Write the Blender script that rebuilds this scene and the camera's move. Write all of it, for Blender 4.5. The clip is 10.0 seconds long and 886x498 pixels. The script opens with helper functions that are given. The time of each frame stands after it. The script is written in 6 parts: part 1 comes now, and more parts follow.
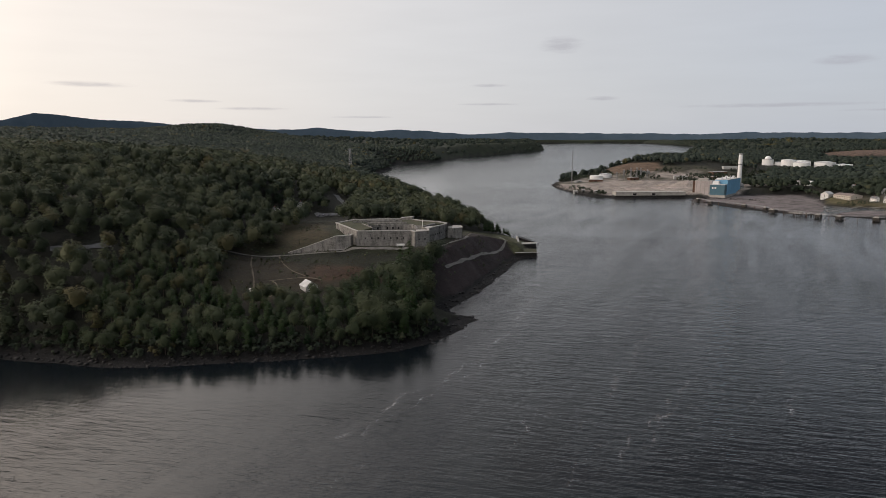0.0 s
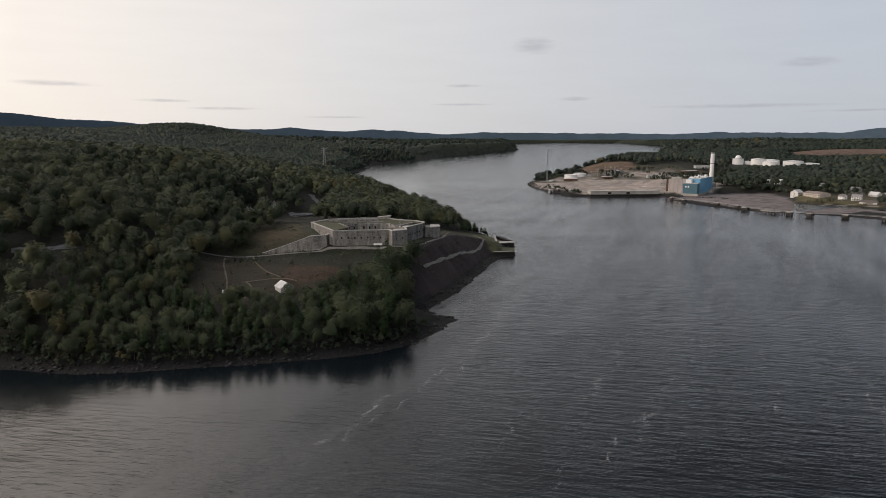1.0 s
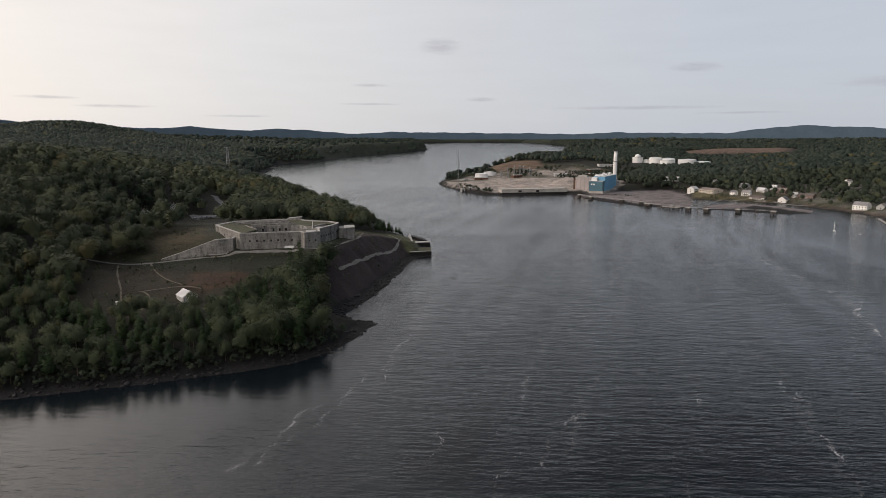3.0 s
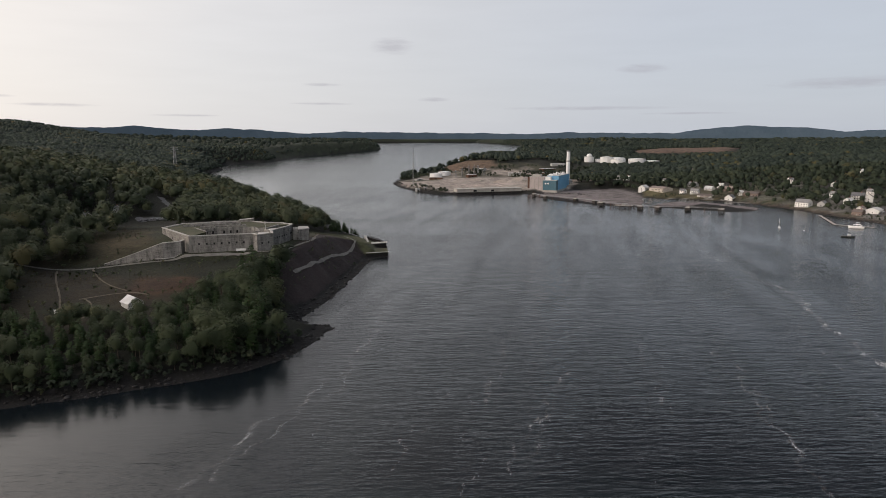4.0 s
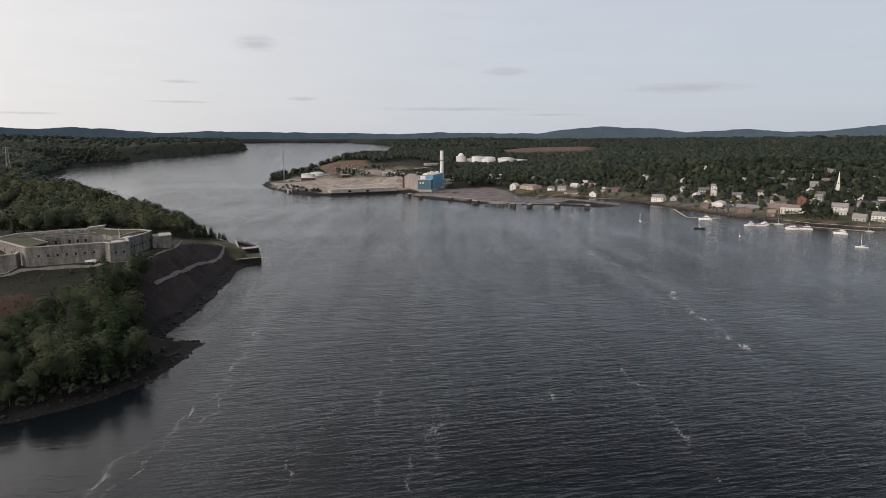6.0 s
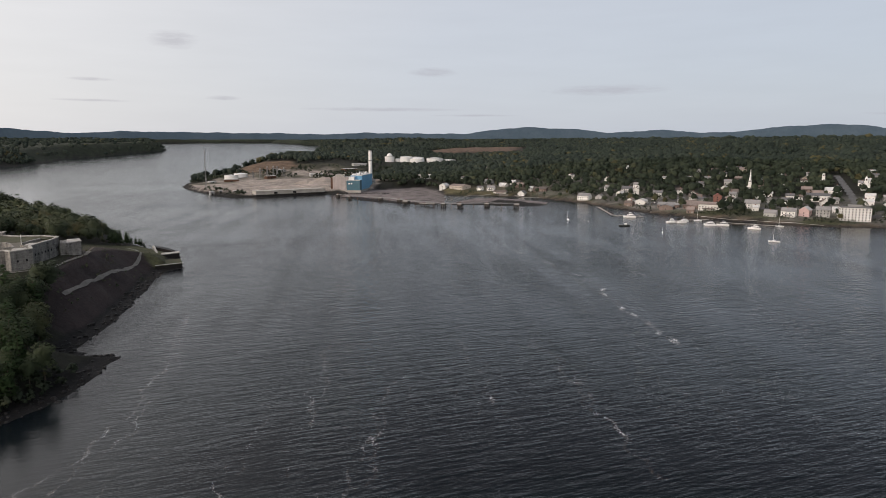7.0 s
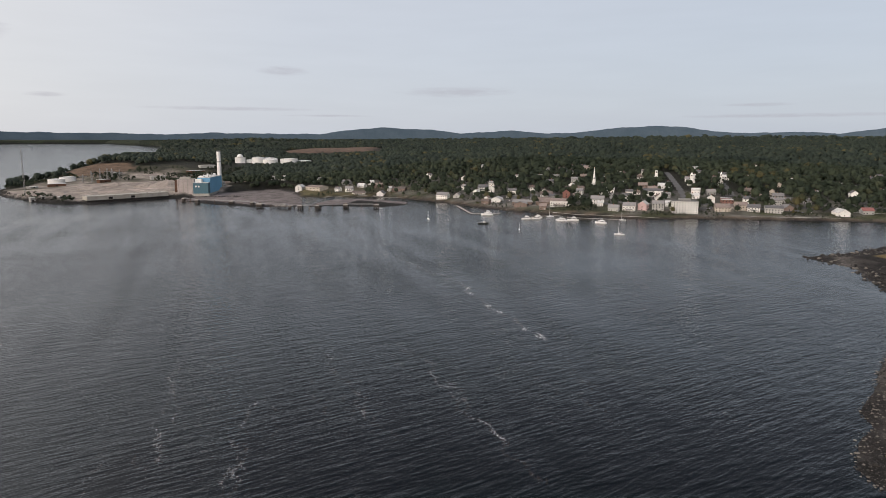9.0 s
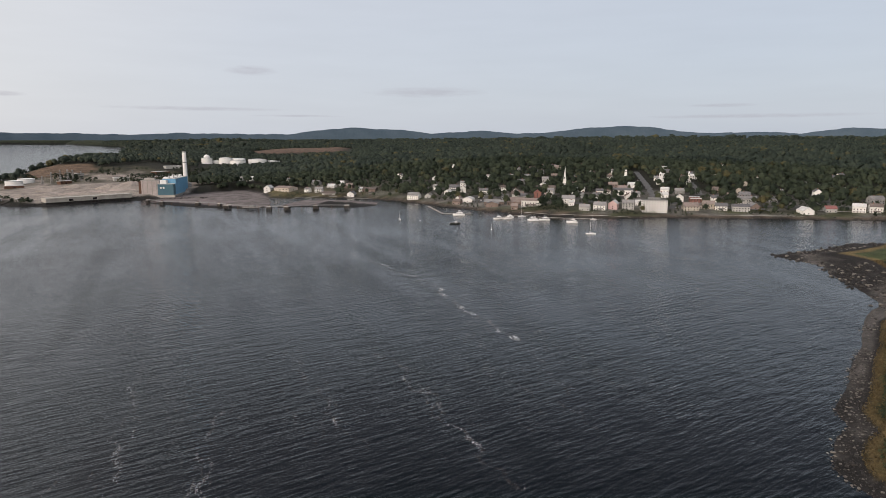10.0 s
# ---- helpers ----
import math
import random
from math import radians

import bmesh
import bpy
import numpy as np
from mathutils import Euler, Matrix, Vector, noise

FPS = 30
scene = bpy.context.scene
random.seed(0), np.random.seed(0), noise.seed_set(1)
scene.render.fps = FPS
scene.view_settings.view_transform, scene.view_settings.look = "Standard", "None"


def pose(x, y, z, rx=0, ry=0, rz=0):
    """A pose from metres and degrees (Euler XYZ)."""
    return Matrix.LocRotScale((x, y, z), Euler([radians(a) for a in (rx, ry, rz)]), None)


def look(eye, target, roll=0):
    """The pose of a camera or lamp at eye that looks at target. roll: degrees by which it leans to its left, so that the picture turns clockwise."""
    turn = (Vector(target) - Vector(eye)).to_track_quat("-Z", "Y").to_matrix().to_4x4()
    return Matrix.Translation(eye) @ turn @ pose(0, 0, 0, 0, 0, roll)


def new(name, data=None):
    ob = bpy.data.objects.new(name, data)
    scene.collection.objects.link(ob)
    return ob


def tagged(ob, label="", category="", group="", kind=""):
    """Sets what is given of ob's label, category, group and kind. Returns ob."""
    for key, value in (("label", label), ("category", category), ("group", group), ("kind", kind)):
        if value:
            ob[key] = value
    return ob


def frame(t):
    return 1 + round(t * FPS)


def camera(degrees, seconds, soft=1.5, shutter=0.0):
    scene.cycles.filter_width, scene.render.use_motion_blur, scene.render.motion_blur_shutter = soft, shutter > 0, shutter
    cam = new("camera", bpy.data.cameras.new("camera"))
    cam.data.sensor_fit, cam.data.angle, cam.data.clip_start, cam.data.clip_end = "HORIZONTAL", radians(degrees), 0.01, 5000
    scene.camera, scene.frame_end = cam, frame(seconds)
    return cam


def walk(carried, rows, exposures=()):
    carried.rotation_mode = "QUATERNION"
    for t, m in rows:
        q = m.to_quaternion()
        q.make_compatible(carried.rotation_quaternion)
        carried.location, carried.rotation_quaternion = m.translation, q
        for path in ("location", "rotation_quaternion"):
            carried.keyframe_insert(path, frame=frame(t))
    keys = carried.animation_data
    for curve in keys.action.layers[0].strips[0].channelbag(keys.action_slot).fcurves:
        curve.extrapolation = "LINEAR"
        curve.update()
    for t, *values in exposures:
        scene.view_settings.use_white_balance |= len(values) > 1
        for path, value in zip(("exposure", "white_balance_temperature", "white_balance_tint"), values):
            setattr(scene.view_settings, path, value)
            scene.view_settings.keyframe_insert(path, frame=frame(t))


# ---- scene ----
cam = camera(69.34, 10.0, soft=0.7)
# seconds, x, y, z, yaw, pitch, roll
ROWS = [
    (0.0, 0.19, 0.03, 99.94, -0.00, -9.73, 0.06),
    (0.3, -0.66, 1.90, 99.28, -0.02, -9.73, 0.06),
    (0.5, -1.18, 3.20, 98.84, -0.39, -9.74, 0.07),
    (1.0, -2.04, 6.09, 98.29, -2.29, -9.72, 0.06),
    (1.5, -2.81, 9.32, 97.72, -4.32, -9.74, 0.05),
    (2.0, -3.70, 12.69, 97.19, -6.48, -9.74, 0.04),
    (2.5, -4.30, 15.99, 96.86, -8.43, -9.74, 0.00),
    (4.0, -5.65, 25.95, 95.85, -14.46, -9.74, -0.03),
    (4.5, -5.85, 29.12, 95.59, -16.88, -9.75, -0.05),
    (5.0, -5.92, 32.52, 95.26, -19.80, -9.74, -0.05),
    (5.5, -5.65, 35.73, 94.86, -22.73, -9.73, -0.05),
    (7.0, -3.49, 46.29, 93.69, -32.15, -9.67, -0.06),
    (7.5, -1.87, 49.30, 93.25, -35.32, -9.64, -0.07),
    (8.0, -0.68, 52.37, 93.15, -38.51, -9.64, -0.08),
    (8.5, 0.62, 55.32, 92.80, -41.69, -9.63, -0.05),
    (9.0, 2.47, 57.89, 92.42, -44.85, -9.61, -0.06),
    (9.3, 3.66, 59.29, 92.27, -46.55, -9.61, -0.05),
    (9.5, 4.45, 60.22, 92.17, -47.22, -9.61, -0.04),
    (10.0, 6.47, 62.40, 91.92, -47.45, -9.59, -0.00),
]
EXPOSURES = [(0.0, -0.19), (2.5, -0.13), (5.0, -0.06), (7.5, 0.0), (9.0, 0.03), (10.0, 0.04)]
walk(cam, [(t, pose(x, y, z, 90 + pitch, roll, yaw)) for t, x, y, z, yaw, pitch, roll in ROWS], EXPOSURES)

# ---- light ----
SUN_AZ, SUN_EL = -86.0, 24.0      # degrees clockwise from +y, degrees up


def way(az, el):
    a, e = radians(az), radians(el)
    return Vector((math.sin(a) * math.cos(e), math.cos(a) * math.cos(e), math.sin(e)))


def nodes_of(tree):
    """Short maker of nodes: n(kind, input values..., **attributes)."""
    def n(kind, ins=None, **attrs):
        node = tree.nodes.new(kind)
        for k, v in attrs.items():
            setattr(node, k, v)
        for k, v in (ins or {}).items():
            if isinstance(v, bpy.types.NodeSocket):
                tree.links.new(v, node.inputs[k])
            else:
                node.inputs[k].default_value = v
        return node
    return n


def build_world():
    world = bpy.data.worlds.new("world")
    scene.world = world
    world.use_nodes = True
    tree = world.node_tree
    tree.nodes.clear()
    n = nodes_of(tree)
    sky = n("ShaderNodeTexSky", sky_type="NISHITA", sun_disc=False, sun_elevation=radians(SUN_EL), sun_rotation=radians(SUN_AZ),
            air_density=1.0, dust_density=2.0, ozone_density=1.0)
    pos = n("ShaderNodeTexCoord").outputs["Generated"]
    sep = n("ShaderNodeSeparateXYZ", {0: pos})
    # thin high overcast: warm towards the sun, cool away from it
    dot = n("ShaderNodeVectorMath", {0: pos, 1: tuple(way(SUN_AZ, SUN_EL))}, operation="DOT_PRODUCT").outputs["Value"]
    ramp = n("ShaderNodeValToRGB", {0: n("ShaderNodeMapRange", {0: dot, 1: -1.0, 2: 1.0}).outputs[0]})
    r = ramp.color_ramp
    r.elements[0].position, r.elements[0].color = 0.10, (0.57, 0.615, 0.70, 1)
    r.elements[1].position, r.elements[1].color = 1.0, (1.9, 1.55, 1.3, 1)
    for p, c in ((0.32, (0.66, 0.69, 0.76, 1)), (0.45, (0.76, 0.765, 0.80, 1)), (0.60, (0.92, 0.895, 0.895, 1)), (0.78, (1.20, 1.09, 1.0, 1)), (0.88, (1.60, 1.38, 1.2, 1))):
        e = r.elements.new(p)
        e.color = c
    low_part = n("ShaderNodeMapRange", {0: dot, 1: -0.15, 2: 0.4, 3: 0.14, 4: 1.2}).outputs[0]
    high_part = n("ShaderNodeMapRange", {0: dot, 1: 0.38, 2: 0.62, 3: 0.0, 4: 1.1}).outputs[0]
    zenith = n("ShaderNodeMath", {0: low_part, 1: high_part}, operation="ADD").outputs[0]
    rise = n("ShaderNodeMapRange", {0: sep.outputs[2], 1: 0.18, 2: 0.5}, interpolation_type="SMOOTHSTEP").outputs[0]
    high = n("ShaderNodeMix", {"Factor": rise, "A": 1.0, "B": zenith}, data_type="FLOAT").outputs["Result"]
    # the sky deepens overhead
    dusk = n("ShaderNodeMapRange", {0: sep.outputs[2], 1: 0.53, 2: 0.88}, interpolation_type="SMOOTHSTEP").outputs[0]
    deep = n("ShaderNodeMix", {"Factor": dusk, "A": (1, 1, 1, 1), "B": (0.46, 0.53, 0.67, 1)}, data_type="RGBA").outputs["Result"]
    veil = n("ShaderNodeVectorMath", {0: ramp.outputs[0], 1: n("ShaderNodeCombineXYZ", {0: high, 1: high, 2: high}).outputs[0]}, operation="MULTIPLY").outputs[0]
    veil = n("ShaderNodeVectorMath", {0: veil, 1: deep}, operation="MULTIPLY").outputs[0]
    clear = n("ShaderNodeMix", {"Factor": 0.85, "A": n("ShaderNodeVectorMath", {0: sky.outputs[0], 1: (0.1, 0.1, 0.1)}, operation="MULTIPLY").outputs[0],
                                "B": veil}, data_type="RGBA")
    clear_out = clear.outputs["Result"]
    col = build_clouds(n, pos, sep, clear_out)
    bg = n("ShaderNodeBackground", {"Color": col, "Strength": 1.0})
    out = n("ShaderNodeOutputWorld", {"Surface": bg.outputs[0]})


# azimuth, elevation, half width, half height in degrees
CLOUDS = [(-28.2, 4.17, 2.9, 0.22), (-20.7, 3.1, 2.0, 0.13), (-16.3, 2.54, 2.8, 0.13), (-7.1, 1.9, 2.6, 0.1), (4.0, 4.57, 1.6, 0.14), (4.1, 2.99, 2.6, 0.1),
          (10.1, 7.83, 1.7, 0.7), (13.7, 3.4, 1.3, 0.18), (27.0, 2.6, 6.5, 0.17), (31.2, 5.75, 1.9, 0.4), (46.1, 4.16, 4.7, 0.42), (70.5, 2.82, 2.4, 0.15), (72.9, 1.95, 8.0, 0.17), (35.0, 2.1, 3.5, 0.1)]


def build_clouds(n, pos, sep, base):
    """Thin grey-lilac streaks of cloud low over the horizon."""
    def mt(op, a, b=0.0, c=0.0):
        return n("ShaderNodeMath", {0: a, 1: b, 2: c}, operation=op).outputs[0]
    az = mt("DEGREES", mt("ARCTAN2", sep.outputs[0], sep.outputs[1]))
    el = mt("DEGREES", mt("ARCSINE", sep.outputs[2]))
    stretched = n("ShaderNodeCombineXYZ", {0: mt("MULTIPLY", az, 0.35), 1: mt("MULTIPLY", el, 2.4)}).outputs[0]
    ragged = n("ShaderNodeTexNoise", {"Vector": stretched, "Scale": 1.6, "Detail": 5.0, "Roughness": 0.65}).outputs[0]
    total = None
    for a, e, w, h in CLOUDS:
        u = mt("MULTIPLY", mt("SUBTRACT", az, a), 1 / w)
        v = mt("MULTIPLY", mt("SUBTRACT", el, e), 1 / h)
        d = mt("MULTIPLY_ADD", u, u, mt("MULTIPLY", v, v))
        one = mt("EXPONENT", mt("MULTIPLY", d, -0.9))
        total = one if total is None else mt("MAXIMUM", total, one)
    f = n("ShaderNodeMapRange", {0: mt("MULTIPLY", total, ragged), 1: 0.14, 2: 0.5, 3: 0.0, 4: 0.38}).outputs[0]
    veil = n("ShaderNodeTexNoise", {"Vector": stretched, "Scale": 0.35, "Detail": 4.0}).outputs[0]
    soft = n("ShaderNodeMapRange", {0: veil, 1: 0.3, 2: 0.7, 3: 0.985, 4: 1.015}).outputs[0]
    lit = n("ShaderNodeVectorMath", {0: base, 1: n("ShaderNodeCombineXYZ", {0: soft, 1: soft, 2: soft}).outputs[0]}, operation="MULTIPLY").outputs[0]
    return n("ShaderNodeMix", {"Factor": f, "A": lit, "B": (0.40, 0.385, 0.44, 1)}, data_type="RGBA").outputs["Result"]


build_world()
sun = new("sun", bpy.data.lights.new("sun", "SUN"))
sun.data.energy, sun.data.angle, sun.data.color = 0.5, radians(14), (1.0, 0.93, 0.86)
sun.matrix_world = look(tuple(way(SUN_AZ, SUN_EL) * 500), (0, 0, 0))


# ---- materials ----
def material(name):
    m = bpy.data.materials.new(name)
    m.use_nodes = True
    m.node_tree.nodes.clear()
    return m, nodes_of(m.node_tree)


def surface(name, dark, light, scale=0.3, rough=0.9, grain=6.0, bump=0.3, bump_dist=0.3, metal=0.0, spread=None, random_tint=0.0, coords="Object", spec=0.3):
    """A weathered opaque surface: two scales of noise between two colours, fine relief."""
    m, n = material(name)
    pos = n("ShaderNodeTexCoord").outputs[coords]
    big = n("ShaderNodeTexNoise", {"Vector": pos, "Scale": scale, "Detail": 4.0, "Roughness": 0.6}).outputs[0]
    small = n("ShaderNodeTexNoise", {"Vector": pos, "Scale": scale * grain, "Detail": 5.0, "Roughness": 0.65}).outputs[0]
    f = n("ShaderNodeMath", {0: big, 1: 0.6}, operation="MULTIPLY").outputs[0]
    f = n("ShaderNodeMath", {0: small, 1: 0.4, 2: f}, operation="MULTIPLY_ADD").outputs[0]
    if random_tint:
        rnd = n("ShaderNodeObjectInfo").outputs["Random"]
        rnd = n("ShaderNodeMath", {0: rnd, 1: 0.5}, operation="SUBTRACT").outputs[0]
        f = n("ShaderNodeMath", {0: rnd, 1: random_tint, 2: f}, operation="MULTIPLY_ADD").outputs[0]
    lo, hi = spread or (0.35, 0.65)
    f = n("ShaderNodeMapRange", {0: f, 1: lo, 2: hi}).outputs[0]
    c = n("ShaderNodeMix", {"Factor": f, "A": (*dark, 1), "B": (*light, 1)}, data_type="RGBA").outputs["Result"]
    b = n("ShaderNodeBump", {"Height": small, "Strength": bump, "Distance": bump_dist}).outputs[0]
    s = n("ShaderNodeBsdfPrincipled", {"Base Color": c, "Roughness": rough, "Metallic": metal, "Normal": b, "Specular IOR Level": spec})
    n("ShaderNodeOutputMaterial", {"Surface": s.outputs[0]})
    return m


def foliage(name, dark, light, source):
    """Leaves; source: 'object' takes each tree's own tint from Object Info, 'mesh' from the mesh's tint attribute."""
    m, n = material(name)
    if source == "object":
        rnd = n("ShaderNodeObjectInfo").outputs["Random"]
    else:
        rnd = n("ShaderNodeAttribute", attribute_name="tint").outputs["Fac"]
    pos = n("ShaderNodeNewGeometry").outputs["Position"]
    noise_f = n("ShaderNodeTexNoise", {"Vector": pos, "Scale": 0.8, "Detail": 3.0}).outputs[0]
    stand = n("ShaderNodeTexNoise", {"Vector": pos, "Scale": 0.008, "Detail": 4.0}).outputs[0]
    f = n("ShaderNodeMath", {0: rnd, 1: 0.5}, operation="MULTIPLY").outputs[0]
    f = n("ShaderNodeMath", {0: noise_f, 1: 0.2, 2: f}, operation="MULTIPLY_ADD").outputs[0]
    f = n("ShaderNodeMath", {0: stand, 1: 0.9, 2: f}, operation="MULTIPLY_ADD").outputs[0]
    f = n("ShaderNodeMapRange", {0: f, 1: 0.4, 2: 1.2}).outputs[0]
    ramp = n("ShaderNodeValToRGB", {0: f})
    r = ramp.color_ramp
    r.elements[0].position, r.elements[0].color = 0.0, (*dark, 1)
    r.elements[1].position, r.elements[1].color = 0.8, (*light, 1)
    e = r.elements.new(0.97)
    e.color = (0.082, 0.074, 0.033, 1)
    d = n("ShaderNodeBsdfPrincipled", {"Base Color": ramp.outputs[0], "Roughness": 0.7, "Specular IOR Level": 0.15})
    t = n("ShaderNodeBsdfTranslucent", {"Color": ramp.outputs[0]})
    mix = n("ShaderNodeMixShader", {0: 0.18, 1: d.outputs[0], 2: t.outputs[0]})
    n("ShaderNodeOutputMaterial", {"Surface": mix.outputs[0]})
    return m


def water_material():
    m, n = material("water")
    pos = n("ShaderNodeNewGeometry").outputs["Position"]

    def mul(a, b):
        return n("ShaderNodeMath", {0: a, 1: b}, operation="MULTIPLY").outputs[0]

    def add(a, b, c=1.0):
        return n("ShaderNodeMath", {0: b, 1: c, 2: a}, operation="MULTIPLY_ADD").outputs[0]
    # wind ripples lie across the wind: fine ripples on short waves
    turned = n("ShaderNodeMapping", {"Vector": pos, "Rotation": (0, 0, radians(13))}).outputs[0]
    rot = n("ShaderNodeMapping", {"Vector": turned, "Scale": (0.26, 1.0, 1.0)}).outputs[0]
    w1 = n("ShaderNodeTexNoise", {"Vector": rot, "Scale": 0.46, "Detail": 4.0, "Roughness": 0.6}).outputs[0]
    w2 = n("ShaderNodeTexNoise", {"Vector": rot, "Scale": 0.13, "Detail": 2.0, "Roughness": 0.5}).outputs[0]
    h = add(w1, w2, 0.75)
    # patches of calm and breeze, drawn out into lanes by the current
    patch = n("ShaderNodeTexNoise", {"Vector": rot, "Scale": 0.006, "Detail": 4.0, "Roughness": 0.6}).outputs[0]
    along = n("ShaderNodeMapping", {"Vector": pos, "Rotation": (0, 0, radians(27))}).outputs[0]
    lane_at = n("ShaderNodeMapping", {"Vector": along, "Scale": (1.0, 0.11, 1.0)}).outputs[0]
    lane = n("ShaderNodeTexNoise", {"Vector": lane_at, "Scale": 0.045, "Detail": 5.0, "Roughness": 0.65, "Distortion": 0.6}).outputs[0]
    amp = n("ShaderNodeMapRange", {0: patch, 1: 0.35, 2: 0.65, 3: 0.42, 4: 0.82}).outputs[0]
    amp = mul(amp, n("ShaderNodeMapRange", {0: lane, 1: 0.36, 2: 0.64, 3: 0.62, 4: 1.3}).outputs[0])
    # calmer up the river and in the lee of the wooded bank
    reach = n("ShaderNodeVectorMath", {0: pos, 1: (0.5, 0.86, 0.0)}, operation="DOT_PRODUCT").outputs["Value"]
    calm = n("ShaderNodeMapRange", {0: reach, 1: 300.0, 2: 820.0, 3: 1.0, 4: 0.85}, interpolation_type="SMOOTHSTEP").outputs[0]
    off = n("ShaderNodeVectorMath", {0: pos, 1: (-0.17, 1.0, 0.0)}, operation="DOT_PRODUCT").outputs["Value"]
    lee = n("ShaderNodeMapRange", {0: off, 1: 222.0, 2: 262.0}, interpolation_type="SMOOTHSTEP").outputs[0]
    side = n("ShaderNodeMapRange", {0: n("ShaderNodeSeparateXYZ", {0: pos}).outputs[0], 1: -20.0, 2: 30.0, 3: 0.85, 4: 0.0}).outputs[0]
    amp = mul(mul(amp, calm), n("ShaderNodeMath", {0: 1.0, 1: mul(lee, side)}, operation="SUBTRACT").outputs[0])
    b = n("ShaderNodeBump", {"Height": h, "Strength": amp, "Distance": 0.76}).outputs[0]
    s = n("ShaderNodeBsdfPrincipled", {"Base Color": (0.005, 0.0075, 0.0095, 1), "Roughness": 0.15, "IOR": 1.36, "Normal": b})
    n("ShaderNodeOutputMaterial", {"Surface": s.outputs[0]})
    return m


def stained_stone():
    """Granite blocks in courses, streaked with dark run-off."""
    m, n = material("granite")
    pos = n("ShaderNodeNewGeometry").outputs["Position"]
    streak = n("ShaderNodeTexNoise", {"Vector": n("ShaderNodeMapping", {"Vector": pos, "Scale": (0.5, 0.5, 0.11)}).outputs[0], "Scale": 0.7, "Detail": 5.0, "Roughness": 0.65}).outputs[0]
    grain = n("ShaderNodeTexNoise", {"Vector": pos, "Scale": 1.5, "Detail": 6.0, "Roughness": 0.7}).outputs[0]
    course = n("ShaderNodeTexNoise", {"Vector": n("ShaderNodeMapping", {"Vector": pos, "Scale": (0.25, 0.25, 1.6)}).outputs[0], "Scale": 1.0, "Detail": 2.0}).outputs[0]
    f = n("ShaderNodeMath", {0: streak, 1: 0.55, 2: n("ShaderNodeMath", {0: grain, 1: 0.25}, operation="MULTIPLY").outputs[0]}, operation="MULTIPLY_ADD").outputs[0]
    f = n("ShaderNodeMath", {0: course, 1: 0.2, 2: f}, operation="MULTIPLY_ADD").outputs[0]
    f = n("ShaderNodeMapRange", {0: f, 1: 0.36, 2: 0.58}).outputs[0]
    c = n("ShaderNodeMix", {"Factor": f, "A": (0.052, 0.050, 0.047, 1), "B": (0.285, 0.272, 0.252, 1)}, data_type="RGBA").outputs["Result"]
    b = n("ShaderNodeBump", {"Height": grain, "Strength": 0.5, "Distance": 0.2}).outputs[0]
    s = n("ShaderNodeBsdfPrincipled", {"Base Color": c, "Roughness": 0.88, "Normal": b, "Specular IOR Level": 0.25})
    n("ShaderNodeOutputMaterial", {"Surface": s.outputs[0]})
    return m


MAT = {
    "water": water_material(),
    "leaf": foliage("leaf", (0.019, 0.031, 0.015), (0.060, 0.073, 0.036), "object"),
    "canopy": foliage("canopy", (0.019, 0.028, 0.018), (0.051, 0.063, 0.038), "mesh"),
    # haze put into leaf colour: bluer, greyer copies for the far woods
    "hazed_canopy": foliage("hazed_canopy", (0.017, 0.026, 0.021), (0.042, 0.054, 0.039), "mesh"),
    "hazed_west": foliage("hazed_west", (0.022, 0.033, 0.027), (0.056, 0.069, 0.048), "mesh"),
    # yellower western stand, also lightened: its brightness is put into the leaf colour
    "bright_canopy": foliage("bright_canopy", (0.024, 0.036, 0.021), (0.076, 0.087, 0.045), "mesh"),
    "needle": foliage("needle", (0.012, 0.026, 0.012), (0.035, 0.058, 0.020), "object"),
    "bark": surface("bark", (0.05, 0.04, 0.03), (0.14, 0.115, 0.09), 1.0),
    "granite": stained_stone(),
    "concrete": surface("concrete", (0.28, 0.265, 0.24), (0.45, 0.43, 0.39), 0.1),
    "blue_siding": surface("blue_siding", (0.14, 0.32, 0.48), (0.19, 0.40, 0.57), 0.05, rough=0.5),
    "white_paint": surface("white_paint", (0.62, 0.61, 0.58), (0.80, 0.79, 0.77), 0.1, rough=0.55, bump=0.05),
}


# ---- terrain plan ----
WEST = [(-700, 300), (-330, 262), (-205, 284), (-176, 278), (-152, 271), (-122, 273), (-98, 277), (-73, 280), (-48, 285), (-23, 293), (-8, 303), (1, 314), (7, 325), (14, 340), (19, 347), (16, 353), (9, 356), (2, 358), (7, 362), (2, 367), (8, 379), (14, 391), (26, 418),
        (33, 437), (41, 462), (52, 495), (63, 525), (68, 534), (80, 541), (88, 604), (78, 630), (57, 701), (43, 801), (19, 883), (-13, 953), (-41, 1025), (-76, 1134), (-127, 1320), (-165, 1480), (-188, 1591), (-206, 1697), (-192, 1817), (-184, 2032), (-170, 2206),
        (-228, 2480), (-177, 2633), (-51, 2801), (-2, 2995), (141, 3670), (451, 4486), (959, 6034), (1400, 9500), (2114, 14384), (2694, 19912), (5958, 19600), (9000, 26000), (-30000, 30000), (-30000, 300)]
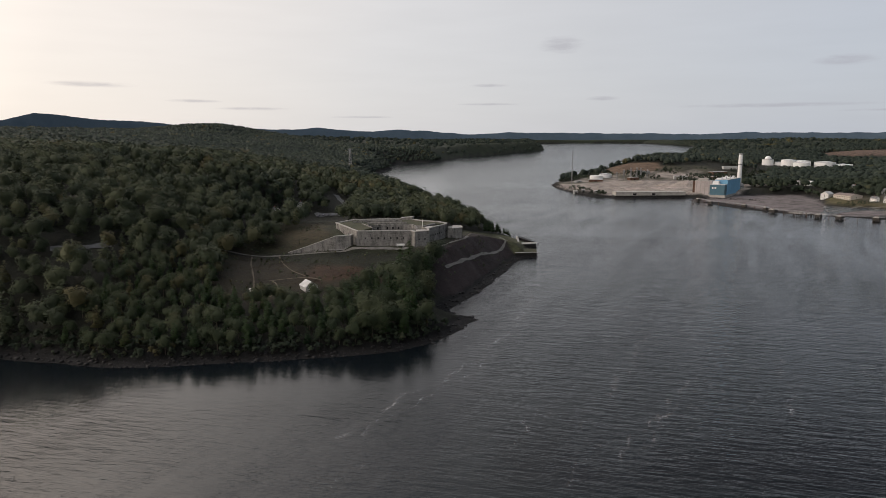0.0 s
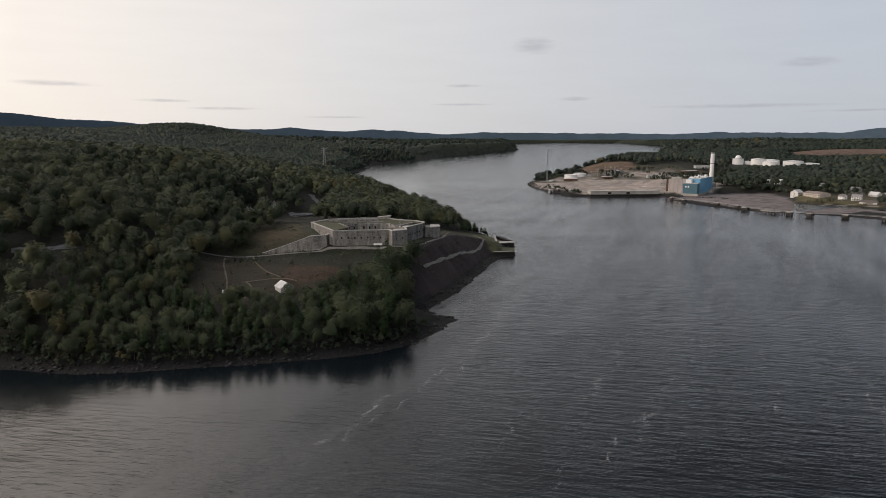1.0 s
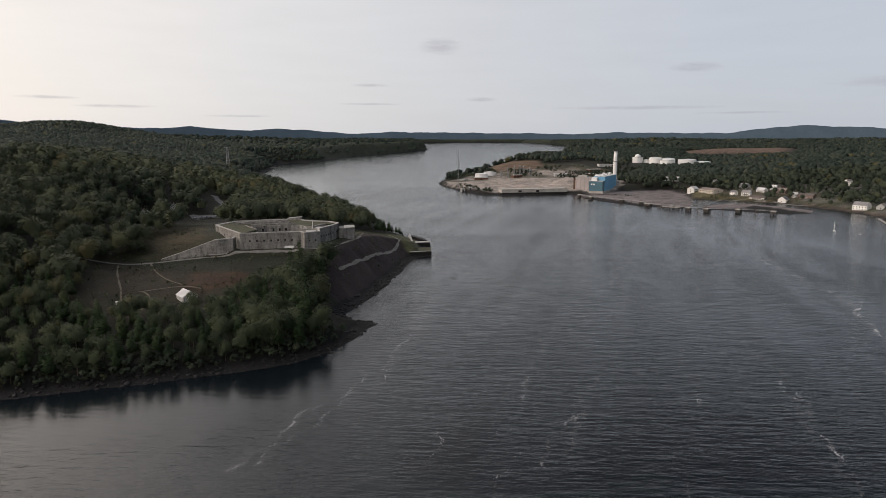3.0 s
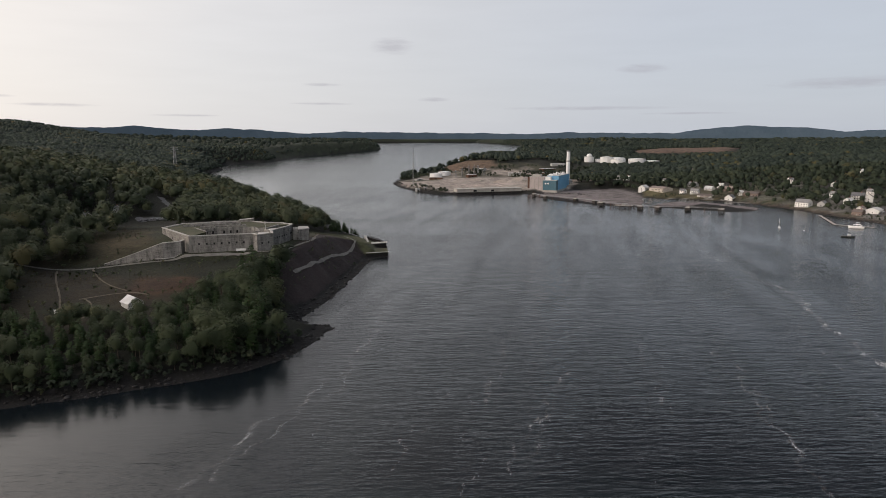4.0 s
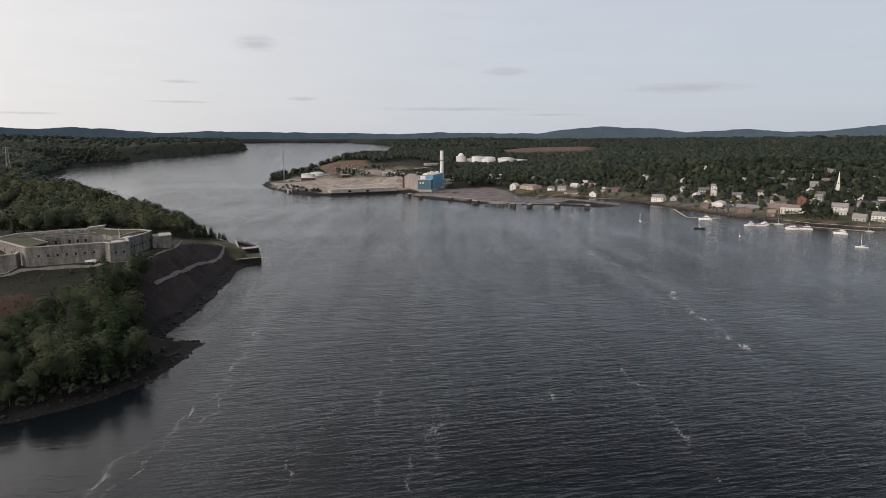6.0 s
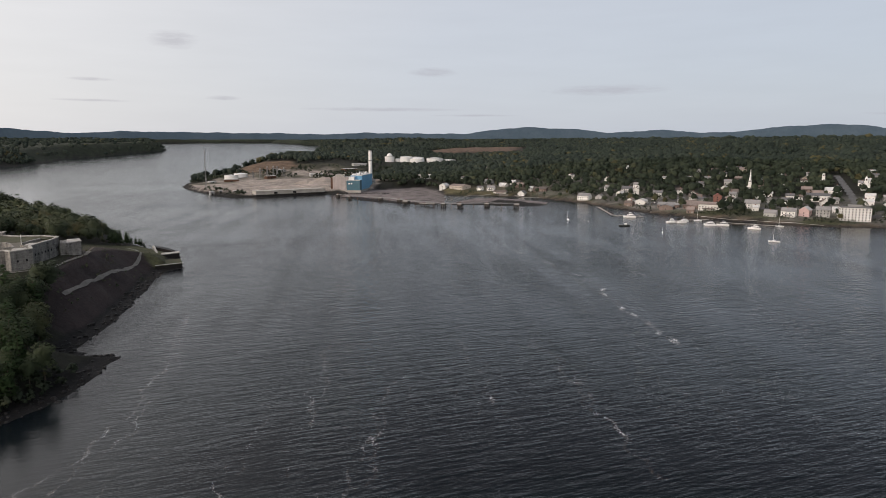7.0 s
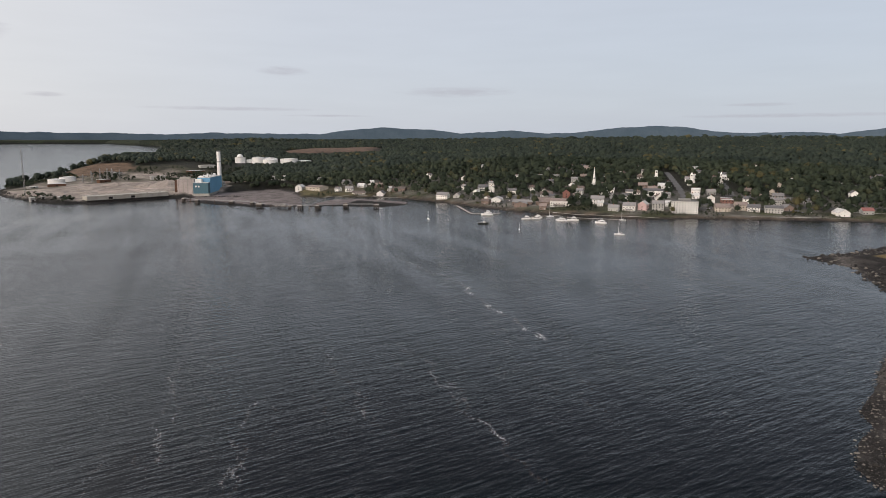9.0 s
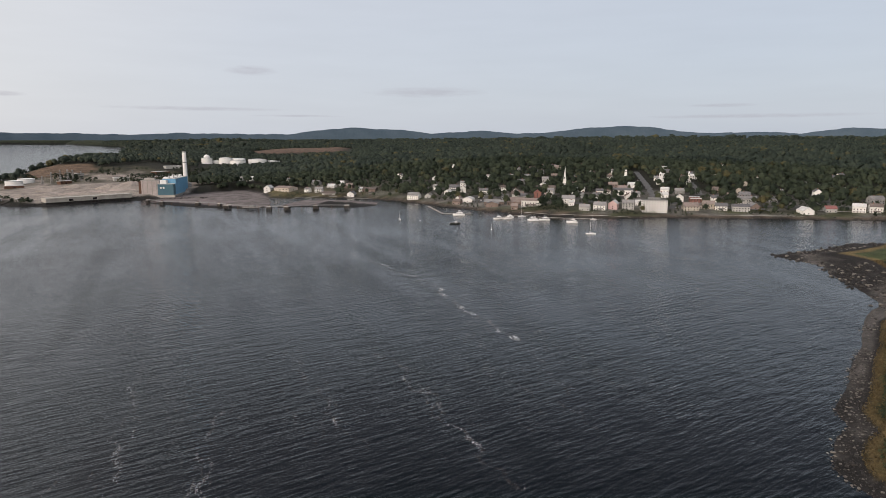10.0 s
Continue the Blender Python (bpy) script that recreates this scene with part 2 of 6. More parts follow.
EAST = [(9000, 26000), (5958, 19300), (3886, 10113), (2609, 6716), (1700, 4500), (950, 2600), (560, 1950), (370, 1690), (290, 1580), (240, 1423), (233, 1308), (243, 1185), (256, 1126), (294, 1083),
        (408, 1105), (440, 1090), (500, 1055), (515, 930), (550, 890), (627, 940), (679, 856), (683, 767), (663, 624), (668, 542), (691, 474), (709, 416),
        (757, 383), (793, 330), (842, 265), (880, 212), (1000, 60), (1300, -200), (3000, -2500), (30000, -20000), (30000, 30000)]
VERONA = [(565, 213), (610, 194), (646, 184), (674, 181), (704, 151), (800, 60), (1050, -250), (900, -1500), (-300, -1500), (60, -150), (150, 60), (196, 84), (200, 89), (205, 94), (215, 97), (228, 99), (240, 97), (253, 104), (276, 105),
          (314, 110), (347, 113), (369, 116), (392, 119), (418, 120), (433, 117), (446, 122), (458, 128), (488, 146), (512, 158), (541, 171), (552, 190)]
# ground heights: x, y, z
HILLS_W = [(16, 483, 25.6), (20, 497, 25.2), (5, 460, 25.8), (28, 537, 21), (39, 562, 16), (47, 577, 11), (-4, 440, 24.6), (-78, 361, 15), (-110, 400, 17), (-60, 395, 20), (-40, 380, 16), (-62, 450, 25.0), (-22, 447, 23.9), (-83, 474, 30.5), (-130, 448, 18.9), (-110, 449, 18.9), (-93, 446, 21.1), (-105, 468, 26.1), (-124, 485, 27.2), (-99, 507, 30.5),
           (-22, 529, 26.1), (-121, 560, 29.4), (-164, 627, 30), (-116, 674, 28), (-20, 600, 24), (-100, 312, 9), (-40, 328, 9), (-150, 302, 9)]
HILLS_W2 = [(70, 600, 6), (-205, 425, 50), (-188, 636, 52), (-170, 345, 26), (-300, 400, 62), (-400, 700, 78), (-500, 1200, 80), (-300, 1200, 60), (-800, 800, 98),
            (-800, 2000, 98), (-350, 2000, 45), (-300, 1500, 40), (-20, 800, 12), (-600, 320, 60), (-700, 3000, 95), (-1500, 1500, 112)]
HILLS_E = [(300, 1200, 6), (420, 1200, 7), (520, 1250, 8), (380, 1500, 12), (480, 1540, 20), (600, 1450, 14), (570, 1690, 42), (500, 1655, 34), (440, 1625, 22), (390, 1600, 13), (700, 1900, 46), (800, 1560, 24), (950, 1620, 25), (640, 1000, 8),
           (720, 860, 9), (740, 640, 8), (720, 520, 6), (770, 420, 5), (850, 330, 6), (900, 250, 6), (900, 450, 24), (900, 560, 27), (850, 700, 26), (850, 900, 34)]
HILLS_E2 = [(1100, 300, 24), (1200, 600, 45), (1450, 560, 52), (1300, 1000, 55), (1200, 1500, 45), (1780, 760, 64), (1835, 1190, 66), (1640, 1080, 50), (2000, 1800, 84), (1500, 2500, 54), (1000, 2400, 30), (1300, 3500, 25),
            (2500, 300, 68), (3000, 3000, 84), (1100, -50, 15), (1500, 100, 36)]


def thin_plate(pts, smooth=0.0):
    p = np.array(pts, float)
    s = 500.0
    q = p[:, :2] / s

    def kern(a, b):
        d2 = ((a[:, None] - b[None]) ** 2).sum(2)
        return 0.5 * d2 * np.log(np.maximum(d2, 1e-12))
    m = len(p)
    a = np.zeros((m + 3, m + 3))
    a[:m, :m] = kern(q, q) + smooth * np.eye(m)
    a[:m, m:] = np.c_[np.ones(m), q]
    a[m:, :m] = a[:m, m:].T
    w = np.linalg.solve(a, np.r_[p[:, 2], 0, 0, 0])

    def f(x, y):
        z = np.empty(len(x))
        for i in range(0, len(x), 20000):
            c = np.c_[x[i:i + 20000], y[i:i + 20000]] / s
            z[i:i + 20000] = kern(c, q) @ w[:m] + np.c_[np.ones(len(c)), c] @ w[m:]
        return z
    return f


def signed(poly, x, y):
    """Distance to a polygon's edge, positive inside."""
    p = np.array(poly, float)
    d = np.full(len(x), 1e12)
    inside = np.zeros(len(x), bool)
    for (ax, ay), (bx, by) in zip(p, np.roll(p, -1, 0)):
        ex, ey = bx - ax, by - ay
        k = np.clip(((x - ax) * ex + (y - ay) * ey) / (ex * ex + ey * ey), 0, 1)
        d = np.minimum(d, (x - ax - k * ex) ** 2 + (y - ay - k * ey) ** 2)
        if ay != by:
            inside ^= ((ay > y) != (by > y)) & (x < ax + (y - ay) / (by - ay) * ex)
    return np.where(inside, 1, -1) * np.sqrt(d)


def wobble(x, y, size, seed=0):
    """Cheap smooth noise, about -1 to 1."""
    u, v = x / size, y / size
    rs = np.random.RandomState(seed + 7)
    z = 0
    for k in range(6):
        a, f, ph = rs.rand() * 6.28, 0.6 + 0.5 * k, rs.rand(2) * 6.28
        z = z + np.sin(f * (u * np.cos(a) + v * np.sin(a)) * 2.1 + ph[0] + 1.3 * np.sin(f * (v * np.cos(a) - u * np.sin(a)) + ph[1])) / (1 + 0.5 * k)
    return z / 2.6


TPS_W, TPS_E = thin_plate(HILLS_W + HILLS_W2, 0.00015), thin_plate(HILLS_E + HILLS_E2, 0.00015)
EYE_X, EYE_Y, EYE_Z = 0.0, 30.0, 96.0     # middle of the flight


def shore_slope(d, steep, flat):
    """Height of the bank at d metres inside the waterline."""
    return np.where(d < 0, np.maximum(d * 0.12, -6), np.where(d < flat[0], d * flat[1], flat[0] * flat[1] + (d - flat[0]) * steep))


def lake_frame(x, y):
    return (x - 20) * 0.8526 + (y - 60) * 0.5225, (x - 20) * 0.5225 - (y - 60) * 0.8526


def lake_edge(x, y):
    """Below 1 on the far lake."""
    a, s = lake_frame(x, y)
    return ((a - 2290) / 250) ** 2 + (s / 52) ** 2


def ground_height(x, y):
    x, y = np.asarray(x, float), np.asarray(y, float)
    rough_edge = wobble(x, y, 9, 3) * 1.6 + wobble(x, y, 28, 4) * 2.5
    dist = np.hypot(x - EYE_X, y - EYE_Y)
    rough_edge = rough_edge * np.where(y > 700, 1.4, 0.45)
    dw, de, dv = signed(WEST, x, y) + rough_edge, signed(EAST, x, y) + rough_edge, signed(VERONA, x, y) + rough_edge
    far = np.clip((dist - 2200) / 3000, 0, 1)
    bumps = wobble(x, y, 160, 1) * 4 * np.clip(dist / 1500, 0, 1) + wobble(x, y, 900, 2) * 22 * far
    dump = np.clip(signed(LANDFILL, x, y) / 60 + 0.3, 0, 1) * 9
    zw = TPS_W(x, y) * (1 - far) + 78 * far + bumps
    ze = TPS_E(x, y) * (1 - far) + 70 * far + bumps + dump
    zw = zw + 44 * np.exp(-((x + 960) / 270) ** 2 - ((y - 2760) / 300) ** 2)      # wooded knoll
    along, across = lake_frame(x, y)
    ze = ze - 14 * np.exp(-(across / 110) ** 2) * np.clip((along - 1250) / 250, 0, 1) * np.clip((2120 - along) / 100, 0, 1)
    bowl = np.clip((4.0 - lake_edge(x, y)) / 2.8, 0, 1)
    ze = ze * (1 - bowl) + 75.0 * bowl
    df = signed(FORT, x, y)
    zw = np.maximum(zw, 26.0 - 0.62 * np.maximum(-df - 6 + wobble(x, y, 15, 6), 0))
    flats = np.maximum(signed(MUD, x, y), signed(MUD_TOWN, x, y)) + rough_edge
    w = np.minimum(zw, shore_slope(dw, 0.72 + 0.30 * np.exp(-((y - 475) / 60) ** 2), (7.0, 0.16)))
    e = np.minimum(ze, shore_slope(de, 0.5, (6.0, 0.18)))
    v = np.minimum(3.5 + 0.05 * dv, shore_slope(dv, 0.22, (12.0, 0.09)))
    e = np.where(flats > 0, np.minimum(e, 0.25 + flats * 0.01), np.where(flats > -16, np.minimum(e, 0.3 - flats * 0.25), e))
    e = np.where(flats > -20, np.maximum(e, np.clip(flats * 0.05, -2, 0.45)), e)
    z = np.where(dw > -25, w, np.where(de > -25, e, np.where(dv > -25, v, np.maximum(np.maximum(w, e), v))))
    return np.where(z < 0, z * (1 + 4 * far), z)


# the fort's outer walls, and for each corner the edge of the parade within
FORT = [(-60, 444), (-22, 446), (-19.5, 440.5), (-9.7, 446), (-10.6, 457.5), (0.8, 479), (3.3, 488), (-4, 498), (-16, 503), (-27, 515), (-46, 516), (-72, 509), (-82.5, 490)]
PARADE = [(-51, 456), (-23, 457), (-21, 458), (-19, 459.5), (-18, 462), (-20, 475), (-21, 479), (-22.5, 482), (-24, 483.5), (-30, 484.5), (-46, 483), (-57, 480.5), (-61, 478)]
MUD = [(486, 1144), (526, 1136), (575, 1139), (632, 1139), (620, 1062), (579, 972), (529, 883), (490, 845), (465, 860), (445, 892), (428, 934), (410, 1025)]
MUD_TOWN = [(507, 834), (547, 871), (590, 902), (624, 894), (639, 861), (647, 821), (653, 785), (619, 756), (579, 752), (554, 786)]
LANDFILL = [(1180, 2080), (1240, 1960), (1420, 1840), (1560, 1960), (1400, 2200)]
SPIT = [(596, 1066), (632, 1026), (643, 954), (669, 899), (688, 842), (659, 887), (619, 920), (579, 902), (523, 858), (500, 862), (544, 907), (579, 971), (594, 1019)]
NEAR, REACH = 2500.0, 2350.0


def fold(p):
    """Brings what lies beyond NEAR closer along the line of sight, so that the far shore stays within five kilometres."""
    p = np.array(p, float)
    v = p - (EYE_X, EYE_Y, EYE_Z)
    d = np.hypot(v[:, 0], v[:, 1])
    past = np.maximum(d - NEAR, 0)
    k = np.where(d > NEAR, (NEAR + REACH * past / (past + REACH)) / np.maximum(d, 1), 1.0)
    return v * k[:, None] + (EYE_X, EYE_Y, EYE_Z)
# ---- end of plan ----


def mesh_object(name, verts, faces, mat, parent=None, smooth=False):
    me = bpy.data.meshes.new(name)
    verts, faces = np.asarray(verts, np.float32), np.asarray(faces, np.int32)
    k = faces.shape[1]
    me.vertices.add(len(verts))
    me.vertices.foreach_set("co", verts.ravel())
    me.loops.add(faces.size)
    me.loops.foreach_set("vertex_index", faces.ravel())
    me.polygons.add(len(faces))
    me.polygons.foreach_set("loop_start", np.arange(0, faces.size, k, dtype=np.int32))
    if smooth:
        me.polygons.foreach_set("use_smooth", np.ones(len(faces), bool))
    me.update(calc_edges=True)
    me.materials.append(mat)
    ob = new(name, me)
    ob.parent = parent
    return ob


def polar_grid(azimuths, radii):
    a, r = np.meshgrid(np.radians(azimuths), radii, indexing="ij")
    x, y = (EYE_X + r * np.sin(a)).ravel(), (EYE_Y + r * np.cos(a)).ravel()
    na, nr = len(azimuths), len(radii)
    i = (np.arange(na)[:, None] * nr + np.arange(nr - 1)[None])
    j = np.roll(i, -1, 0)
    return x, y, np.c_[i.ravel(), (i + 1).ravel(), (j + 1).ravel(), j.ravel()]


def build_ground():
    az = np.r_[np.arange(-42, 8, 0.17), np.arange(8, 88, 0.22), np.arange(88, 318, 2.5)]
    rad = np.r_[2, 40, 90, np.geomspace(130, 270, 40), np.geomspace(273, 640, 190), np.geomspace(650, 2500, 120), np.geomspace(2560, 28000, 60)]
    x, y, f = polar_grid(az, rad)
    z = ground_height(x, y)
    ob = mesh_object("ground", fold(np.c_[x, y, z]), f, ground_material(), smooth=True)
    at = ob.data.attributes.new("soil", "FLOAT_COLOR", "POINT")
    at.data.foreach_set("color", soil_colour(x, y, z).astype(np.float32).ravel())
    tagged(ob, "rolling wooded ground with meadow, bare banks and dark wet shore", "ground", kind="structure")
    rad = np.r_[0.5, 40, np.geomspace(100, 2500, 60), np.geomspace(2560, 28000, 60)]
    x, y, f = polar_grid(np.r_[np.arange(-42, 88, 1.0), np.arange(88, 318, 5)], rad)
    ob = mesh_object("water", fold(np.c_[x, y, 0 * x]), f, MAT["water"], smooth=True)
    tagged(ob, "broad grey tidal river with small wind ripples", "river", kind="structure")


CLEARED = [(-158, 470), (-124, 345), (-108, 336), (-62, 352), (-24, 396), (2, 402), (20, 440), (62, 520), (98, 545), (98, 640), (70, 640), (44, 616), (21, 600), (4, 556), (-30, 540), (-75, 530), (-100, 556), (-128, 545)]
SHORE_LAWN = [(16, 512), (25, 594), (44, 618), (72, 642), (76, 607), (72, 561), (64, 536), (54, 548), (51, 566), (49, 582), (42, 590), (29, 576), (20, 540)]
FERN_SLOPE = [(-118, 444), (-90, 444), (-58, 436), (-15, 436), (-12, 414), (-30, 392), (-50, 398), (-75, 408), (-100, 424)]
HEATH = [(-16, 388), (4, 384), (12, 396), (26, 428), (42, 468), (60, 515), (62, 538), (50, 560), (42, 588), (32, 574), (20, 524), (10, 480), (0, 446), (-6, 432), (-8, 399)]
FIELD = [(-150, 455), (-128, 340), (-108, 330), (-90, 345), (-62, 352), (-45, 368), (-30, 388), (-50, 396), (-72, 408), (-105, 425)]
REDFIELD = [(-80, 404), (-52, 398), (-48, 391), (-60, 378), (-72, 369), (-84, 380)]
CLIFF = [(404, 1640), (440, 1700), (500, 1715), (560, 1680), (545, 1605), (500, 1560), (450, 1570), (410, 1590)]
YARD = [(236, 1400), (232, 1300), (256, 1200), (275, 1142), (305, 1102), (440, 1118), (500, 1100), (560, 1180), (600, 1280), (700, 1440), (640, 1560), (520, 1560), (440, 1570), (360, 1570), (300, 1480)]


def soil_colour(x, y, z):
    """Colour of the bare soil, grass or rock at each place."""
    jag = wobble(x, y, 6, 8) * 1.5 + wobble(x, y, 17, 9) * 2.5
    c = np.tile(np.array([0.014, 0.0145, 0.009]), (len(x), 1))

    far = np.hypot(x - EYE_X, y - EYE_Y)
    c[far > 2800] = (0.019, 0.025, 0.014)

    def lay(mask, rgb, edge=2.0):
        nonlocal c
        k = np.clip(mask / edge + 0.5, 0, 1)[:, None]
        c = c * (1 - k) + np.array(rgb) * k
    de, dv, df = signed(EAST, x, y), signed(VERONA, x, y), signed(FORT, x, y)
    lay(signed(CLEARED, x, y) + jag, (0.0145, 0.0165, 0.0075), 4)
    lay(signed([(-150, 470), (-118, 452), (-88, 450), (-84, 490), (-100, 525), (-130, 520)], x, y) + jag * 2, (0.030, 0.027, 0.0135), 8)
    lay(signed(FIELD, x, y) + jag * 2 + wobble(x, y, 8, 51) * 6, (0.0195, 0.0155, 0.0075), 7)
    lay(20 - np.hypot((x + 100) * 0.8, y - 482) + jag * 2, (0.042, 0.034, 0.018), 10)
    lay(signed(FERN_SLOPE, x, y) + jag * 1.5 + wobble(x, y, 9, 52) * 3, (0.0105, 0.0128, 0.0062), 6)
    lay(signed(REDFIELD, x, y) + jag * 1.6 + wobble(x, y, 7, 53) * 2.5, (0.036, 0.020, 0.011), 6)
    lay(11 - np.hypot((x + 99) * 0.8, y - 357) + jag, (0.021, 0.026, 0.012), 6)
    lay(9 + df + jag * 0.5, (0.023, 0.025, 0.013), 4)
    lay(signed(SHORE_LAWN, x, y) + jag * 0.6, (0.058, 0.060, 0.030), 7)
    lay(signed([(19, 520), (36, 585), (47, 575), (40, 560)], x, y) + jag, (0.075, 0.062, 0.040), 6)
    lay(signed(HEATH, x, y) + jag, (0.025, 0.018, 0.0175), 3)
    town = np.minimum(de - 9, 150 - de) + jag * 3
    lay(np.where((y < 1000) & (y > 100) & (x > 500), town, -99), (0.078, 0.075, 0.066), 30)
    shore = (y < 1000) & (y > 100) & (x > 500)
    lay(np.where(shore, np.minimum(np.minimum(de - 12, 95 - de), 9 * wobble(x, y, 26, 72) + 1), -99), (0.150, 0.142, 0.130), 8)
    lay(np.where(shore, np.minimum(np.minimum(de - 10, 110 - de), 9 * wobble(x, y, 34, 73) - 1), -99), (0.046, 0.050, 0.024), 8)
    lay(np.where(shore, np.minimum(de - 2, 13 - de) + jag, -99), (0.088, 0.070, 0.052), 3)
    lay(signed(YARD, x, y) + jag * 2, (0.235, 0.205, 0.178), 8)
    lay(np.minimum(26 - np.abs(y - 1215 - 0.1 * (x - 300)), x - 330) + jag * 5, (0.32, 0.27, 0.235), 20)
    lay(signed(LANDFILL, x, y) + jag * 8, (0.100, 0.068, 0.050), 25)
    lay(np.where(de > 0, 34 - np.hypot((x - 600) * 0.5, y - 930), -99) + jag, (0.10, 0.085, 0.045), 8)
    lay(np.where((x > 480) & (y > 870) & (y < 1120), 75 - de, -99) + jag * 4, (0.060, 0.055, 0.036), 20)
    lay(np.where((signed(YARD, x, y) > -60) & (y > 1380), 12 * wobble(x, y, 40, 55), -99), (0.050, 0.048, 0.030), 10)
    lay(signed(CLIFF, x, y) + jag * 3, (0.105, 0.072, 0.048), 10)
    lay(signed(SPIT, x, y) + jag * 2, (0.085, 0.074, 0.036), 8)
    lay(dv - 8 - 26 * np.clip((x - 390) / 90, 0, 1) + jag * 0.5, (0.125, 0.092, 0.040), 1.5)
    lay(dv - 12 - 30 * np.clip((x - 390) / 90, 0, 1) + jag, (0.042, 0.054, 0.020), 3)
    lay(5 - lake_edge(x, y), (0.05, 0.062, 0.034), 2)
    # tide-wet band; its extra 1.6 m paints the shade under the western wood
    wet = 2.6 + 0.8 * wobble(x, y, 12, 12) + 1.6 * ((x < 60) & (y < 330)) - 1.7 * ((x > 500) & (y < 1000))
    lay(np.where((dv < 40) & (dv > -40), -1, wet - z), (0.009, 0.0085, 0.008), 1.4)
    lay(np.where(dv > -40, 7.8 + 26 * np.clip((x - 390) / 90, 0, 1) - dv + jag * 0.5, -99), (0.016, 0.0142, 0.013), 1.5)
    lay(np.where(dv > -40, np.minimum(np.minimum(5.5 + 18 * np.clip((x - 390) / 90, 0, 1) - dv, dv + 1), np.maximum(2.5 * wobble(x, y, 13, 15) - 0.5, np.minimum(x - 330, 450 - x) / 20)), -99), (0.070, 0.064, 0.058), 1.5)
    lay(np.where(de > -60, np.maximum(signed(MUD, x, y), signed(MUD_TOWN, x, y)) + jag, -99), (0.150, 0.132, 0.128), 8)
    lay(np.where((de > -60) & (np.maximum(signed(MUD, x, y), signed(MUD_TOWN, x, y)) > 3), 6 * wobble(x, 3 * y, 30, 71) - 2.5, -99), (0.085, 0.074, 0.070), 5)
    return np.c_[c, np.ones(len(x))]


def ground_material():
    m, n = material("ground")
    pos = n("ShaderNodeNewGeometry").outputs["Position"]
    soil = n("ShaderNodeAttribute", attribute_name="soil").outputs["Color"]
    fine = n("ShaderNodeTexNoise", {"Vector": pos, "Scale": 0.55, "Detail": 7.0, "Roughness": 0.72}).outputs[0]
    mid = n("ShaderNodeTexNoise", {"Vector": pos, "Scale": 0.06, "Detail": 5.0, "Roughness": 0.65}).outputs[0]
    v = n("ShaderNodeMath", {0: fine, 1: mid}, operation="ADD").outputs[0]
    k = n("ShaderNodeMapRange", {0: v, 1: 0.72, 2: 1.28, 3: 0.35, 4: 1.75}).outputs[0]
    c = n("ShaderNodeVectorMath", {0: soil, 1: n("ShaderNodeCombineXYZ", {0: k, 1: k, 2: k}).outputs[0]}, operation="MULTIPLY").outputs[0]
    b = n("ShaderNodeBump", {"Height": fine, "Strength": 0.8, "Distance": 0.8}).outputs[0]
    s = n("ShaderNodeBsdfPrincipled", {"Base Color": c, "Roughness": 0.88, "Normal": b, "Specular IOR Level": 0.25})
    n("ShaderNodeOutputMaterial", {"Surface": s.outputs[0]})
    return m


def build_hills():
    """Wooded hills at the edge of sight, haze painted in as blue: azimuth and elevation of the skyline in degrees."""
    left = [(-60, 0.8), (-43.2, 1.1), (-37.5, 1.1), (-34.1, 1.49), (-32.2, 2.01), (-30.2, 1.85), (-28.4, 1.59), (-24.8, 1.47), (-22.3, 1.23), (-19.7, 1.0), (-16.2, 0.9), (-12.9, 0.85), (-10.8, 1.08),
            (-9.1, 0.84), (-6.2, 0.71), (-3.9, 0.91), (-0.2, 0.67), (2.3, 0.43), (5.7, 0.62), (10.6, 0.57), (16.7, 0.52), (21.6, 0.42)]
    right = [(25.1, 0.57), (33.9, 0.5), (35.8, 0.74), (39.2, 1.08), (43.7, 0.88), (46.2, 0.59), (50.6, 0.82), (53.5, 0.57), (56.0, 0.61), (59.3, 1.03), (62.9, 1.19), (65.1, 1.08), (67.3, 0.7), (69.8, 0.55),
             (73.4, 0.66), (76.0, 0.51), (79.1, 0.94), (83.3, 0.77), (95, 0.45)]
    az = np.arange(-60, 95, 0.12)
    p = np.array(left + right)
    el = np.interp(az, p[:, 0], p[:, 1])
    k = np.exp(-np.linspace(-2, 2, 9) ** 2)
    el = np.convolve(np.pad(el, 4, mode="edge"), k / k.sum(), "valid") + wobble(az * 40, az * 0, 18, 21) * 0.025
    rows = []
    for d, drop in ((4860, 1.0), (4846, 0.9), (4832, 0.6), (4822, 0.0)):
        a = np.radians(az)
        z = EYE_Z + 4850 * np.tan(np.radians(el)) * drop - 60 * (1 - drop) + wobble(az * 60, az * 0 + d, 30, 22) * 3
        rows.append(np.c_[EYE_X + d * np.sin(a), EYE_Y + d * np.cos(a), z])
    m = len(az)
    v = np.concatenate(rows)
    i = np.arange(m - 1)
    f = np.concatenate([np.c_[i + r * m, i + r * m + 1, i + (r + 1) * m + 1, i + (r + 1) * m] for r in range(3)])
    # distance haze is put into the base colour: blue over wood green
    ob = mesh_object("distant_hills", v, f, surface("hazed_hills", (0.050, 0.074, 0.098), (0.070, 0.096, 0.122), 0.01, rough=1.0, spec=0.0), smooth=True)
    tagged(ob, "low wooded hills on the far skyline, tinted blue-green for haze", "hills", kind="structure")


build_ground()
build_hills()


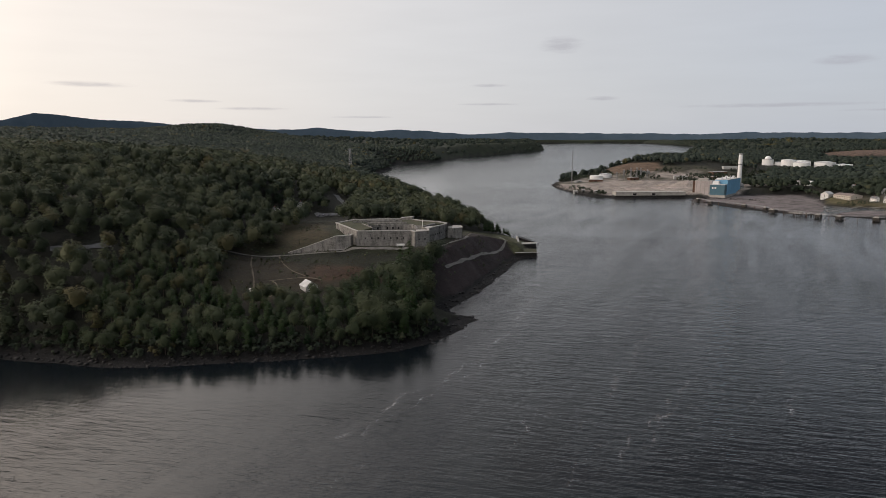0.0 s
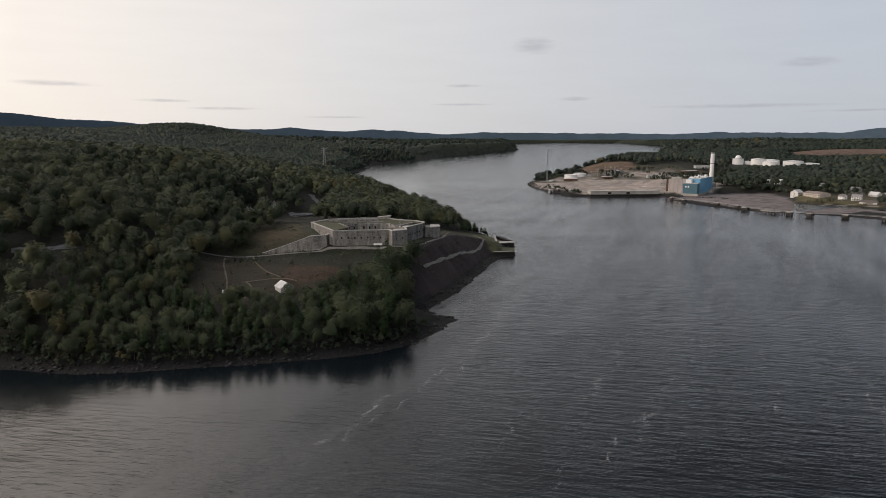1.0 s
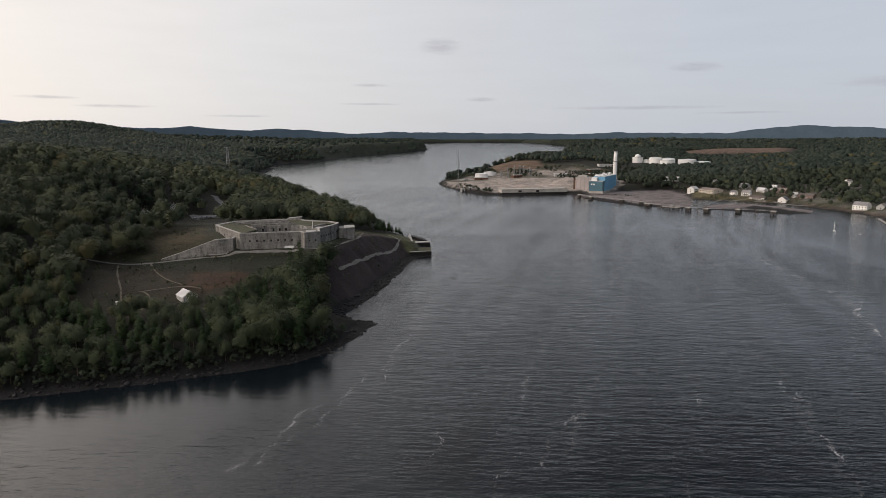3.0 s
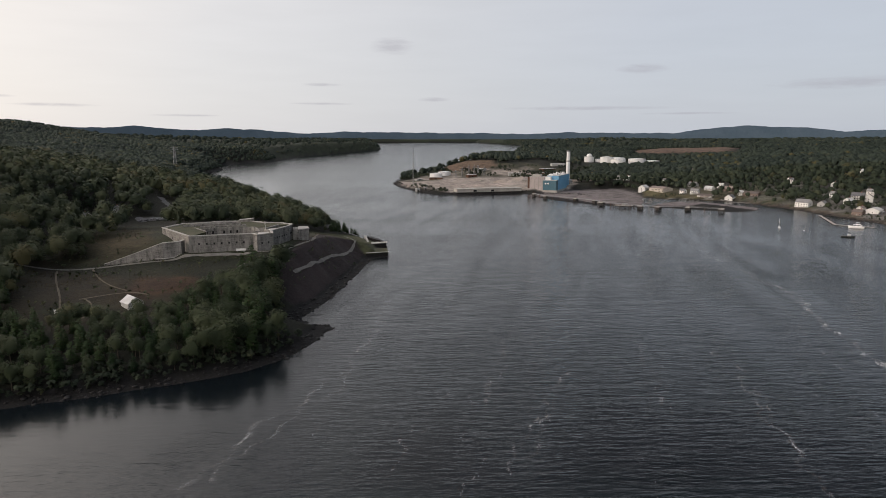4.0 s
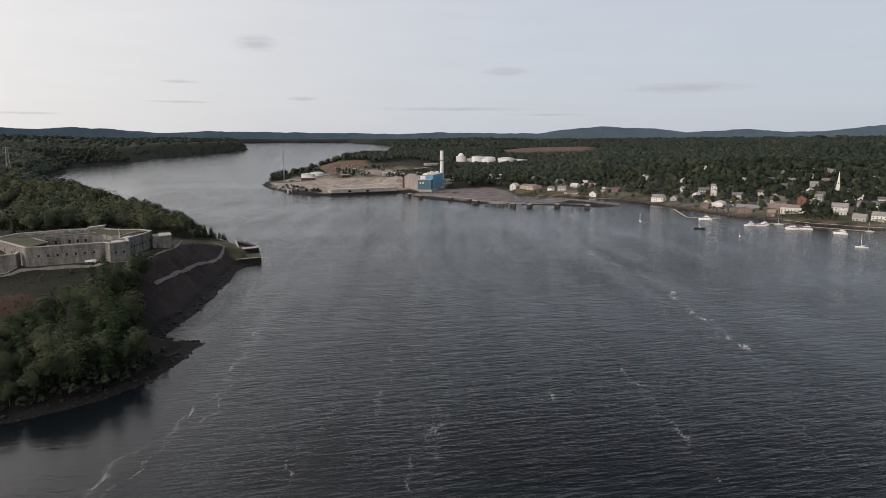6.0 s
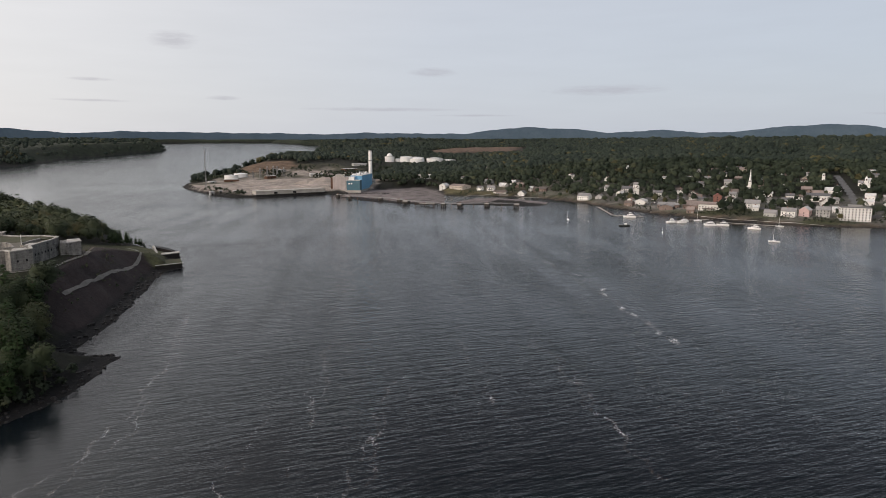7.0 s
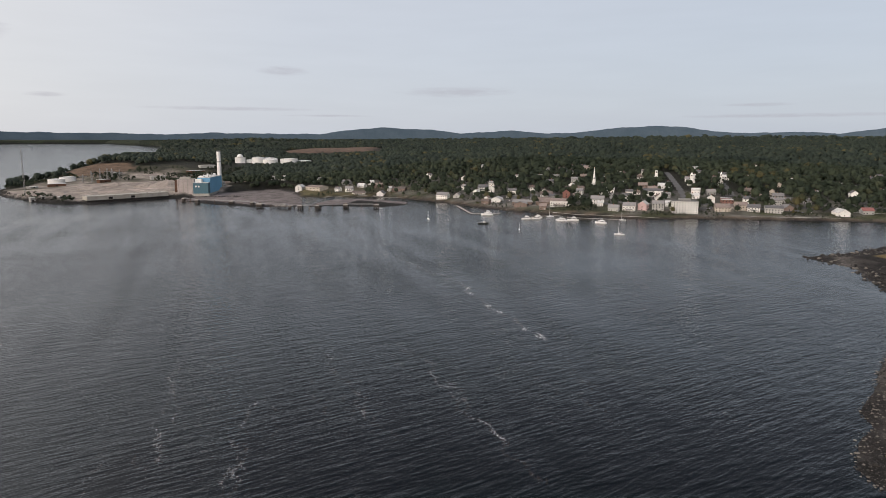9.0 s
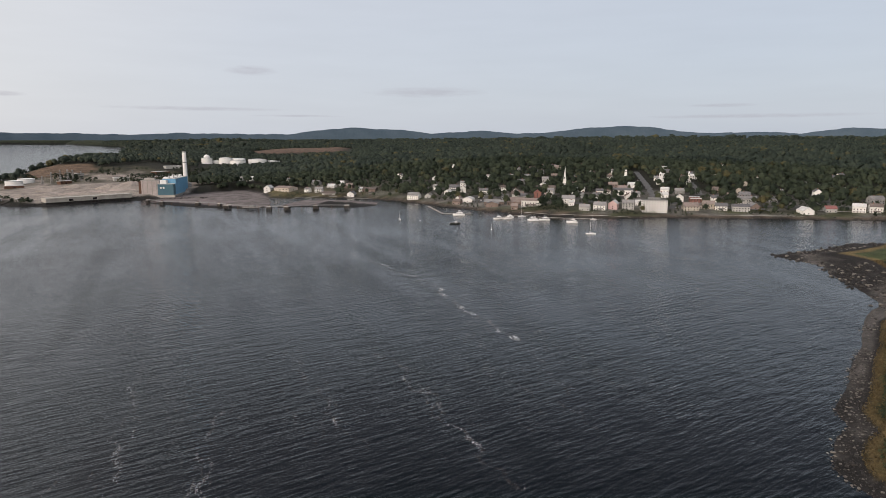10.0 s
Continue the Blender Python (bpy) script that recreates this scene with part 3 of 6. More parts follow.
# ---- trees ----
MEADOW = [(-142, 440), (-124, 345), (-108, 336), (-90, 345), (-62, 352), (-45, 372), (-24, 396), (-14, 420), (1, 426), (-2, 400), (-5, 382), (-10, 350), (-13, 322), (20, 340), (30, 420), (62, 500), (95, 530), (98, 642), (66, 634),
          (44, 616), (21, 598), (4, 560), (-30, 540), (-75, 530), (-98, 550), (-110, 540), (-108, 500), (-117, 456)]
MILL = [(230, 1420), (225, 1060), (520, 1050), (640, 930), (700, 930), (600, 1130), (560, 1230), (780, 1500), (700, 1700), (460, 1560), (340, 1640), (300, 1500)]


# streets kept clear of trees: from, to, half width
STREETS = [(826, 430, 1041, 565, 12), (895, 396, 985, 447, 10), (-219, 356, -200, 364, 7), (-118, 728, -105, 690, 8), (-112, 480, -68, 530, 12), (-106, 650, -112, 640, 18), (-160, 600, -150, 590, 7), (-100, 545, -112, 720, 8), (-162, 618, -136, 525, 5), (-146, 655, -124, 550, 5), (-207, 360, -194, 340, 5)]
# houses: x, y, width, height of the walls, style
HOUSES_A = [(700, 759, 18, 7, "w"), (798, 890, 6, 9, "w"), (1014, 1036, 12, 4, "g"), (943, 1020, 23, 4, "w"), (930, 886, 7, 5, "w"), (813, 821, 8, 6, "w"), (766, 775, 8, 6, "w"), (744, 728, 12, 5, "w"), (770, 738, 16, 6, "w"), (794, 741, 9, 7, "w"), (711, 659, 20, 5, "wl"), (690, 662, 12, 5, "b"), (706, 608, 27, 5, "d"), (791, 658, 10, 6, "w"), (860, 742, 6, 5, "w"), (782, 628, 12, 5, "w"), (759, 597, 11, 4, "g"), (728, 586, 22, 5, "t"), (762, 575, 14, 9, "r"), (715, 552, 25, 8, "w"), (836, 616, 10, 5, "w"), (880, 640, 12, 5, "g")]
HOUSES_B = [(889, 589, 15, 6, "b"), (748, 516, 17, 7, "w"), (737, 463, 15, 7, "w"), (754, 453, 15, 8, "p"), (766, 439, 14, 9, "g"), (837, 483, 26, 8, "w"), (819, 497, 7, 6, "w"), (903, 494, 7, 6, "g"), (881, 442, 11, 5, "w"), (851, 431, 12, 5, "w"), (931, 551, 7, 5, "w"), (998, 726, 10, 4, "g"), (1008, 708, 8, 4, "w"), (1048, 673, 14, 4, "b"), (844, 405, 9, 7, "w"), (812, 378, 18, 6, "t"), (853, 388, 14, 6, "k"), (833, 363, 15, 7, "t"), (836, 348, 14, 6, "w"), (875, 371, 9, 6, "w"), (846, 328, 20, 7, "g"), (891, 341, 13, 7, "g")]
HOUSES_C = [(883, 264, 18, 5, "w"), (1014, 282, 13, 8, "w"), (1106, 322, 8, 4, "g"), (1098, 302, 6, 5, "w"), (914, 244, 13, 5, "rr"), (929, 216, 14, 8, "w"), (936, 200, 14, 8, "w"), (995, 210, 17, 7, "g"), (1029, 461, 10, 6, "w"), (1456, 561, 12, 5, "w"), (1245, 494, 10, 5, "w"), (1230, 475, 10, 5, "w"), (1000, 325, 6, 4, "w"), (1095, 385, 5, 5, "w"), (1094, 353, 5, 4, "w"), (1196, 303, 9, 4, "w"), (1224, 296, 9, 5, "w"), (1691, 397, 10, 5, "w"), (1637, 369, 10, 5, "g"), (1087, 265, 6, 5, "w"), (1086, 247, 6, 5, "g")]
HOUSES_D = [(670, 1175, 13, 6, "w"), (624, 1040, 17, 9, "w"), (640, 1012, 32, 7, "t"), (652, 966, 10, 6, "w"), (663, 949, 13, 6, "w"), (663, 921, 22, 4, "w"), (698, 959, 14, 4, "w"), (721, 961, 9, 5, "w"), (714, 931, 15, 5, "b"), (680, 884, 16, 5, "w"), (716, 880, 22, 5, "b"), (705, 891, 7, 6, "w"), (699, 1005, 16, 5, "g"), (697, 1086, 8, 5, "w"), (833, 1162, 11, 4, "g"), (803, 901, 5, 8, "w"), (548, 1195, 20, 8, "g"), (663, 1200, 13, 5, "g")]
HOUSES_E = [(716, 743, 14, 4, 'g'), (761, 713, 9, 8, 'w'), (701, 669, 10, 7, 'w'), (695, 602, 24, 5, 'd'), (713, 577, 19, 5, 'b'), (685, 558, 9, 5, 'b'), (767, 613, 17, 4, 'w'), (735, 504, 7, 5, 'w'), (722, 476, 13, 5, 'g'), (793, 436, 12, 5, 'w'), (890, 493, 18, 4, 'w'),
            (824, 380, 20, 5, 't'), (865, 394, 13, 5, 'k'), (871, 321, 16, 4, 'd'), (887, 424, 12, 5, 'g'), (1051, 475, 12, 6, 'w'), (746, 620, 10, 4, 'g'), (740, 659, 8, 3, 'w'), (770, 563, 10, 5, 'w'), (790, 518, 11, 5, 'g'), (880, 555, 11, 5, 'g'), (825, 513, 10, 5, 'w'), (928, 611, 10, 5, 'w'), (939, 559, 8, 5, 'w')]
HOUSES = HOUSES_A + HOUSES_B + HOUSES_C + HOUSES_D + HOUSES_E
rng = random.Random(19)


def off_street(x, y):
    """True where a house keeps clear of the two climbing streets and of the view up them."""
    for ax, ay, bx, by, w in STREETS[:2]:
        k = min(max(((x - ax) * (bx - ax) + (y - ay) * (by - ay)) / ((bx - ax) ** 2 + (by - ay) ** 2), -0.1), 1)
        if math.hypot(x - ax - k * (bx - ax), y - ay - k * (by - ay)) < w + 8:
            return False
    return True


STYLES = "wwwwggbt"
for i in range(60):          # smaller houses scattered up the streets behind
    a, b = rng.uniform(0.05, 0.95), rng.uniform(45, 330)
    hx, hy = 690 + 190 * a + 0.895 * b, 640 - 400 * a + 0.446 * b + rng.uniform(-20, 60)
    if min(math.hypot(hx - h[0], hy - h[1]) for h in HOUSES) > 22 and off_street(hx, hy):
        HOUSES.append((hx, hy, rng.uniform(8, 13), rng.uniform(4.5, 6.5), rng.choice(STYLES)))
for i in range(40):          # close-set houses and stores of the town centre
    a, b = rng.uniform(0.12, 0.85), rng.uniform(20, 120)
    hx, hy = 690 + 190 * a + 0.895 * b, 640 - 400 * a + 0.446 * b
    if min(math.hypot(hx - h[0], hy - h[1]) for h in HOUSES) > 17 and off_street(hx, hy):
        HOUSES.append((hx, hy, rng.uniform(8, 15), rng.uniform(4, 6.5), rng.choice("wwwggbt")))
HOUSE_SPOTS = [(h[0], h[1], h[2] if isinstance(h[0], int) else -h[2]) for h in HOUSES] + [(-162, 618, 10), (-146, 655, 10), (-78, 362, 10), (870, 1690, 50), (930, 1640, 70), (990, 1630, 60), (850, 1640, 40), (910, 1600, 60), (960, 1590, 60)]


def leaf_cards(rs, n, blobs, size, flat=0.6):
    """Quads scattered over a set of (centre, radius) blobs, tilted at random: verts (n*4, 3)."""
    c = np.array([b[0] for b in blobs])
    r = np.array([b[1] for b in blobs])
    k = rs.choice(len(c), n, p=r[:, :1].ravel() ** 2 / (r[:, 0] ** 2).sum())
    d = rs.normal(size=(n, 3))
    d[:, 2] = np.abs(d[:, 2]) * 1.2 - 0.35
    d /= np.linalg.norm(d, axis=1)[:, None]
    o = c[k] + d * r[k] * (0.72 + 0.33 * rs.rand(n, 1))
    nrm = d + rs.normal(size=(n, 3)) * 0.38 + (0, 0, flat * 0.7)
    nrm /= np.linalg.norm(nrm, axis=1)[:, None]
    t = np.cross(nrm, rs.normal(size=(n, 3)))
    t /= np.linalg.norm(t, axis=1)[:, None]
    b = np.cross(nrm, t)
    s = size * (0.6 + 0.8 * rs.rand(n, 1))
    out = d + (0, 0, 0.25)
    b = np.where((np.cross(t, b) * out).sum(1)[:, None] > 0, -b, b)
    q = np.stack([o - t * s * .5, o + b * s * .32 - t * s * .05, o + t * s * .5, o - b * s * .32 + t * s * .05], 1)
    return q.reshape(-1, 3)


def crown_normals(v, low=0.38):
    """Soft outward normals, so that a crown is shaded as one rounded mass."""
    n = v - (0, 0, low)
    n = n / np.maximum(np.linalg.norm(n, axis=1)[:, None], 1e-6) + (0, 0, 0.3)
    n += np.repeat(np.random.RandomState(len(v)).normal(size=(len(v) // 4, 3)) * 0.09, 4, 0)
    return n / np.linalg.norm(n, axis=1)[:, None]


def broadleaf(rs, n, size):
    """Crown of a tree 1 m high in all, to be scaled."""
    blobs = [((0, 0, 0.62), (0.24, 0.24, 0.33))]
    for i in range(6):
        a, h = i * 1.05 + rs.rand(), 0.30 + 0.5 * rs.rand()
        w = 0.17 * (1.1 - abs(h - 0.55))
        blobs.append(((math.cos(a) * w, math.sin(a) * w, h), (0.15, 0.15, 0.14)))
    return leaf_cards(rs, n, blobs, size)


def conifer(rs, n, size):
    blobs = []
    for i in range(9):
        h = 0.22 + i * 0.085
        w = 0.20 * (1.06 - h) + 0.015
        a = rs.rand() * 6.28
        blobs.append(((0.03 * math.cos(a), 0.03 * math.sin(a), h), (w, w, 0.05)))
    return leaf_cards(rs, n, blobs, size, flat=1.2)


def crown_core(rs, segs, rings, low=0.25, top=0.92, wide=0.30):
    """Lobed leafy mass inside a crown, in quads: verts (n*4, 3)."""
    ph = rs.rand(3) * 6.28
    grid = np.zeros((rings + 1, segs, 3))
    for r in range(rings + 1):
        f = r / rings
        phi = math.radians(-55 + 145 * f)
        for s in range(segs):
            a = 6.283 * s / segs
            k = (1 + 0.16 * math.sin(3 * a + ph[0] + 2 * f) + 0.10 * math.sin(2 * a + ph[1])) * rs.uniform(0.86, 1.12)
            grid[r, s] = (wide * math.cos(phi) * math.cos(a) * k, wide * math.cos(phi) * math.sin(a) * k, (low + top) / 2 + (top - low) / 2 * math.sin(phi) * (k if r < rings else 1.0))
    q = []
    for r in range(rings):
        for s in range(segs):
            t = (s + 1) % segs
            q += [grid[r, s], grid[r, t], grid[r + 1, t], grid[r + 1, s]]
    return np.array(q)


RS = np.random.RandomState(11)
QUADS = {}


def card_faces(n):
    return np.arange(n * 4).reshape(n, 4)


def tree_models(kind, n, size, count, core=None):
    make = broadleaf if kind == "broadleaf" else conifer
    out = [make(RS, n, size) for _ in range(count)]
    return [np.concatenate([crown_core(RS, *core), m]) for m in out] if core else out


def scatter(step, box, keep, seed):
    """Jittered grid of places in the box that keep() accepts."""
    rs = np.random.RandomState(seed)
    gx, gy = np.meshgrid(np.arange(box[0], box[2], step), np.arange(box[1], box[3], step))
    x = gx.ravel() + (rs.rand(gx.size) - .5) * step * 0.95
    y = gy.ravel() + (rs.rand(gx.size) - .5) * step * 0.95
    m = keep(x, y)
    return x[m], y[m]


def in_view(x, y, margin=4):
    az = np.degrees(np.arctan2(x - EYE_X, y - EYE_Y))
    return (az > -38 - margin) & (az < 84 + margin)


def woods(x, y):
    """True where trees stand."""
    z = ground_height(x, y)
    land = (z > 2.6)
    clear = (signed(MEADOW, x, y) > -2) | (signed(MILL, x, y) > 0)
    rs = np.random.RandomState(5)
    town = (signed(EAST, x, y) < 110) & (signed(EAST, x, y) > -5) & (y < 1050) & (y > 150) & (x > 400)
    thin = rs.rand(len(x)) < np.where(signed(EAST, x, y) < 30, 0.85, 0.22)
    clear |= (signed(LANDFILL, x, y) > -40) | (signed([(a - 110, b - 170) for a, b in LANDFILL], x, y) > 0)
    clear |= lake_edge(x, y) < 1.06
    clear |= signed(CLIFF, x, y) > -4
    clear |= signed([(-172, 606), (-150, 598), (-118, 548), (-96, 556), (-92, 660), (-120, 745), (-134, 745), (-118, 650), (-138, 645), (-150, 660), (-160, 640)], x, y) > 0
    for hx, hy, hw in HOUSE_SPOTS:
        vx, vy = EYE_X - hx, EYE_Y - hy
        m = math.hypot(vx, vy)
        along, side = ((x - hx) * vx + (y - hy) * vy) / m, np.abs((x - hx) * vy - (y - hy) * vx) / m
        clear |= (side < abs(hw) * 0.5 + 2.5) & (along > -abs(hw) * 0.5 - 3) & (along < (24 if hw >= 0 else 17))
    for ax, ay, bx, by, w in STREETS:
        k = np.clip(((x - ax) * (bx - ax) + (y - ay) * (by - ay)) / ((bx - ax) ** 2 + (by - ay) ** 2), 0, 1)
        clear |= np.hypot(x - ax - k * (bx - ax), y - ay - k * (by - ay)) < w
    clear |= (x > 40) & (x < 110) & (y > 590) & (y < 690)
    clear |= signed([(815, 1720), (1060, 1660), (960, 1470), (750, 1540)], x, y) > 0
    verona = signed(VERONA, x, y) > -30
    return land & ~clear & ~(town & thin) & ~verona & in_view(x, y)


def stuff_trees(name, x, y, models, h, label, mat, seed, spread=1.0):
    rs = np.random.RandomState(seed)
    z = ground_height(x, y)
    n = len(x)
    pick = rs.randint(len(models), size=n)
    ht = h * (0.58 + 0.7 * rs.rand(n))
    inland = signed(EAST, x, y)
    ht = ht * np.where((inland > 0) & (inland < 330) & (y < 1000) & (x > 500), rs.choice([0.62, 0.85, 1.05], n), 1.0)
    wd = ht * (0.85 + 0.4 * rs.rand(n)) * spread
    a = rs.rand(n) * 6.28
    verts, tint, norms = [], [], []
    tone = np.clip(rs.rand(n) ** 1.4 + 0.18 * rs.normal(size=n), 0, 1.15)
    for k, m in enumerate(models):
        i = np.where(pick == k)[0]
        ca, sa = np.cos(a[i])[:, None], np.sin(a[i])[:, None]
        px = x[i][:, None] + (m[:, 0] * ca - m[:, 1] * sa) * wd[i][:, None]
        py = y[i][:, None] + (m[:, 0] * sa + m[:, 1] * ca) * wd[i][:, None]
        pz = z[i][:, None] + m[:, 2] * ht[i][:, None]
        verts.append(np.stack([px, py, pz], 2).reshape(-1, 3))
        tint.append(np.repeat(tone[i], len(m)))
        cn = crown_normals(m)
        norms.append(np.stack([cn[:, 0] * ca - cn[:, 1] * sa, cn[:, 0] * sa + cn[:, 1] * ca, np.broadcast_to(cn[:, 2], (len(i), len(m)))], 2).reshape(-1, 3))
    v = fold(np.concatenate(verts))
    ob = mesh_object(name, v, card_faces(len(v) // 4), mat)
    at = ob.data.attributes.new("tint", "FLOAT", "POINT")
    at.data.foreach_set("value", np.concatenate(tint).astype(np.float32))
    ob.data.polygons.foreach_set("use_smooth", np.ones(len(ob.data.polygons), bool))
    ob.data.normals_split_custom_set_from_vertices(np.concatenate(norms))
    return tagged(ob, label, "forest", kind="stuff")


SHORE_WOOD = (-175, 270, 30, 402)       # the nearest wood, tree by tree


def near_wood(x, y):
    return (x > SHORE_WOOD[0]) & (x < SHORE_WOOD[2]) & (y > SHORE_WOOD[1]) & (y < SHORE_WOOD[3])


def build_woods():
    mid = tree_models("broadleaf", 430, 0.066, 8, (8, 4, 0.36, 0.80, 0.18)) + tree_models("conifer", 110, 0.115, 2)
    low = tree_models("broadleaf", 26, 0.19, 8, (6, 3, 0.3, 0.86, 0.23)) + tree_models("conifer", 24, 0.22, 1)
    tiny = tree_models("broadleaf", 3, 0.35, 7, (6, 2))
    dist = lambda x, y: np.hypot(x - EYE_X, y - EYE_Y)
    x, y = scatter(8.4, (-460, 240, 100, 800), lambda x, y: (dist(x, y) < 640) & ~near_wood(x, y) & woods(x, y), 1)
    close = tree_models("broadleaf", 760, 0.052, 7, (8, 4, 0.36, 0.80, 0.18)) + tree_models("conifer", 420, 0.062, 3)
    k = dist(x, y) < 480
    stuff_trees("forest", x[k], y[k], close, 16, "dense mixed green woodland on the fort's hillside", MAT["bright_canopy"], 1, 1.05)
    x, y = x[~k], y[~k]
    stuff_trees("forest", x, y, mid, 17, "dense mixed green woodland behind the fort", MAT["bright_canopy"], 1)
    finer = tree_models("broadleaf", 76, 0.13, 8, (7, 4, 0.34, 0.82, 0.2)) + tree_models("conifer", 40, 0.17, 1)
    x, y = scatter(10.0, (-1000, 20, 1100, 1000), lambda x, y: (dist(x, y) >= 640) & (dist(x, y) < 960) & woods(x, y), 21)
    for k, leaf in ((x < 180, "bright_canopy"), (x >= 180, "canopy")):
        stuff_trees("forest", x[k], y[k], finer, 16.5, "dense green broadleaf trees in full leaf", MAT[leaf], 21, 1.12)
    # beyond 960 m west and 1350 m east, leaves take the haze-tinted colours
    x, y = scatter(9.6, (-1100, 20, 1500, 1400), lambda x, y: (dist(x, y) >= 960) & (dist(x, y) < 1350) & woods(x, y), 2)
    for k, leaf in ((x < 180, "hazed_west"), (x >= 180, "canopy")):
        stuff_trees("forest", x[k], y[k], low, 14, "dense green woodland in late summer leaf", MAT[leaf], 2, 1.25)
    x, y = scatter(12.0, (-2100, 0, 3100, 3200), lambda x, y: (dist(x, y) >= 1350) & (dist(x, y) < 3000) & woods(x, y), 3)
    for k, leaf in ((x < 180, "hazed_west"), (x >= 180, "hazed_canopy")):
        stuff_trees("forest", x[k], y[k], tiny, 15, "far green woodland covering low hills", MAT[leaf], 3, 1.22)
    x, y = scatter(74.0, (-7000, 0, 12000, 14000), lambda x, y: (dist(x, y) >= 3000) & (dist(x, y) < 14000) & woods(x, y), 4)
    stuff_trees("forest", x, y, tiny, 24, "distant dark woodland", MAT["hazed_canopy"], 4, 1.7)


build_woods()


# ---- helpers for things ----
MAT.update({
    "coping": surface("coping", (0.25, 0.24, 0.22), (0.42, 0.405, 0.38), 0.3),
    "dark_opening": surface("dark_opening", (0.008, 0.008, 0.009), (0.016, 0.016, 0.017), 0.5),
    "gun_deck": surface("gun_deck", (0.075, 0.068, 0.055), (0.16, 0.148, 0.125), 0.12),
    "sod": surface("sod", (0.032, 0.037, 0.018), (0.062, 0.060, 0.034), 0.12),
    "gravel": surface("gravel", (0.10, 0.095, 0.085), (0.19, 0.18, 0.165), 0.3),
    "trodden": surface("trodden", (0.075, 0.062, 0.045), (0.125, 0.105, 0.078), 0.3),
    "asphalt": surface("asphalt", (0.075, 0.075, 0.077), (0.13, 0.13, 0.13), 0.2),
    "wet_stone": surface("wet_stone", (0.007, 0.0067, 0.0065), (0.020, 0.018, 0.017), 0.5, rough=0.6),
    "steel": surface("steel", (0.22, 0.22, 0.22), (0.34, 0.34, 0.34), 0.5, rough=0.5, metal=0.6),
    "rust": surface("rust", (0.06, 0.035, 0.025), (0.16, 0.09, 0.06), 0.3),
    "old_wood": surface("old_wood", (0.035, 0.03, 0.027), (0.10, 0.09, 0.08), 0.6),
    "deck_wood": surface("deck_wood", (0.22, 0.20, 0.18), (0.36, 0.34, 0.31), 0.6),
    "navy_siding": surface("navy_siding", (0.06, 0.13, 0.17), (0.085, 0.165, 0.205), 0.05, rough=0.5),
    "tank_white": surface("tank_white", (0.66, 0.66, 0.64), (0.80, 0.80, 0.79), 0.05, rough=0.45, bump=0.05),
    "glass": surface("glass", (0.02, 0.025, 0.03), (0.04, 0.045, 0.05), 0.5, rough=0.12, spec=0.6, bump=0.0),
    "gelcoat": surface("gelcoat", (0.70, 0.70, 0.69), (0.82, 0.82, 0.81), 0.4, rough=0.25, bump=0.0),
    "dark_hull": surface("dark_hull", (0.03, 0.035, 0.035), (0.06, 0.065, 0.06), 0.4, rough=0.4),
    "rubble": surface("rubble", (0.22, 0.19, 0.165), (0.38, 0.335, 0.295), 0.4, bump=0.8, bump_dist=0.6),
    "brick_wall": surface("brick_wall", (0.15, 0.075, 0.062), (0.25, 0.125, 0.10), 0.3),
    "clap_white": surface("clap_white", (0.60, 0.59, 0.56), (0.80, 0.79, 0.76), 0.25, random_tint=0.3, rough=0.7),
    "clap_grey": surface("clap_grey", (0.24, 0.24, 0.235), (0.40, 0.40, 0.385), 0.25, random_tint=0.6),
    "clap_tan": surface("clap_tan", (0.36, 0.32, 0.27), (0.50, 0.45, 0.39), 0.25, random_tint=0.4),
    "clap_pink": surface("clap_pink", (0.46, 0.32, 0.31), (0.58, 0.43, 0.41), 0.25),
    "clap_brown": surface("clap_brown", (0.15, 0.115, 0.098), (0.25, 0.195, 0.17), 0.25),
    "roof_grey": surface("roof_grey", (0.11, 0.11, 0.115), (0.24, 0.235, 0.23), 0.3, random_tint=0.8),
    "roof_brown": surface("roof_brown", (0.12, 0.10, 0.09), (0.23, 0.19, 0.17), 0.3, random_tint=0.6),
    "roof_red": surface("roof_red", (0.18, 0.075, 0.07), (0.26, 0.12, 0.11), 0.3),
    "roof_light": surface("roof_light", (0.42, 0.42, 0.41), (0.58, 0.58, 0.57), 0.3),
    "car_paint": surface("car_paint", (0.10, 0.10, 0.11), (0.62, 0.62, 0.62), 0.01, rough=0.3, random_tint=2.5, bump=0.0),
    "rubber": surface("rubber", (0.015, 0.015, 0.015), (0.03, 0.03, 0.03), 2.0),
    "stone": surface("stone", (0.035, 0.032, 0.028), (0.14, 0.13, 0.118), 0.5, random_tint=0.5, bump=0.7, bump_dist=0.3),
})


def ground_at(x, y):
    return float(ground_height([x], [y])[0])


def part(name, bm, mat, parent=None, label=""):
    """Links a bmesh as one mesh object under a thing or a part."""
    bmesh.ops.recalc_face_normals(bm, faces=bm.faces)
    me = bpy.data.meshes.new(name)
    bm.to_mesh(me)
    bm.free()
    me.materials.append(mat)
    ob = new(name, me)
    ob.parent = parent
    if label:
        ob["label"] = label
    return ob


def thing(name, x, y, z, yaw=0.0, label="", category="", group="", kind=""):
    ob = new(name)
    ob.matrix_world = pose(x, y, z, 0, 0, yaw)
    ob.empty_display_size = 0.5
    return tagged(ob, label, category, group, kind)


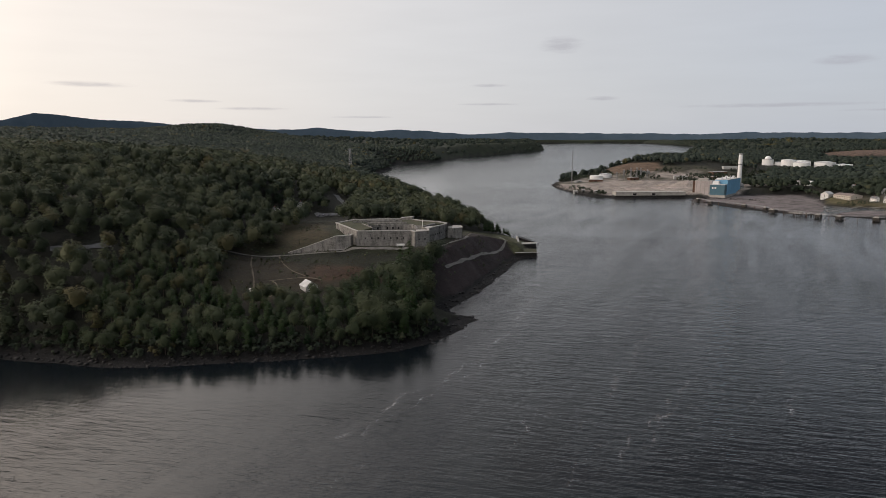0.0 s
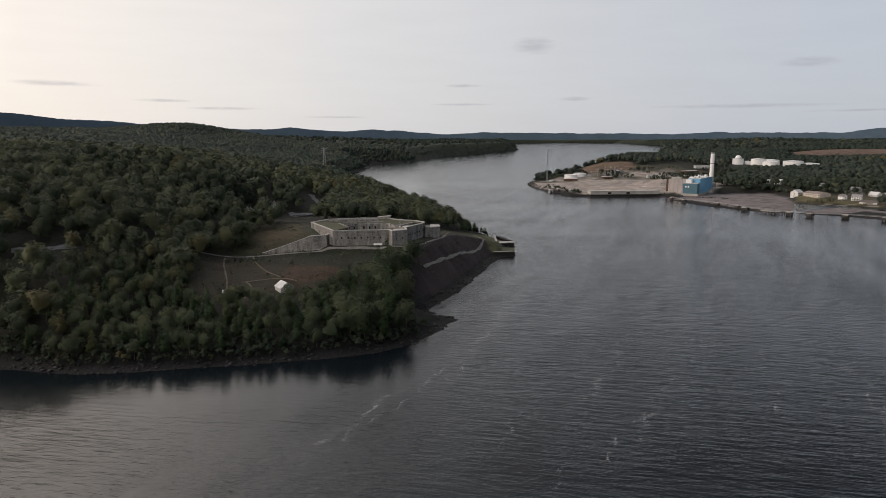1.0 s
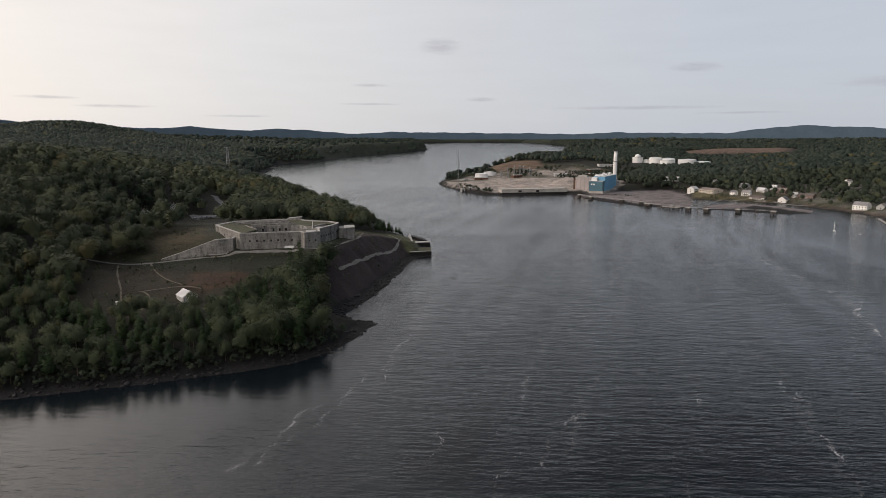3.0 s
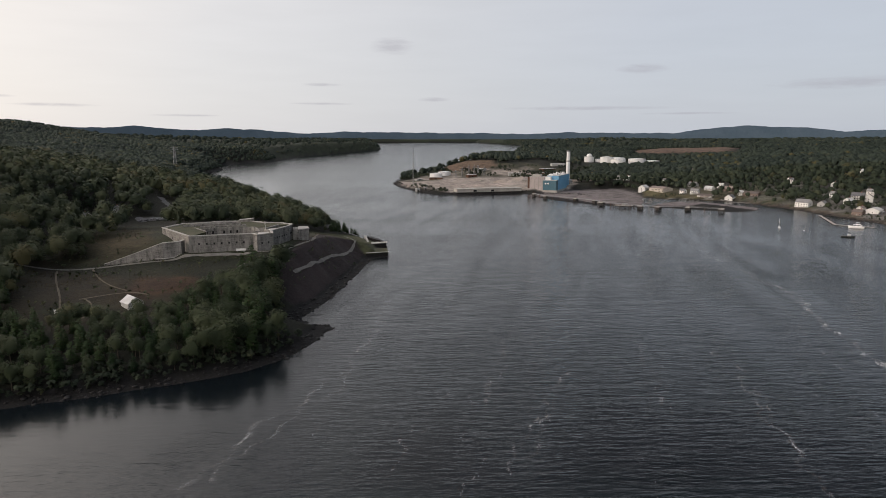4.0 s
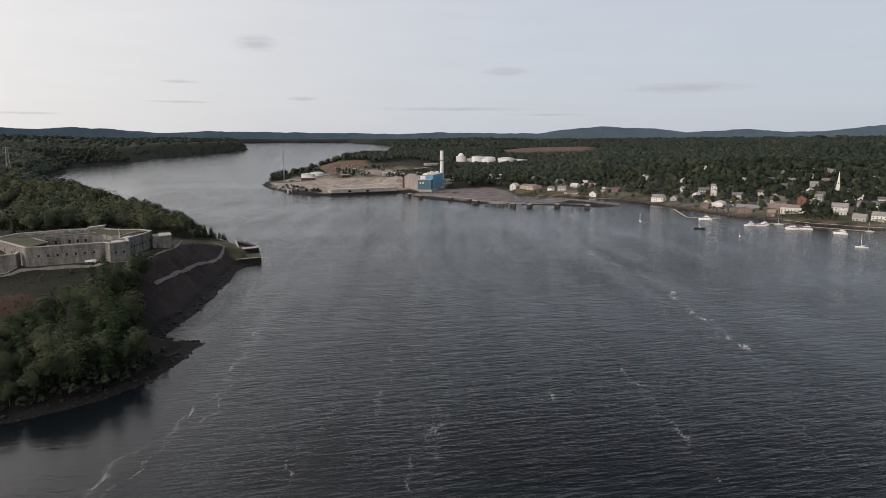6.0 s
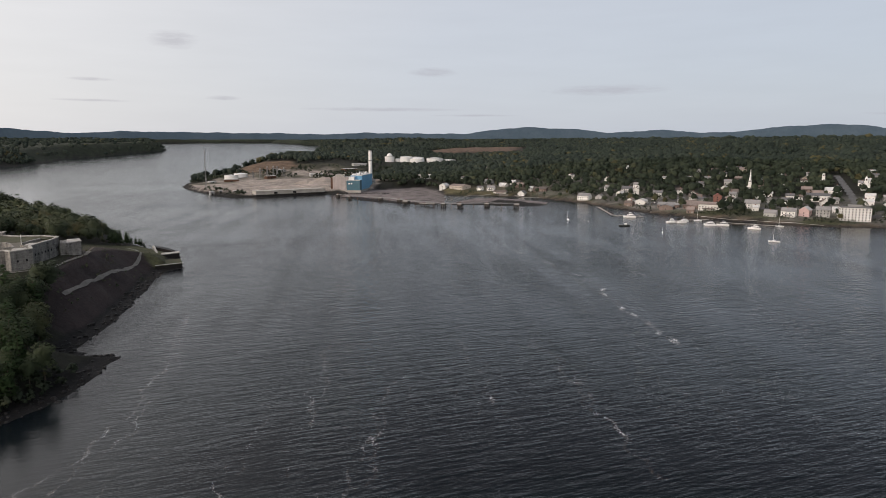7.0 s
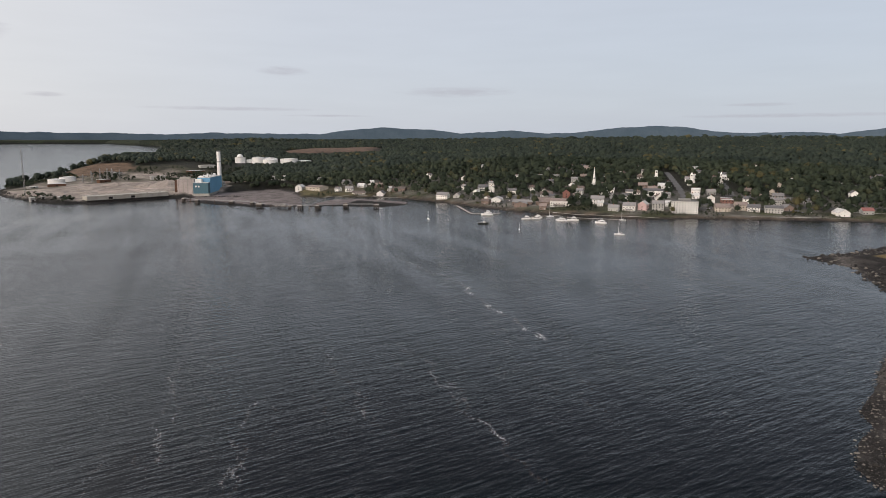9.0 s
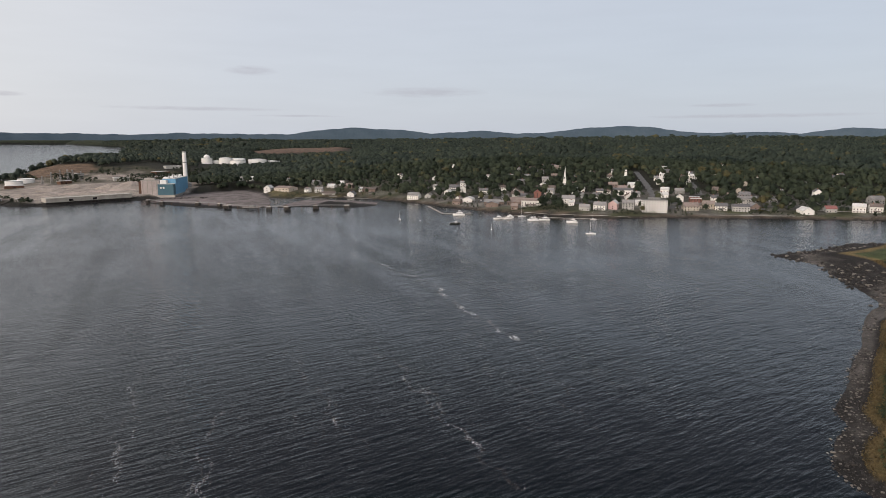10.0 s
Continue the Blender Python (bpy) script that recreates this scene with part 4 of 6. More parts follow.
def add_box(bm, x0, y0, z0, x1, y1, z1):
    v = [bm.verts.new(p) for p in ((x0, y0, z0), (x1, y0, z0), (x1, y1, z0), (x0, y1, z0), (x0, y0, z1), (x1, y0, z1), (x1, y1, z1), (x0, y1, z1))]
    for f in ((3, 2, 1, 0), (4, 5, 6, 7), (0, 1, 5, 4), (1, 2, 6, 5), (2, 3, 7, 6), (3, 0, 4, 7)):
        bm.faces.new([v[i] for i in f])
    return bm


def box(x0, y0, z0, x1, y1, z1):
    return add_box(bmesh.new(), x0, y0, z0, x1, y1, z1)


def add_prism(bm, poly, z0, z1):
    """An upright prism; z0 and z1 may be lists, a height for each corner."""
    m = len(poly)
    a = z0 if isinstance(z0, (list, tuple)) else [z0] * m
    b = z1 if isinstance(z1, (list, tuple)) else [z1] * m
    lo = [bm.verts.new((*p, h)) for p, h in zip(poly, a)]
    hi = [bm.verts.new((*p, h)) for p, h in zip(poly, b)]
    bm.faces.new(hi)
    bm.faces.new(lo[::-1])
    for i in range(m):
        j = (i + 1) % m
        bm.faces.new((lo[i], lo[j], hi[j], hi[i]))
    return bm


def add_tube(bm, a, b, r0, r1=None, sides=6):
    """A tapered round bar from a to b."""
    a, b = Vector(a), Vector(b)
    r1 = r0 if r1 is None else r1
    q = (b - a).to_track_quat("Z", "Y").to_matrix()
    ends = []
    for c, r in ((a, r0), (b, r1)):
        ends.append([bm.verts.new(c + q @ Vector((r * math.cos(6.2832 * i / sides), r * math.sin(6.2832 * i / sides), 0))) for i in range(sides)])
    for i in range(sides):
        j = (i + 1) % sides
        bm.faces.new((ends[0][i], ends[0][j], ends[1][j], ends[1][i]))
    bm.faces.new(ends[0][::-1])
    bm.faces.new(ends[1])
    return bm


def tube(a, b, r0, r1=None, sides=6):
    return add_tube(bmesh.new(), a, b, r0, r1, sides)


def add_lathe(bm, rings, sides=24):
    """Rings of (radius, z) about the z axis, closed at both ends."""
    loops = [[bm.verts.new((r * math.cos(6.2832 * i / sides), r * math.sin(6.2832 * i / sides), z)) for i in range(sides)] for r, z in rings]
    for lo, hi in zip(loops, loops[1:]):
        for i in range(sides):
            j = (i + 1) % sides
            bm.faces.new((lo[i], lo[j], hi[j], hi[i]))
    bm.faces.new(loops[0][::-1])
    bm.faces.new(loops[-1])
    return bm


def offset(poly, d):
    """A closed polygon moved inwards by d (counter-clockwise corners)."""
    out = []
    m = len(poly)
    for i in range(m):
        p0, p, p1 = Vector(poly[i - 1]), Vector(poly[i]), Vector(poly[(i + 1) % m])
        e0, e1 = (p - p0).normalized(), (p1 - p).normalized()
        n0, n1 = Vector((-e0.y, e0.x)), Vector((-e1.y, e1.x))
        k = (n0 + n1) / max(1 + n0.dot(n1), 0.3)
        out.append(tuple(p + k * d))
    return out


def ribbon(name, pts, width, mat, lift=0.25, label="", category="path", water=False, step=4.0):
    """A strip laid over the ground along a line of places."""
    p = [Vector(q) for q in pts]
    line = []
    for a, b in zip(p, p[1:]):
        m = max(1, int((b - a).length / step))
        line += [a.lerp(b, i / m) for i in range(m)]
    line.append(p[-1])
    for _ in range(6):
        line = [line[0]] + [(line[i - 1] + line[i] * 2 + line[i + 1]) / 4 for i in range(1, len(line) - 1)] + [line[-1]]
    v = []
    for i, q in enumerate(line):
        t = (line[min(i + 1, len(line) - 1)] - line[max(i - 1, 0)]).normalized()
        s = Vector((-t.y, t.x))
        w = width * (0.42 + 0.16 * math.sin(i * 1.7) * math.sin(i * 0.6 + 1))
        v += [q + s * w, q + s * w * 0.33, q - s * w * 0.33, q - s * w]
    xy = np.array([(a.x, a.y) for a in v])
    z = np.zeros(len(xy)) if water else ground_height(xy[:, 0], xy[:, 1])
    f = [(4 * i + k, 4 * i + k + 1, 4 * i + k + 5, 4 * i + k + 4) for i in range(len(line) - 1) for k in range(3)]
    ob = mesh_object(name, np.c_[xy, z + lift], f, mat, smooth=True)
    return tagged(ob, label, category, kind="structure" if not water else "stuff")


# ---- the fort ----
def wall_openings(parent, p, q, z, spacing, w, h, mat, frame_mat, skip=4.0, name="embrasure"):
    """Dark openings set in a wall that runs from p to q: a stone surround with the dark hole in it."""
    p, q = Vector(p), Vector(q)
    d = q - p
    m = max(1, int((d.length - 2 * skip) / spacing) + 1)
    yaw = math.degrees(math.atan2(d.y, d.x))
    for i in range(m):
        k = (skip + (d.length - 2 * skip) * (i + 0.5) / m) / d.length
        c = p + d * k
        m4 = pose(c.x, c.y, z, 0, 0, yaw)
        fr = part(name, box(-w * 0.8, -0.12, -h * 0.7, w * 0.8, 0.2, h * 0.8), frame_mat, parent)
        fr.matrix_local = m4
        hole = part("opening", box(-w / 2, -0.2, -h / 2, w / 2, 0.15, h / 2), mat, fr)


def build_fort():
    """Walls one mesh a face with coping; casemate ranges with sod roofs round a sunken parade."""
    fort = thing("fort", 0, 0, 0, label="pale granite bastioned fort with sod roofs on a grassy terrace", category="fort")
    base, top = 22.0, 36.3
    m = len(FORT)
    thick, lip, back = offset(FORT, 1.4), offset(FORT, -0.35), offset(FORT, 1.1)
    court = offset(PARADE, 0.9)
    for i in range(m):
        j = (i + 1) % m
        a, b = FORT[i], FORT[j]
        wall = part("wall", add_prism(bmesh.new(), [a, b, thick[j], thick[i]], base, top), MAT["granite"], fort, "weathered grey granite wall with dark run-off streaks")
        part("coping", add_prism(bmesh.new(), [lip[i], lip[j], back[j], back[i]], top + .004, top + 0.5), MAT["coping"], wall, "pale stone coping")
        roof = "gun_deck" if i < 6 else "sod"
        edge = top - 0.1 if roof == "sod" else top - 0.9
        inner = top - 1.6 if i < 1 else top - 0.4
        if i == 12:
            edge, inner = top + 0.1, top + 0.9
        part("terreplein", add_prism(bmesh.new(), [back[i], back[j], PARADE[j], PARADE[i]], 27.0, [edge, edge, inner, inner]), MAT[roof], fort, "grass-grown gun platform" if roof == "sod" else "bare trodden gun platform")
        face = part("casemate_wall", add_prism(bmesh.new(), [PARADE[i], PARADE[j], court[j], court[i]], 26.0, inner + 0.35), MAT["granite"], fort, "granite casemate wall facing the parade")
        if (Vector(PARADE[i]) - Vector(PARADE[j])).length > 9:
            wall_openings(face, court[j], court[i], 33.3, 4.6, 1.2, 1.9, MAT["dark_opening"], MAT["granite"], 1.5, "casemate")
        rows = {0: (31.4, 4.9, 3.5), 2: (31.0, 9.0, 1.0), 3: (31.0, 6.0, 2.0), 4: (31.0, 3.9, 2.2), 5: (31.0, 5.0, 1.5), 12: (32.0, 12.0, 4.0)}.get(i)
        if rows:
            wall_openings(wall, a, b, rows[0], rows[1], 0.95, 1.15, MAT["dark_opening"], MAT["granite"], rows[2])
    part("parade", add_prism(bmesh.new(), offset(PARADE, 0.6), 24.0, 27.3), MAT["sod"], fort, "worn grass parade ground")
    part("sally_port", add_prism(bmesh.new(), [(-10.2, 459.6), (-9.2, 461.4), (-9.6, 461.7), (-10.6, 459.9)], 25.6, 28.8), MAT["dark_opening"], fort, "dark arched doorway")
    # breast walls and traverse stones on the rear ramparts
    for (ax, ay), (bx, by), h in (((-70, 494), (-32, 499), 1.1), ((-66, 501), (-34, 507), 0.9), ((-58, 486), (-28, 489.5), 0.7), ((-15, 468), (-6, 484), 0.7)):
        d = Vector((bx - ax, by - ay)).normalized()
        n = Vector((-d.y, d.x)) * 0.7
        part("breast_wall", add_prism(bmesh.new(), [(ax - n.x, ay - n.y), (bx - n.x, by - n.y), (bx + n.x, by + n.y), (ax + n.x, ay + n.y)], top - 1, top + h), MAT["granite"], fort, "low weathered stone breast wall")
    part("stair_ramp", add_prism(bmesh.new(), [(-14, 462), (-10.8, 460.5), (-7.5, 467), (-11, 469)], top - 1.5, [top + .1, top + .2, top + .4, top + .3]), MAT["coping"], fort, "pale stone gun pavement")
    part("gun_pavement", add_prism(bmesh.new(), [(-19, 444), (-11.5, 448), (-12.5, 456), (-19, 455)], top - 1.2, top - 0.2), MAT["coping"], fort, "pale paved floor of the corner bastion")
    # wing wall that falls to the landward side
    w = [(-64.8, 449.5), (-66, 443.2), (-75.2, 441.6), (-86, 443.6), (-98, 446), (-110, 448.4)]
    h = [33.5, 33.4, 33.1, 28.9, 24.4, 20.3]
    for i in range(5):
        (ax, ay), (bx, by) = w[i], w[i + 1]
        k = (1.4, 0.0) if i == 0 else (0.0, 1.6)
        wing = part("wing_wall", add_prism(bmesh.new(), [(bx, by), (ax, ay), (ax + k[0], ay + k[1]), (bx + k[0], by + k[1])], 16.0, [h[i + 1], h[i], h[i], h[i + 1]]), MAT["granite"], fort, "sloping granite retaining wall")
        part("coping", add_prism(bmesh.new(), [(bx, by - .25), (ax, ay - .25), (ax + k[0], ay + k[1] + .2), (bx + k[0], by + k[1] + .2)], [h[i + 1] + .004, h[i] + .004, h[i] + .004, h[i + 1] + .004],
                                 [h[i + 1] + .35, h[i] + .35, h[i] + .35, h[i + 1] + .35]), MAT["coping"], wing)
    # low outwork beyond the river face
    low = [(3.6, 483), (7.4, 482.5), (8.6, 493), (4, 495)]
    part("curtain", add_prism(bmesh.new(), low, 21, 33.4), MAT["granite"], fort, "low granite curtain wall")
    box_ = [(7.4, 482), (14.8, 486), (14.2, 497), (8, 497)]
    ow = part("outwork", add_prism(bmesh.new(), box_, 21, 33.0), MAT["granite"], fort, "low granite outwork")
    part("coping", add_prism(bmesh.new(), offset(box_, -0.3), 33.004, 33.5), MAT["coping"], ow, "pale stone coping")
    # sally-port house on the rear rampart
    hut = thing("guard_house", -28.5, 514, top - 0.6, -12, "low stone guard house with a pale slab roof", "building")
    part("body", add_prism(bmesh.new(), [(-4.6, -2.2), (4.6, -2.2), (4.6, 2.2), (-4.6, 2.2)], 0, [1.6, 2.6, 2.6, 1.6]), MAT["granite"], hut)
    part("roof", add_prism(bmesh.new(), [(-5.2, -2.6), (5.2, -2.6), (5.2, 2.6), (-5.2, 2.6)], [1.55, 2.66, 2.66, 1.55], [1.9, 3.0, 3.0, 1.9]), MAT["coping"], hut, "pale stone slab roof")
    pole = thing("flagpole", -14.6, 459.5, top - 0.4, 0, "thin white flagpole on the fort's corner bastion", "flagpole")
    part("pole", tube((0, 0, 0), (0, 0, 6.6), 0.17, 0.10, 8), MAT["white_paint"], pole)
    part("finial", add_lathe(bmesh.new(), [(0.02, 6.6), (0.16, 6.7), (0.16, 6.85), (0.02, 6.95)], 8), MAT["coping"], pole)
    part("footing", box(-.7, -.7, 0, .7, .7, 1.1), MAT["clap_tan"], pole, "square stone footing")


def build_bench():
    b = thing("stone_bench", -29.6, 441.5, ground_at(-29.6, 441.5) - 0.05, -2, "pale stone bench on the terrace below the fort wall", "bench")
    part("seat", box(-2.8, -0.9, 0.9, 2.8, 0.9, 1.25), MAT["white_paint"], b, "pale flat slab")
    for sx in (-2.0, 2.0):
        part("support", box(sx - 0.4, -0.6, 0, sx + 0.4, 0.6, 0.9), MAT["granite"], b)
    part("backrest", box(-2.8, 0.7, 1.25, 2.8, 0.95, 2.0), MAT["white_paint"], b)


build_fort()
build_bench()
ribbon("terrace_road", [(-170, 424), (-155, 429), (-140, 436), (-126, 443.5), (-110, 445.5), (-90, 441.5), (-75, 438), (-58, 437), (-42, 438.6), (-21, 436.5), (-9, 437.5), (-2, 446), (3.5, 458), (9, 469), (15, 481), (20, 494), (19, 500)], 2.7, MAT["gravel"], 0.3, "pale gravel road round the fort terrace")
ribbon("terrace_kerb", [(-82, 443), (-78, 438.6), (-70, 439), (-64, 440.5)], 0.9, MAT["coping"], 0.9, "low pale stone kerb edging the fort terrace", "kerb")
ribbon("terrace_kerb", [(-7, 450), (-1, 455), (2, 462), (-2, 462)], 0.9, MAT["gravel"], 0.3, "pale gravel spur to the sally port", "path")
ribbon("shore_path", [(2, 422), (11, 440), (32, 488.5), (47, 525.5), (55, 551), (58, 566)], 2.1, MAT["gravel"], 0.35, "pale gravel path sloping down to the wharf")
ribbon("lawn_wall", [(54, 561), (56, 574), (58, 588), (55, 598), (51, 602)], 1.0, MAT["coping"], 0.9, "low pale winding stone wall on the lawn", "wall")
ribbon("lawn_path", [(19, 500), (26, 560), (36, 590), (46, 596)], 1.6, MAT["trodden"], 0.3, "worn path over the shore lawn")
ribbon("foot_path", [(-115, 443), (-108, 424), (-100, 406), (-93, 392), (-84, 383)], 1.1, MAT["trodden"], 0.3, "thin trodden foot path through the meadow")
ribbon("foot_path", [(-132, 436), (-128, 419), (-119, 392), (-112, 372), (-107, 352)], 1.1, MAT["trodden"], 0.3, "thin trodden foot path through the meadow")
ribbon("foot_path", [(-190, 400), (-178, 396), (-160, 392), (-148, 386)], 1.1, MAT["trodden"], 0.4, "pale foot path at the meadow's wooded edge")
ribbon("battery_edge", [(-103, 369), (-96, 374), (-84, 380), (-77, 379), (-71, 372)], 1.2, MAT["trodden"], 1.0, "bare earth crest of an old earthwork battery")
ribbon("battery_edge", [(-101, 370), (-94, 364), (-93, 354), (-95, 343)], 1.0, MAT["trodden"], 1.0, "bare earth crest of an old earthwork battery")
ribbon("battery_edge", [(-34, 400), (-27, 424), (-17, 428), (-8, 424)], 0.9, MAT["gravel"], 1.0, "stone edge of an old shore battery")
ribbon("upper_road", [(-219, 352), (-205, 360), (-196, 372)], 6, MAT["asphalt"], 0.4, "grey paved road among the trees", "road")
ribbon("upper_road", [(-124, 745), (-116, 720), (-106, 695), (-100, 672)], 7, MAT["asphalt"], 0.4, "grey paved road leading to the fort", "road")
ribbon("car_park", [(-128, 640), (-106, 650), (-84, 655)], 16, MAT["asphalt"], 0.5, "paved car park behind the fort", "car park")


def build_shed():
    s = thing("shed", -77, 359.5, ground_at(-77, 359.5) - 0.4, -56, "pale grey gabled shed with a light metal roof in the meadow", "shed")
    a, b, h, r = 4.3, 3.7, 3.0, 5.6
    bm = bmesh.new()
    lo = [bm.verts.new(p) for p in ((-a, -b, 0), (a, -b, 0), (a, b, 0), (-a, b, 0))]
    hi = [bm.verts.new(p) for p in ((-a, -b, h), (a, -b, h), (a, b, h), (-a, b, h))]
    t = [bm.verts.new(p) for p in ((-a, 0, r), (a, 0, r))]
    for f in ((lo[0], lo[1], hi[1], hi[0]), (lo[2], lo[3], hi[3], hi[2]), (lo[1], lo[2], hi[2], t[1], hi[1]), (lo[3], lo[0], hi[0], t[0], hi[3]), (hi[0], hi[1], t[1], t[0]), (hi[2], hi[3], t[0], t[1]), lo[::-1]):
        bm.faces.new(f)
    part("body", bm, MAT["clap_grey"], s)
    for sg in (-1, 1):
        e = h - (r - h) * 0.4 / b
        part("roof_panel", add_prism(bmesh.new(), [(-a - .3, 0), (a + .3, 0), (a + .3, sg * (b + .4)), (-a - .3, sg * (b + .4))], [r + .03, r + .03, e + .03, e + .03], [r + .2, r + .2, e + .2, e + .2]), MAT["roof_light"], s, "pale metal roof")
    part("door", box(a - .02, -0.9, 0.3, a + .06, 0.9, 2.5), MAT["clap_grey"], s)
    part("vent", box(a - .02, -0.35, 3.6, a + .05, 0.35, 4.3), MAT["dark_opening"], s)


def build_trailer():
    x, y = -107, 351
    t = thing("utility_trailer", x, y, ground_at(x, y), 24, "small white utility trailer parked on the meadow path", "trailer")
    part("body", box(-1.7, -0.9, 0.55, 1.7, 0.9, 1.9), MAT["clap_white"], t)
    part("roof", box(-1.8, -1.0, 1.904, 1.8, 1.0, 2.05), MAT["roof_light"], t)
    part("drawbar", tube((1.7, 0, 0.6), (3.1, 0, 0.45), 0.08, 0.08, 6), MAT["steel"], t)
    for sg in (-1, 1):
        part("wheel", tube((-.2, sg * .9, .35), (-.2, sg * 1.1, .35), .35, .35, 10), MAT["rubber"], t)


def build_wharf():
    """Granite wharf: a broad front arm, a dark slip, a narrow middle arm, a second slip behind."""
    w = thing("wharf", 0, 0, 0, label="old granite wharf with two dark slips and a broad stone arm", category="wharf")
    front = [(62, 540), (80.6, 541.5), (82.6, 561), (66, 563.5)]
    part("front_arm", add_prism(bmesh.new(), front, -4, 3.3), MAT["wet_stone"], w, "weed-dark wet stone face")
    part("front_cap", add_prism(bmesh.new(), offset(front, -0.2), 3.304, 3.9), MAT["sod"], w, "worn turf and stone top")
    part("front_edge", add_prism(bmesh.new(), [(62, 539.6), (80.9, 541.1), (81.1, 542.4), (62, 541.2)], 3.904, 4.2), MAT["coping"], w, "pale stone edge")
    part("slip_bed", add_prism(bmesh.new(), [(66, 563.6), (82.7, 561.1), (86, 583), (70, 580)], -4, 0.35), MAT["wet_stone"], w, "dark muddy bed of the slip")
    mid = [(68.5, 580.3), (86.2, 583.6), (87, 590), (69.5, 588)]
    part("middle_arm", add_prism(bmesh.new(), mid, -4, 4.5), MAT["wet_stone"], w, "dark stained stone face")
    part("middle_cap", add_prism(bmesh.new(), offset(mid, -0.25), 4.504, 5.1), MAT["coping"], w, "pale stone coping")
    part("head_wall", add_prism(bmesh.new(), [(66.4, 563.6), (67.6, 563.4), (70.4, 580.2), (68.9, 580.4)], -4, 5.3), MAT["coping"], w, "pale stone head wall of the slip")
    part("rear_bed", add_prism(bmesh.new(), [(70.5, 588.2), (86.6, 590.2), (85, 607), (72.5, 626)], -4, 0.9), MAT["wet_stone"], w, "dark bed of the second slip")
    part("rear_wall", add_prism(bmesh.new(), [(69.8, 588.2), (71.2, 588.2), (74.2, 627), (72.4, 627.4)], -4, 5.6), MAT["coping"], w, "pale stone head wall of the slip")
    part("rear_arm", add_prism(bmesh.new(), [(74.4, 622), (84, 604), (87, 606), (84, 618), (76, 630)], -4, [4.9, 3.6, 3.4, 3.8, 4.8]), MAT["wet_stone"], w, "ruined dark stone rear arm")


def build_house(h):
    """A wooden house: walls with gable, two roof slopes, door, windows, chimney."""
    x, y, w, hh, style = h
    rs = random.Random(int(x * 7 + y))
    yaw = -63 + rs.uniform(-14, 14) + (90 if rs.random() < 0.3 else 0)
    d = w * 0.72 if w > 9 else w * 1.0
    wallm = {"w": "clap_white", "wl": "clap_white", "g": "clap_grey", "t": "clap_tan", "b": "clap_brown", "d": "clap_brown", "r": "brick_wall", "p": "clap_pink", "k": "brick_wall", "rr": "clap_grey"}[style]
    roofm = {"w": rs.choice(["roof_grey", "roof_grey", "roof_light", "roof_brown"]), "wl": "roof_light", "g": "roof_grey", "t": "roof_brown", "b": "roof_brown", "d": "roof_grey", "r": "roof_red", "p": "roof_light", "k": "roof_light", "rr": "roof_red"}[style]
    word = {"w": "white clapboard", "wl": "white boarded", "g": "grey clapboard", "t": "tan painted", "b": "brown shingled", "d": "dark red boarded", "r": "red brick", "p": "pink painted", "k": "dark brick", "rr": "grey"}[style]
    roofword = {"roof_grey": "grey shingle", "roof_light": "pale metal", "roof_brown": "brown shingle", "roof_red": "red"}[roofm]
    z = min(ground_at(x + i * w * 0.3, y + j * w * 0.3) for i in (-1, 1) for j in (-1, 1))
    house = thing("house", x, y, z - 0.4, yaw, "%s %s with %s roof %s" % (word, "long house" if w > 19 else "house", roofword, "on the waterfront" if z < 8 else "among town trees"), "house", "town houses")
    rise = min(d * 0.36, 4.2) if style not in ("k",) else 0.5
    if w > 19:
        rise = min(rise, 2.6)
    a, b = w / 2, d / 2
    bm = bmesh.new()
    lo = [bm.verts.new(p) for p in ((-a, -b, 0), (a, -b, 0), (a, b, 0), (-a, b, 0))]
    hi = [bm.verts.new(p) for p in ((-a, -b, hh), (a, -b, hh), (a, b, hh), (-a, b, hh))]
    top = [bm.verts.new(p) for p in ((-a, 0, hh + rise), (a, 0, hh + rise))]
    bm.faces.new((lo[0], lo[1], hi[1], hi[0]))
    bm.faces.new((lo[2], lo[3], hi[3], hi[2]))
    bm.faces.new((lo[1], lo[2], hi[2], top[1], hi[1]))
    bm.faces.new((lo[3], lo[0], hi[0], top[0], hi[3]))
    bm.faces.new((hi[0], hi[1], top[1], top[0]))
    bm.faces.new((hi[2], hi[3], top[0], top[1]))
    bm.faces.new(lo[::-1])
    part("body", bm, MAT[wallm], house)
    o, e = 0.5, 0.45
    for sg in (-1, 1):
        eave = hh - rise * o / b
        part("roof_slope", add_prism(bmesh.new(), [(-a - e, 0), (a + e, 0), (a + e, sg * (b + o)), (-a - e, sg * (b + o))],
                                     [hh + rise + .05, hh + rise + .05, eave + .05, eave + .05], [hh + rise + .25, hh + rise + .25, eave + .25, eave + .25]), MAT[roofm], house)
    floors = max(1, int(hh // 2.9))
    cols = max(2, int(w / 3.2))
    for fl in range(floors):
        for c in range(cols):
            cx = -a + w * (c + 0.5) / cols
            if fl == 0 and c == cols // 2:
                part("door", box(cx - 0.5, -b - 0.06, 0.4, cx + 0.5, -b + 0.05, 2.5), MAT["clap_grey"], house)
                continue
            zc = 1.0 + fl * 2.9
            part("window", box(cx - 0.55, -b - 0.05, zc, cx + 0.55, -b + 0.05, zc + 1.5), MAT["glass"], house)
        for sg in (-1, 1):
            zc = 1.0 + fl * 2.9
            part("window", box(sg * a - 0.05, -0.55, zc, sg * a + 0.05, 0.55, zc + 1.5), MAT["glass"], house)
    if style in ("w", "g", "b") and w < 18:
        cx = rs.uniform(-0.25, 0.25) * w
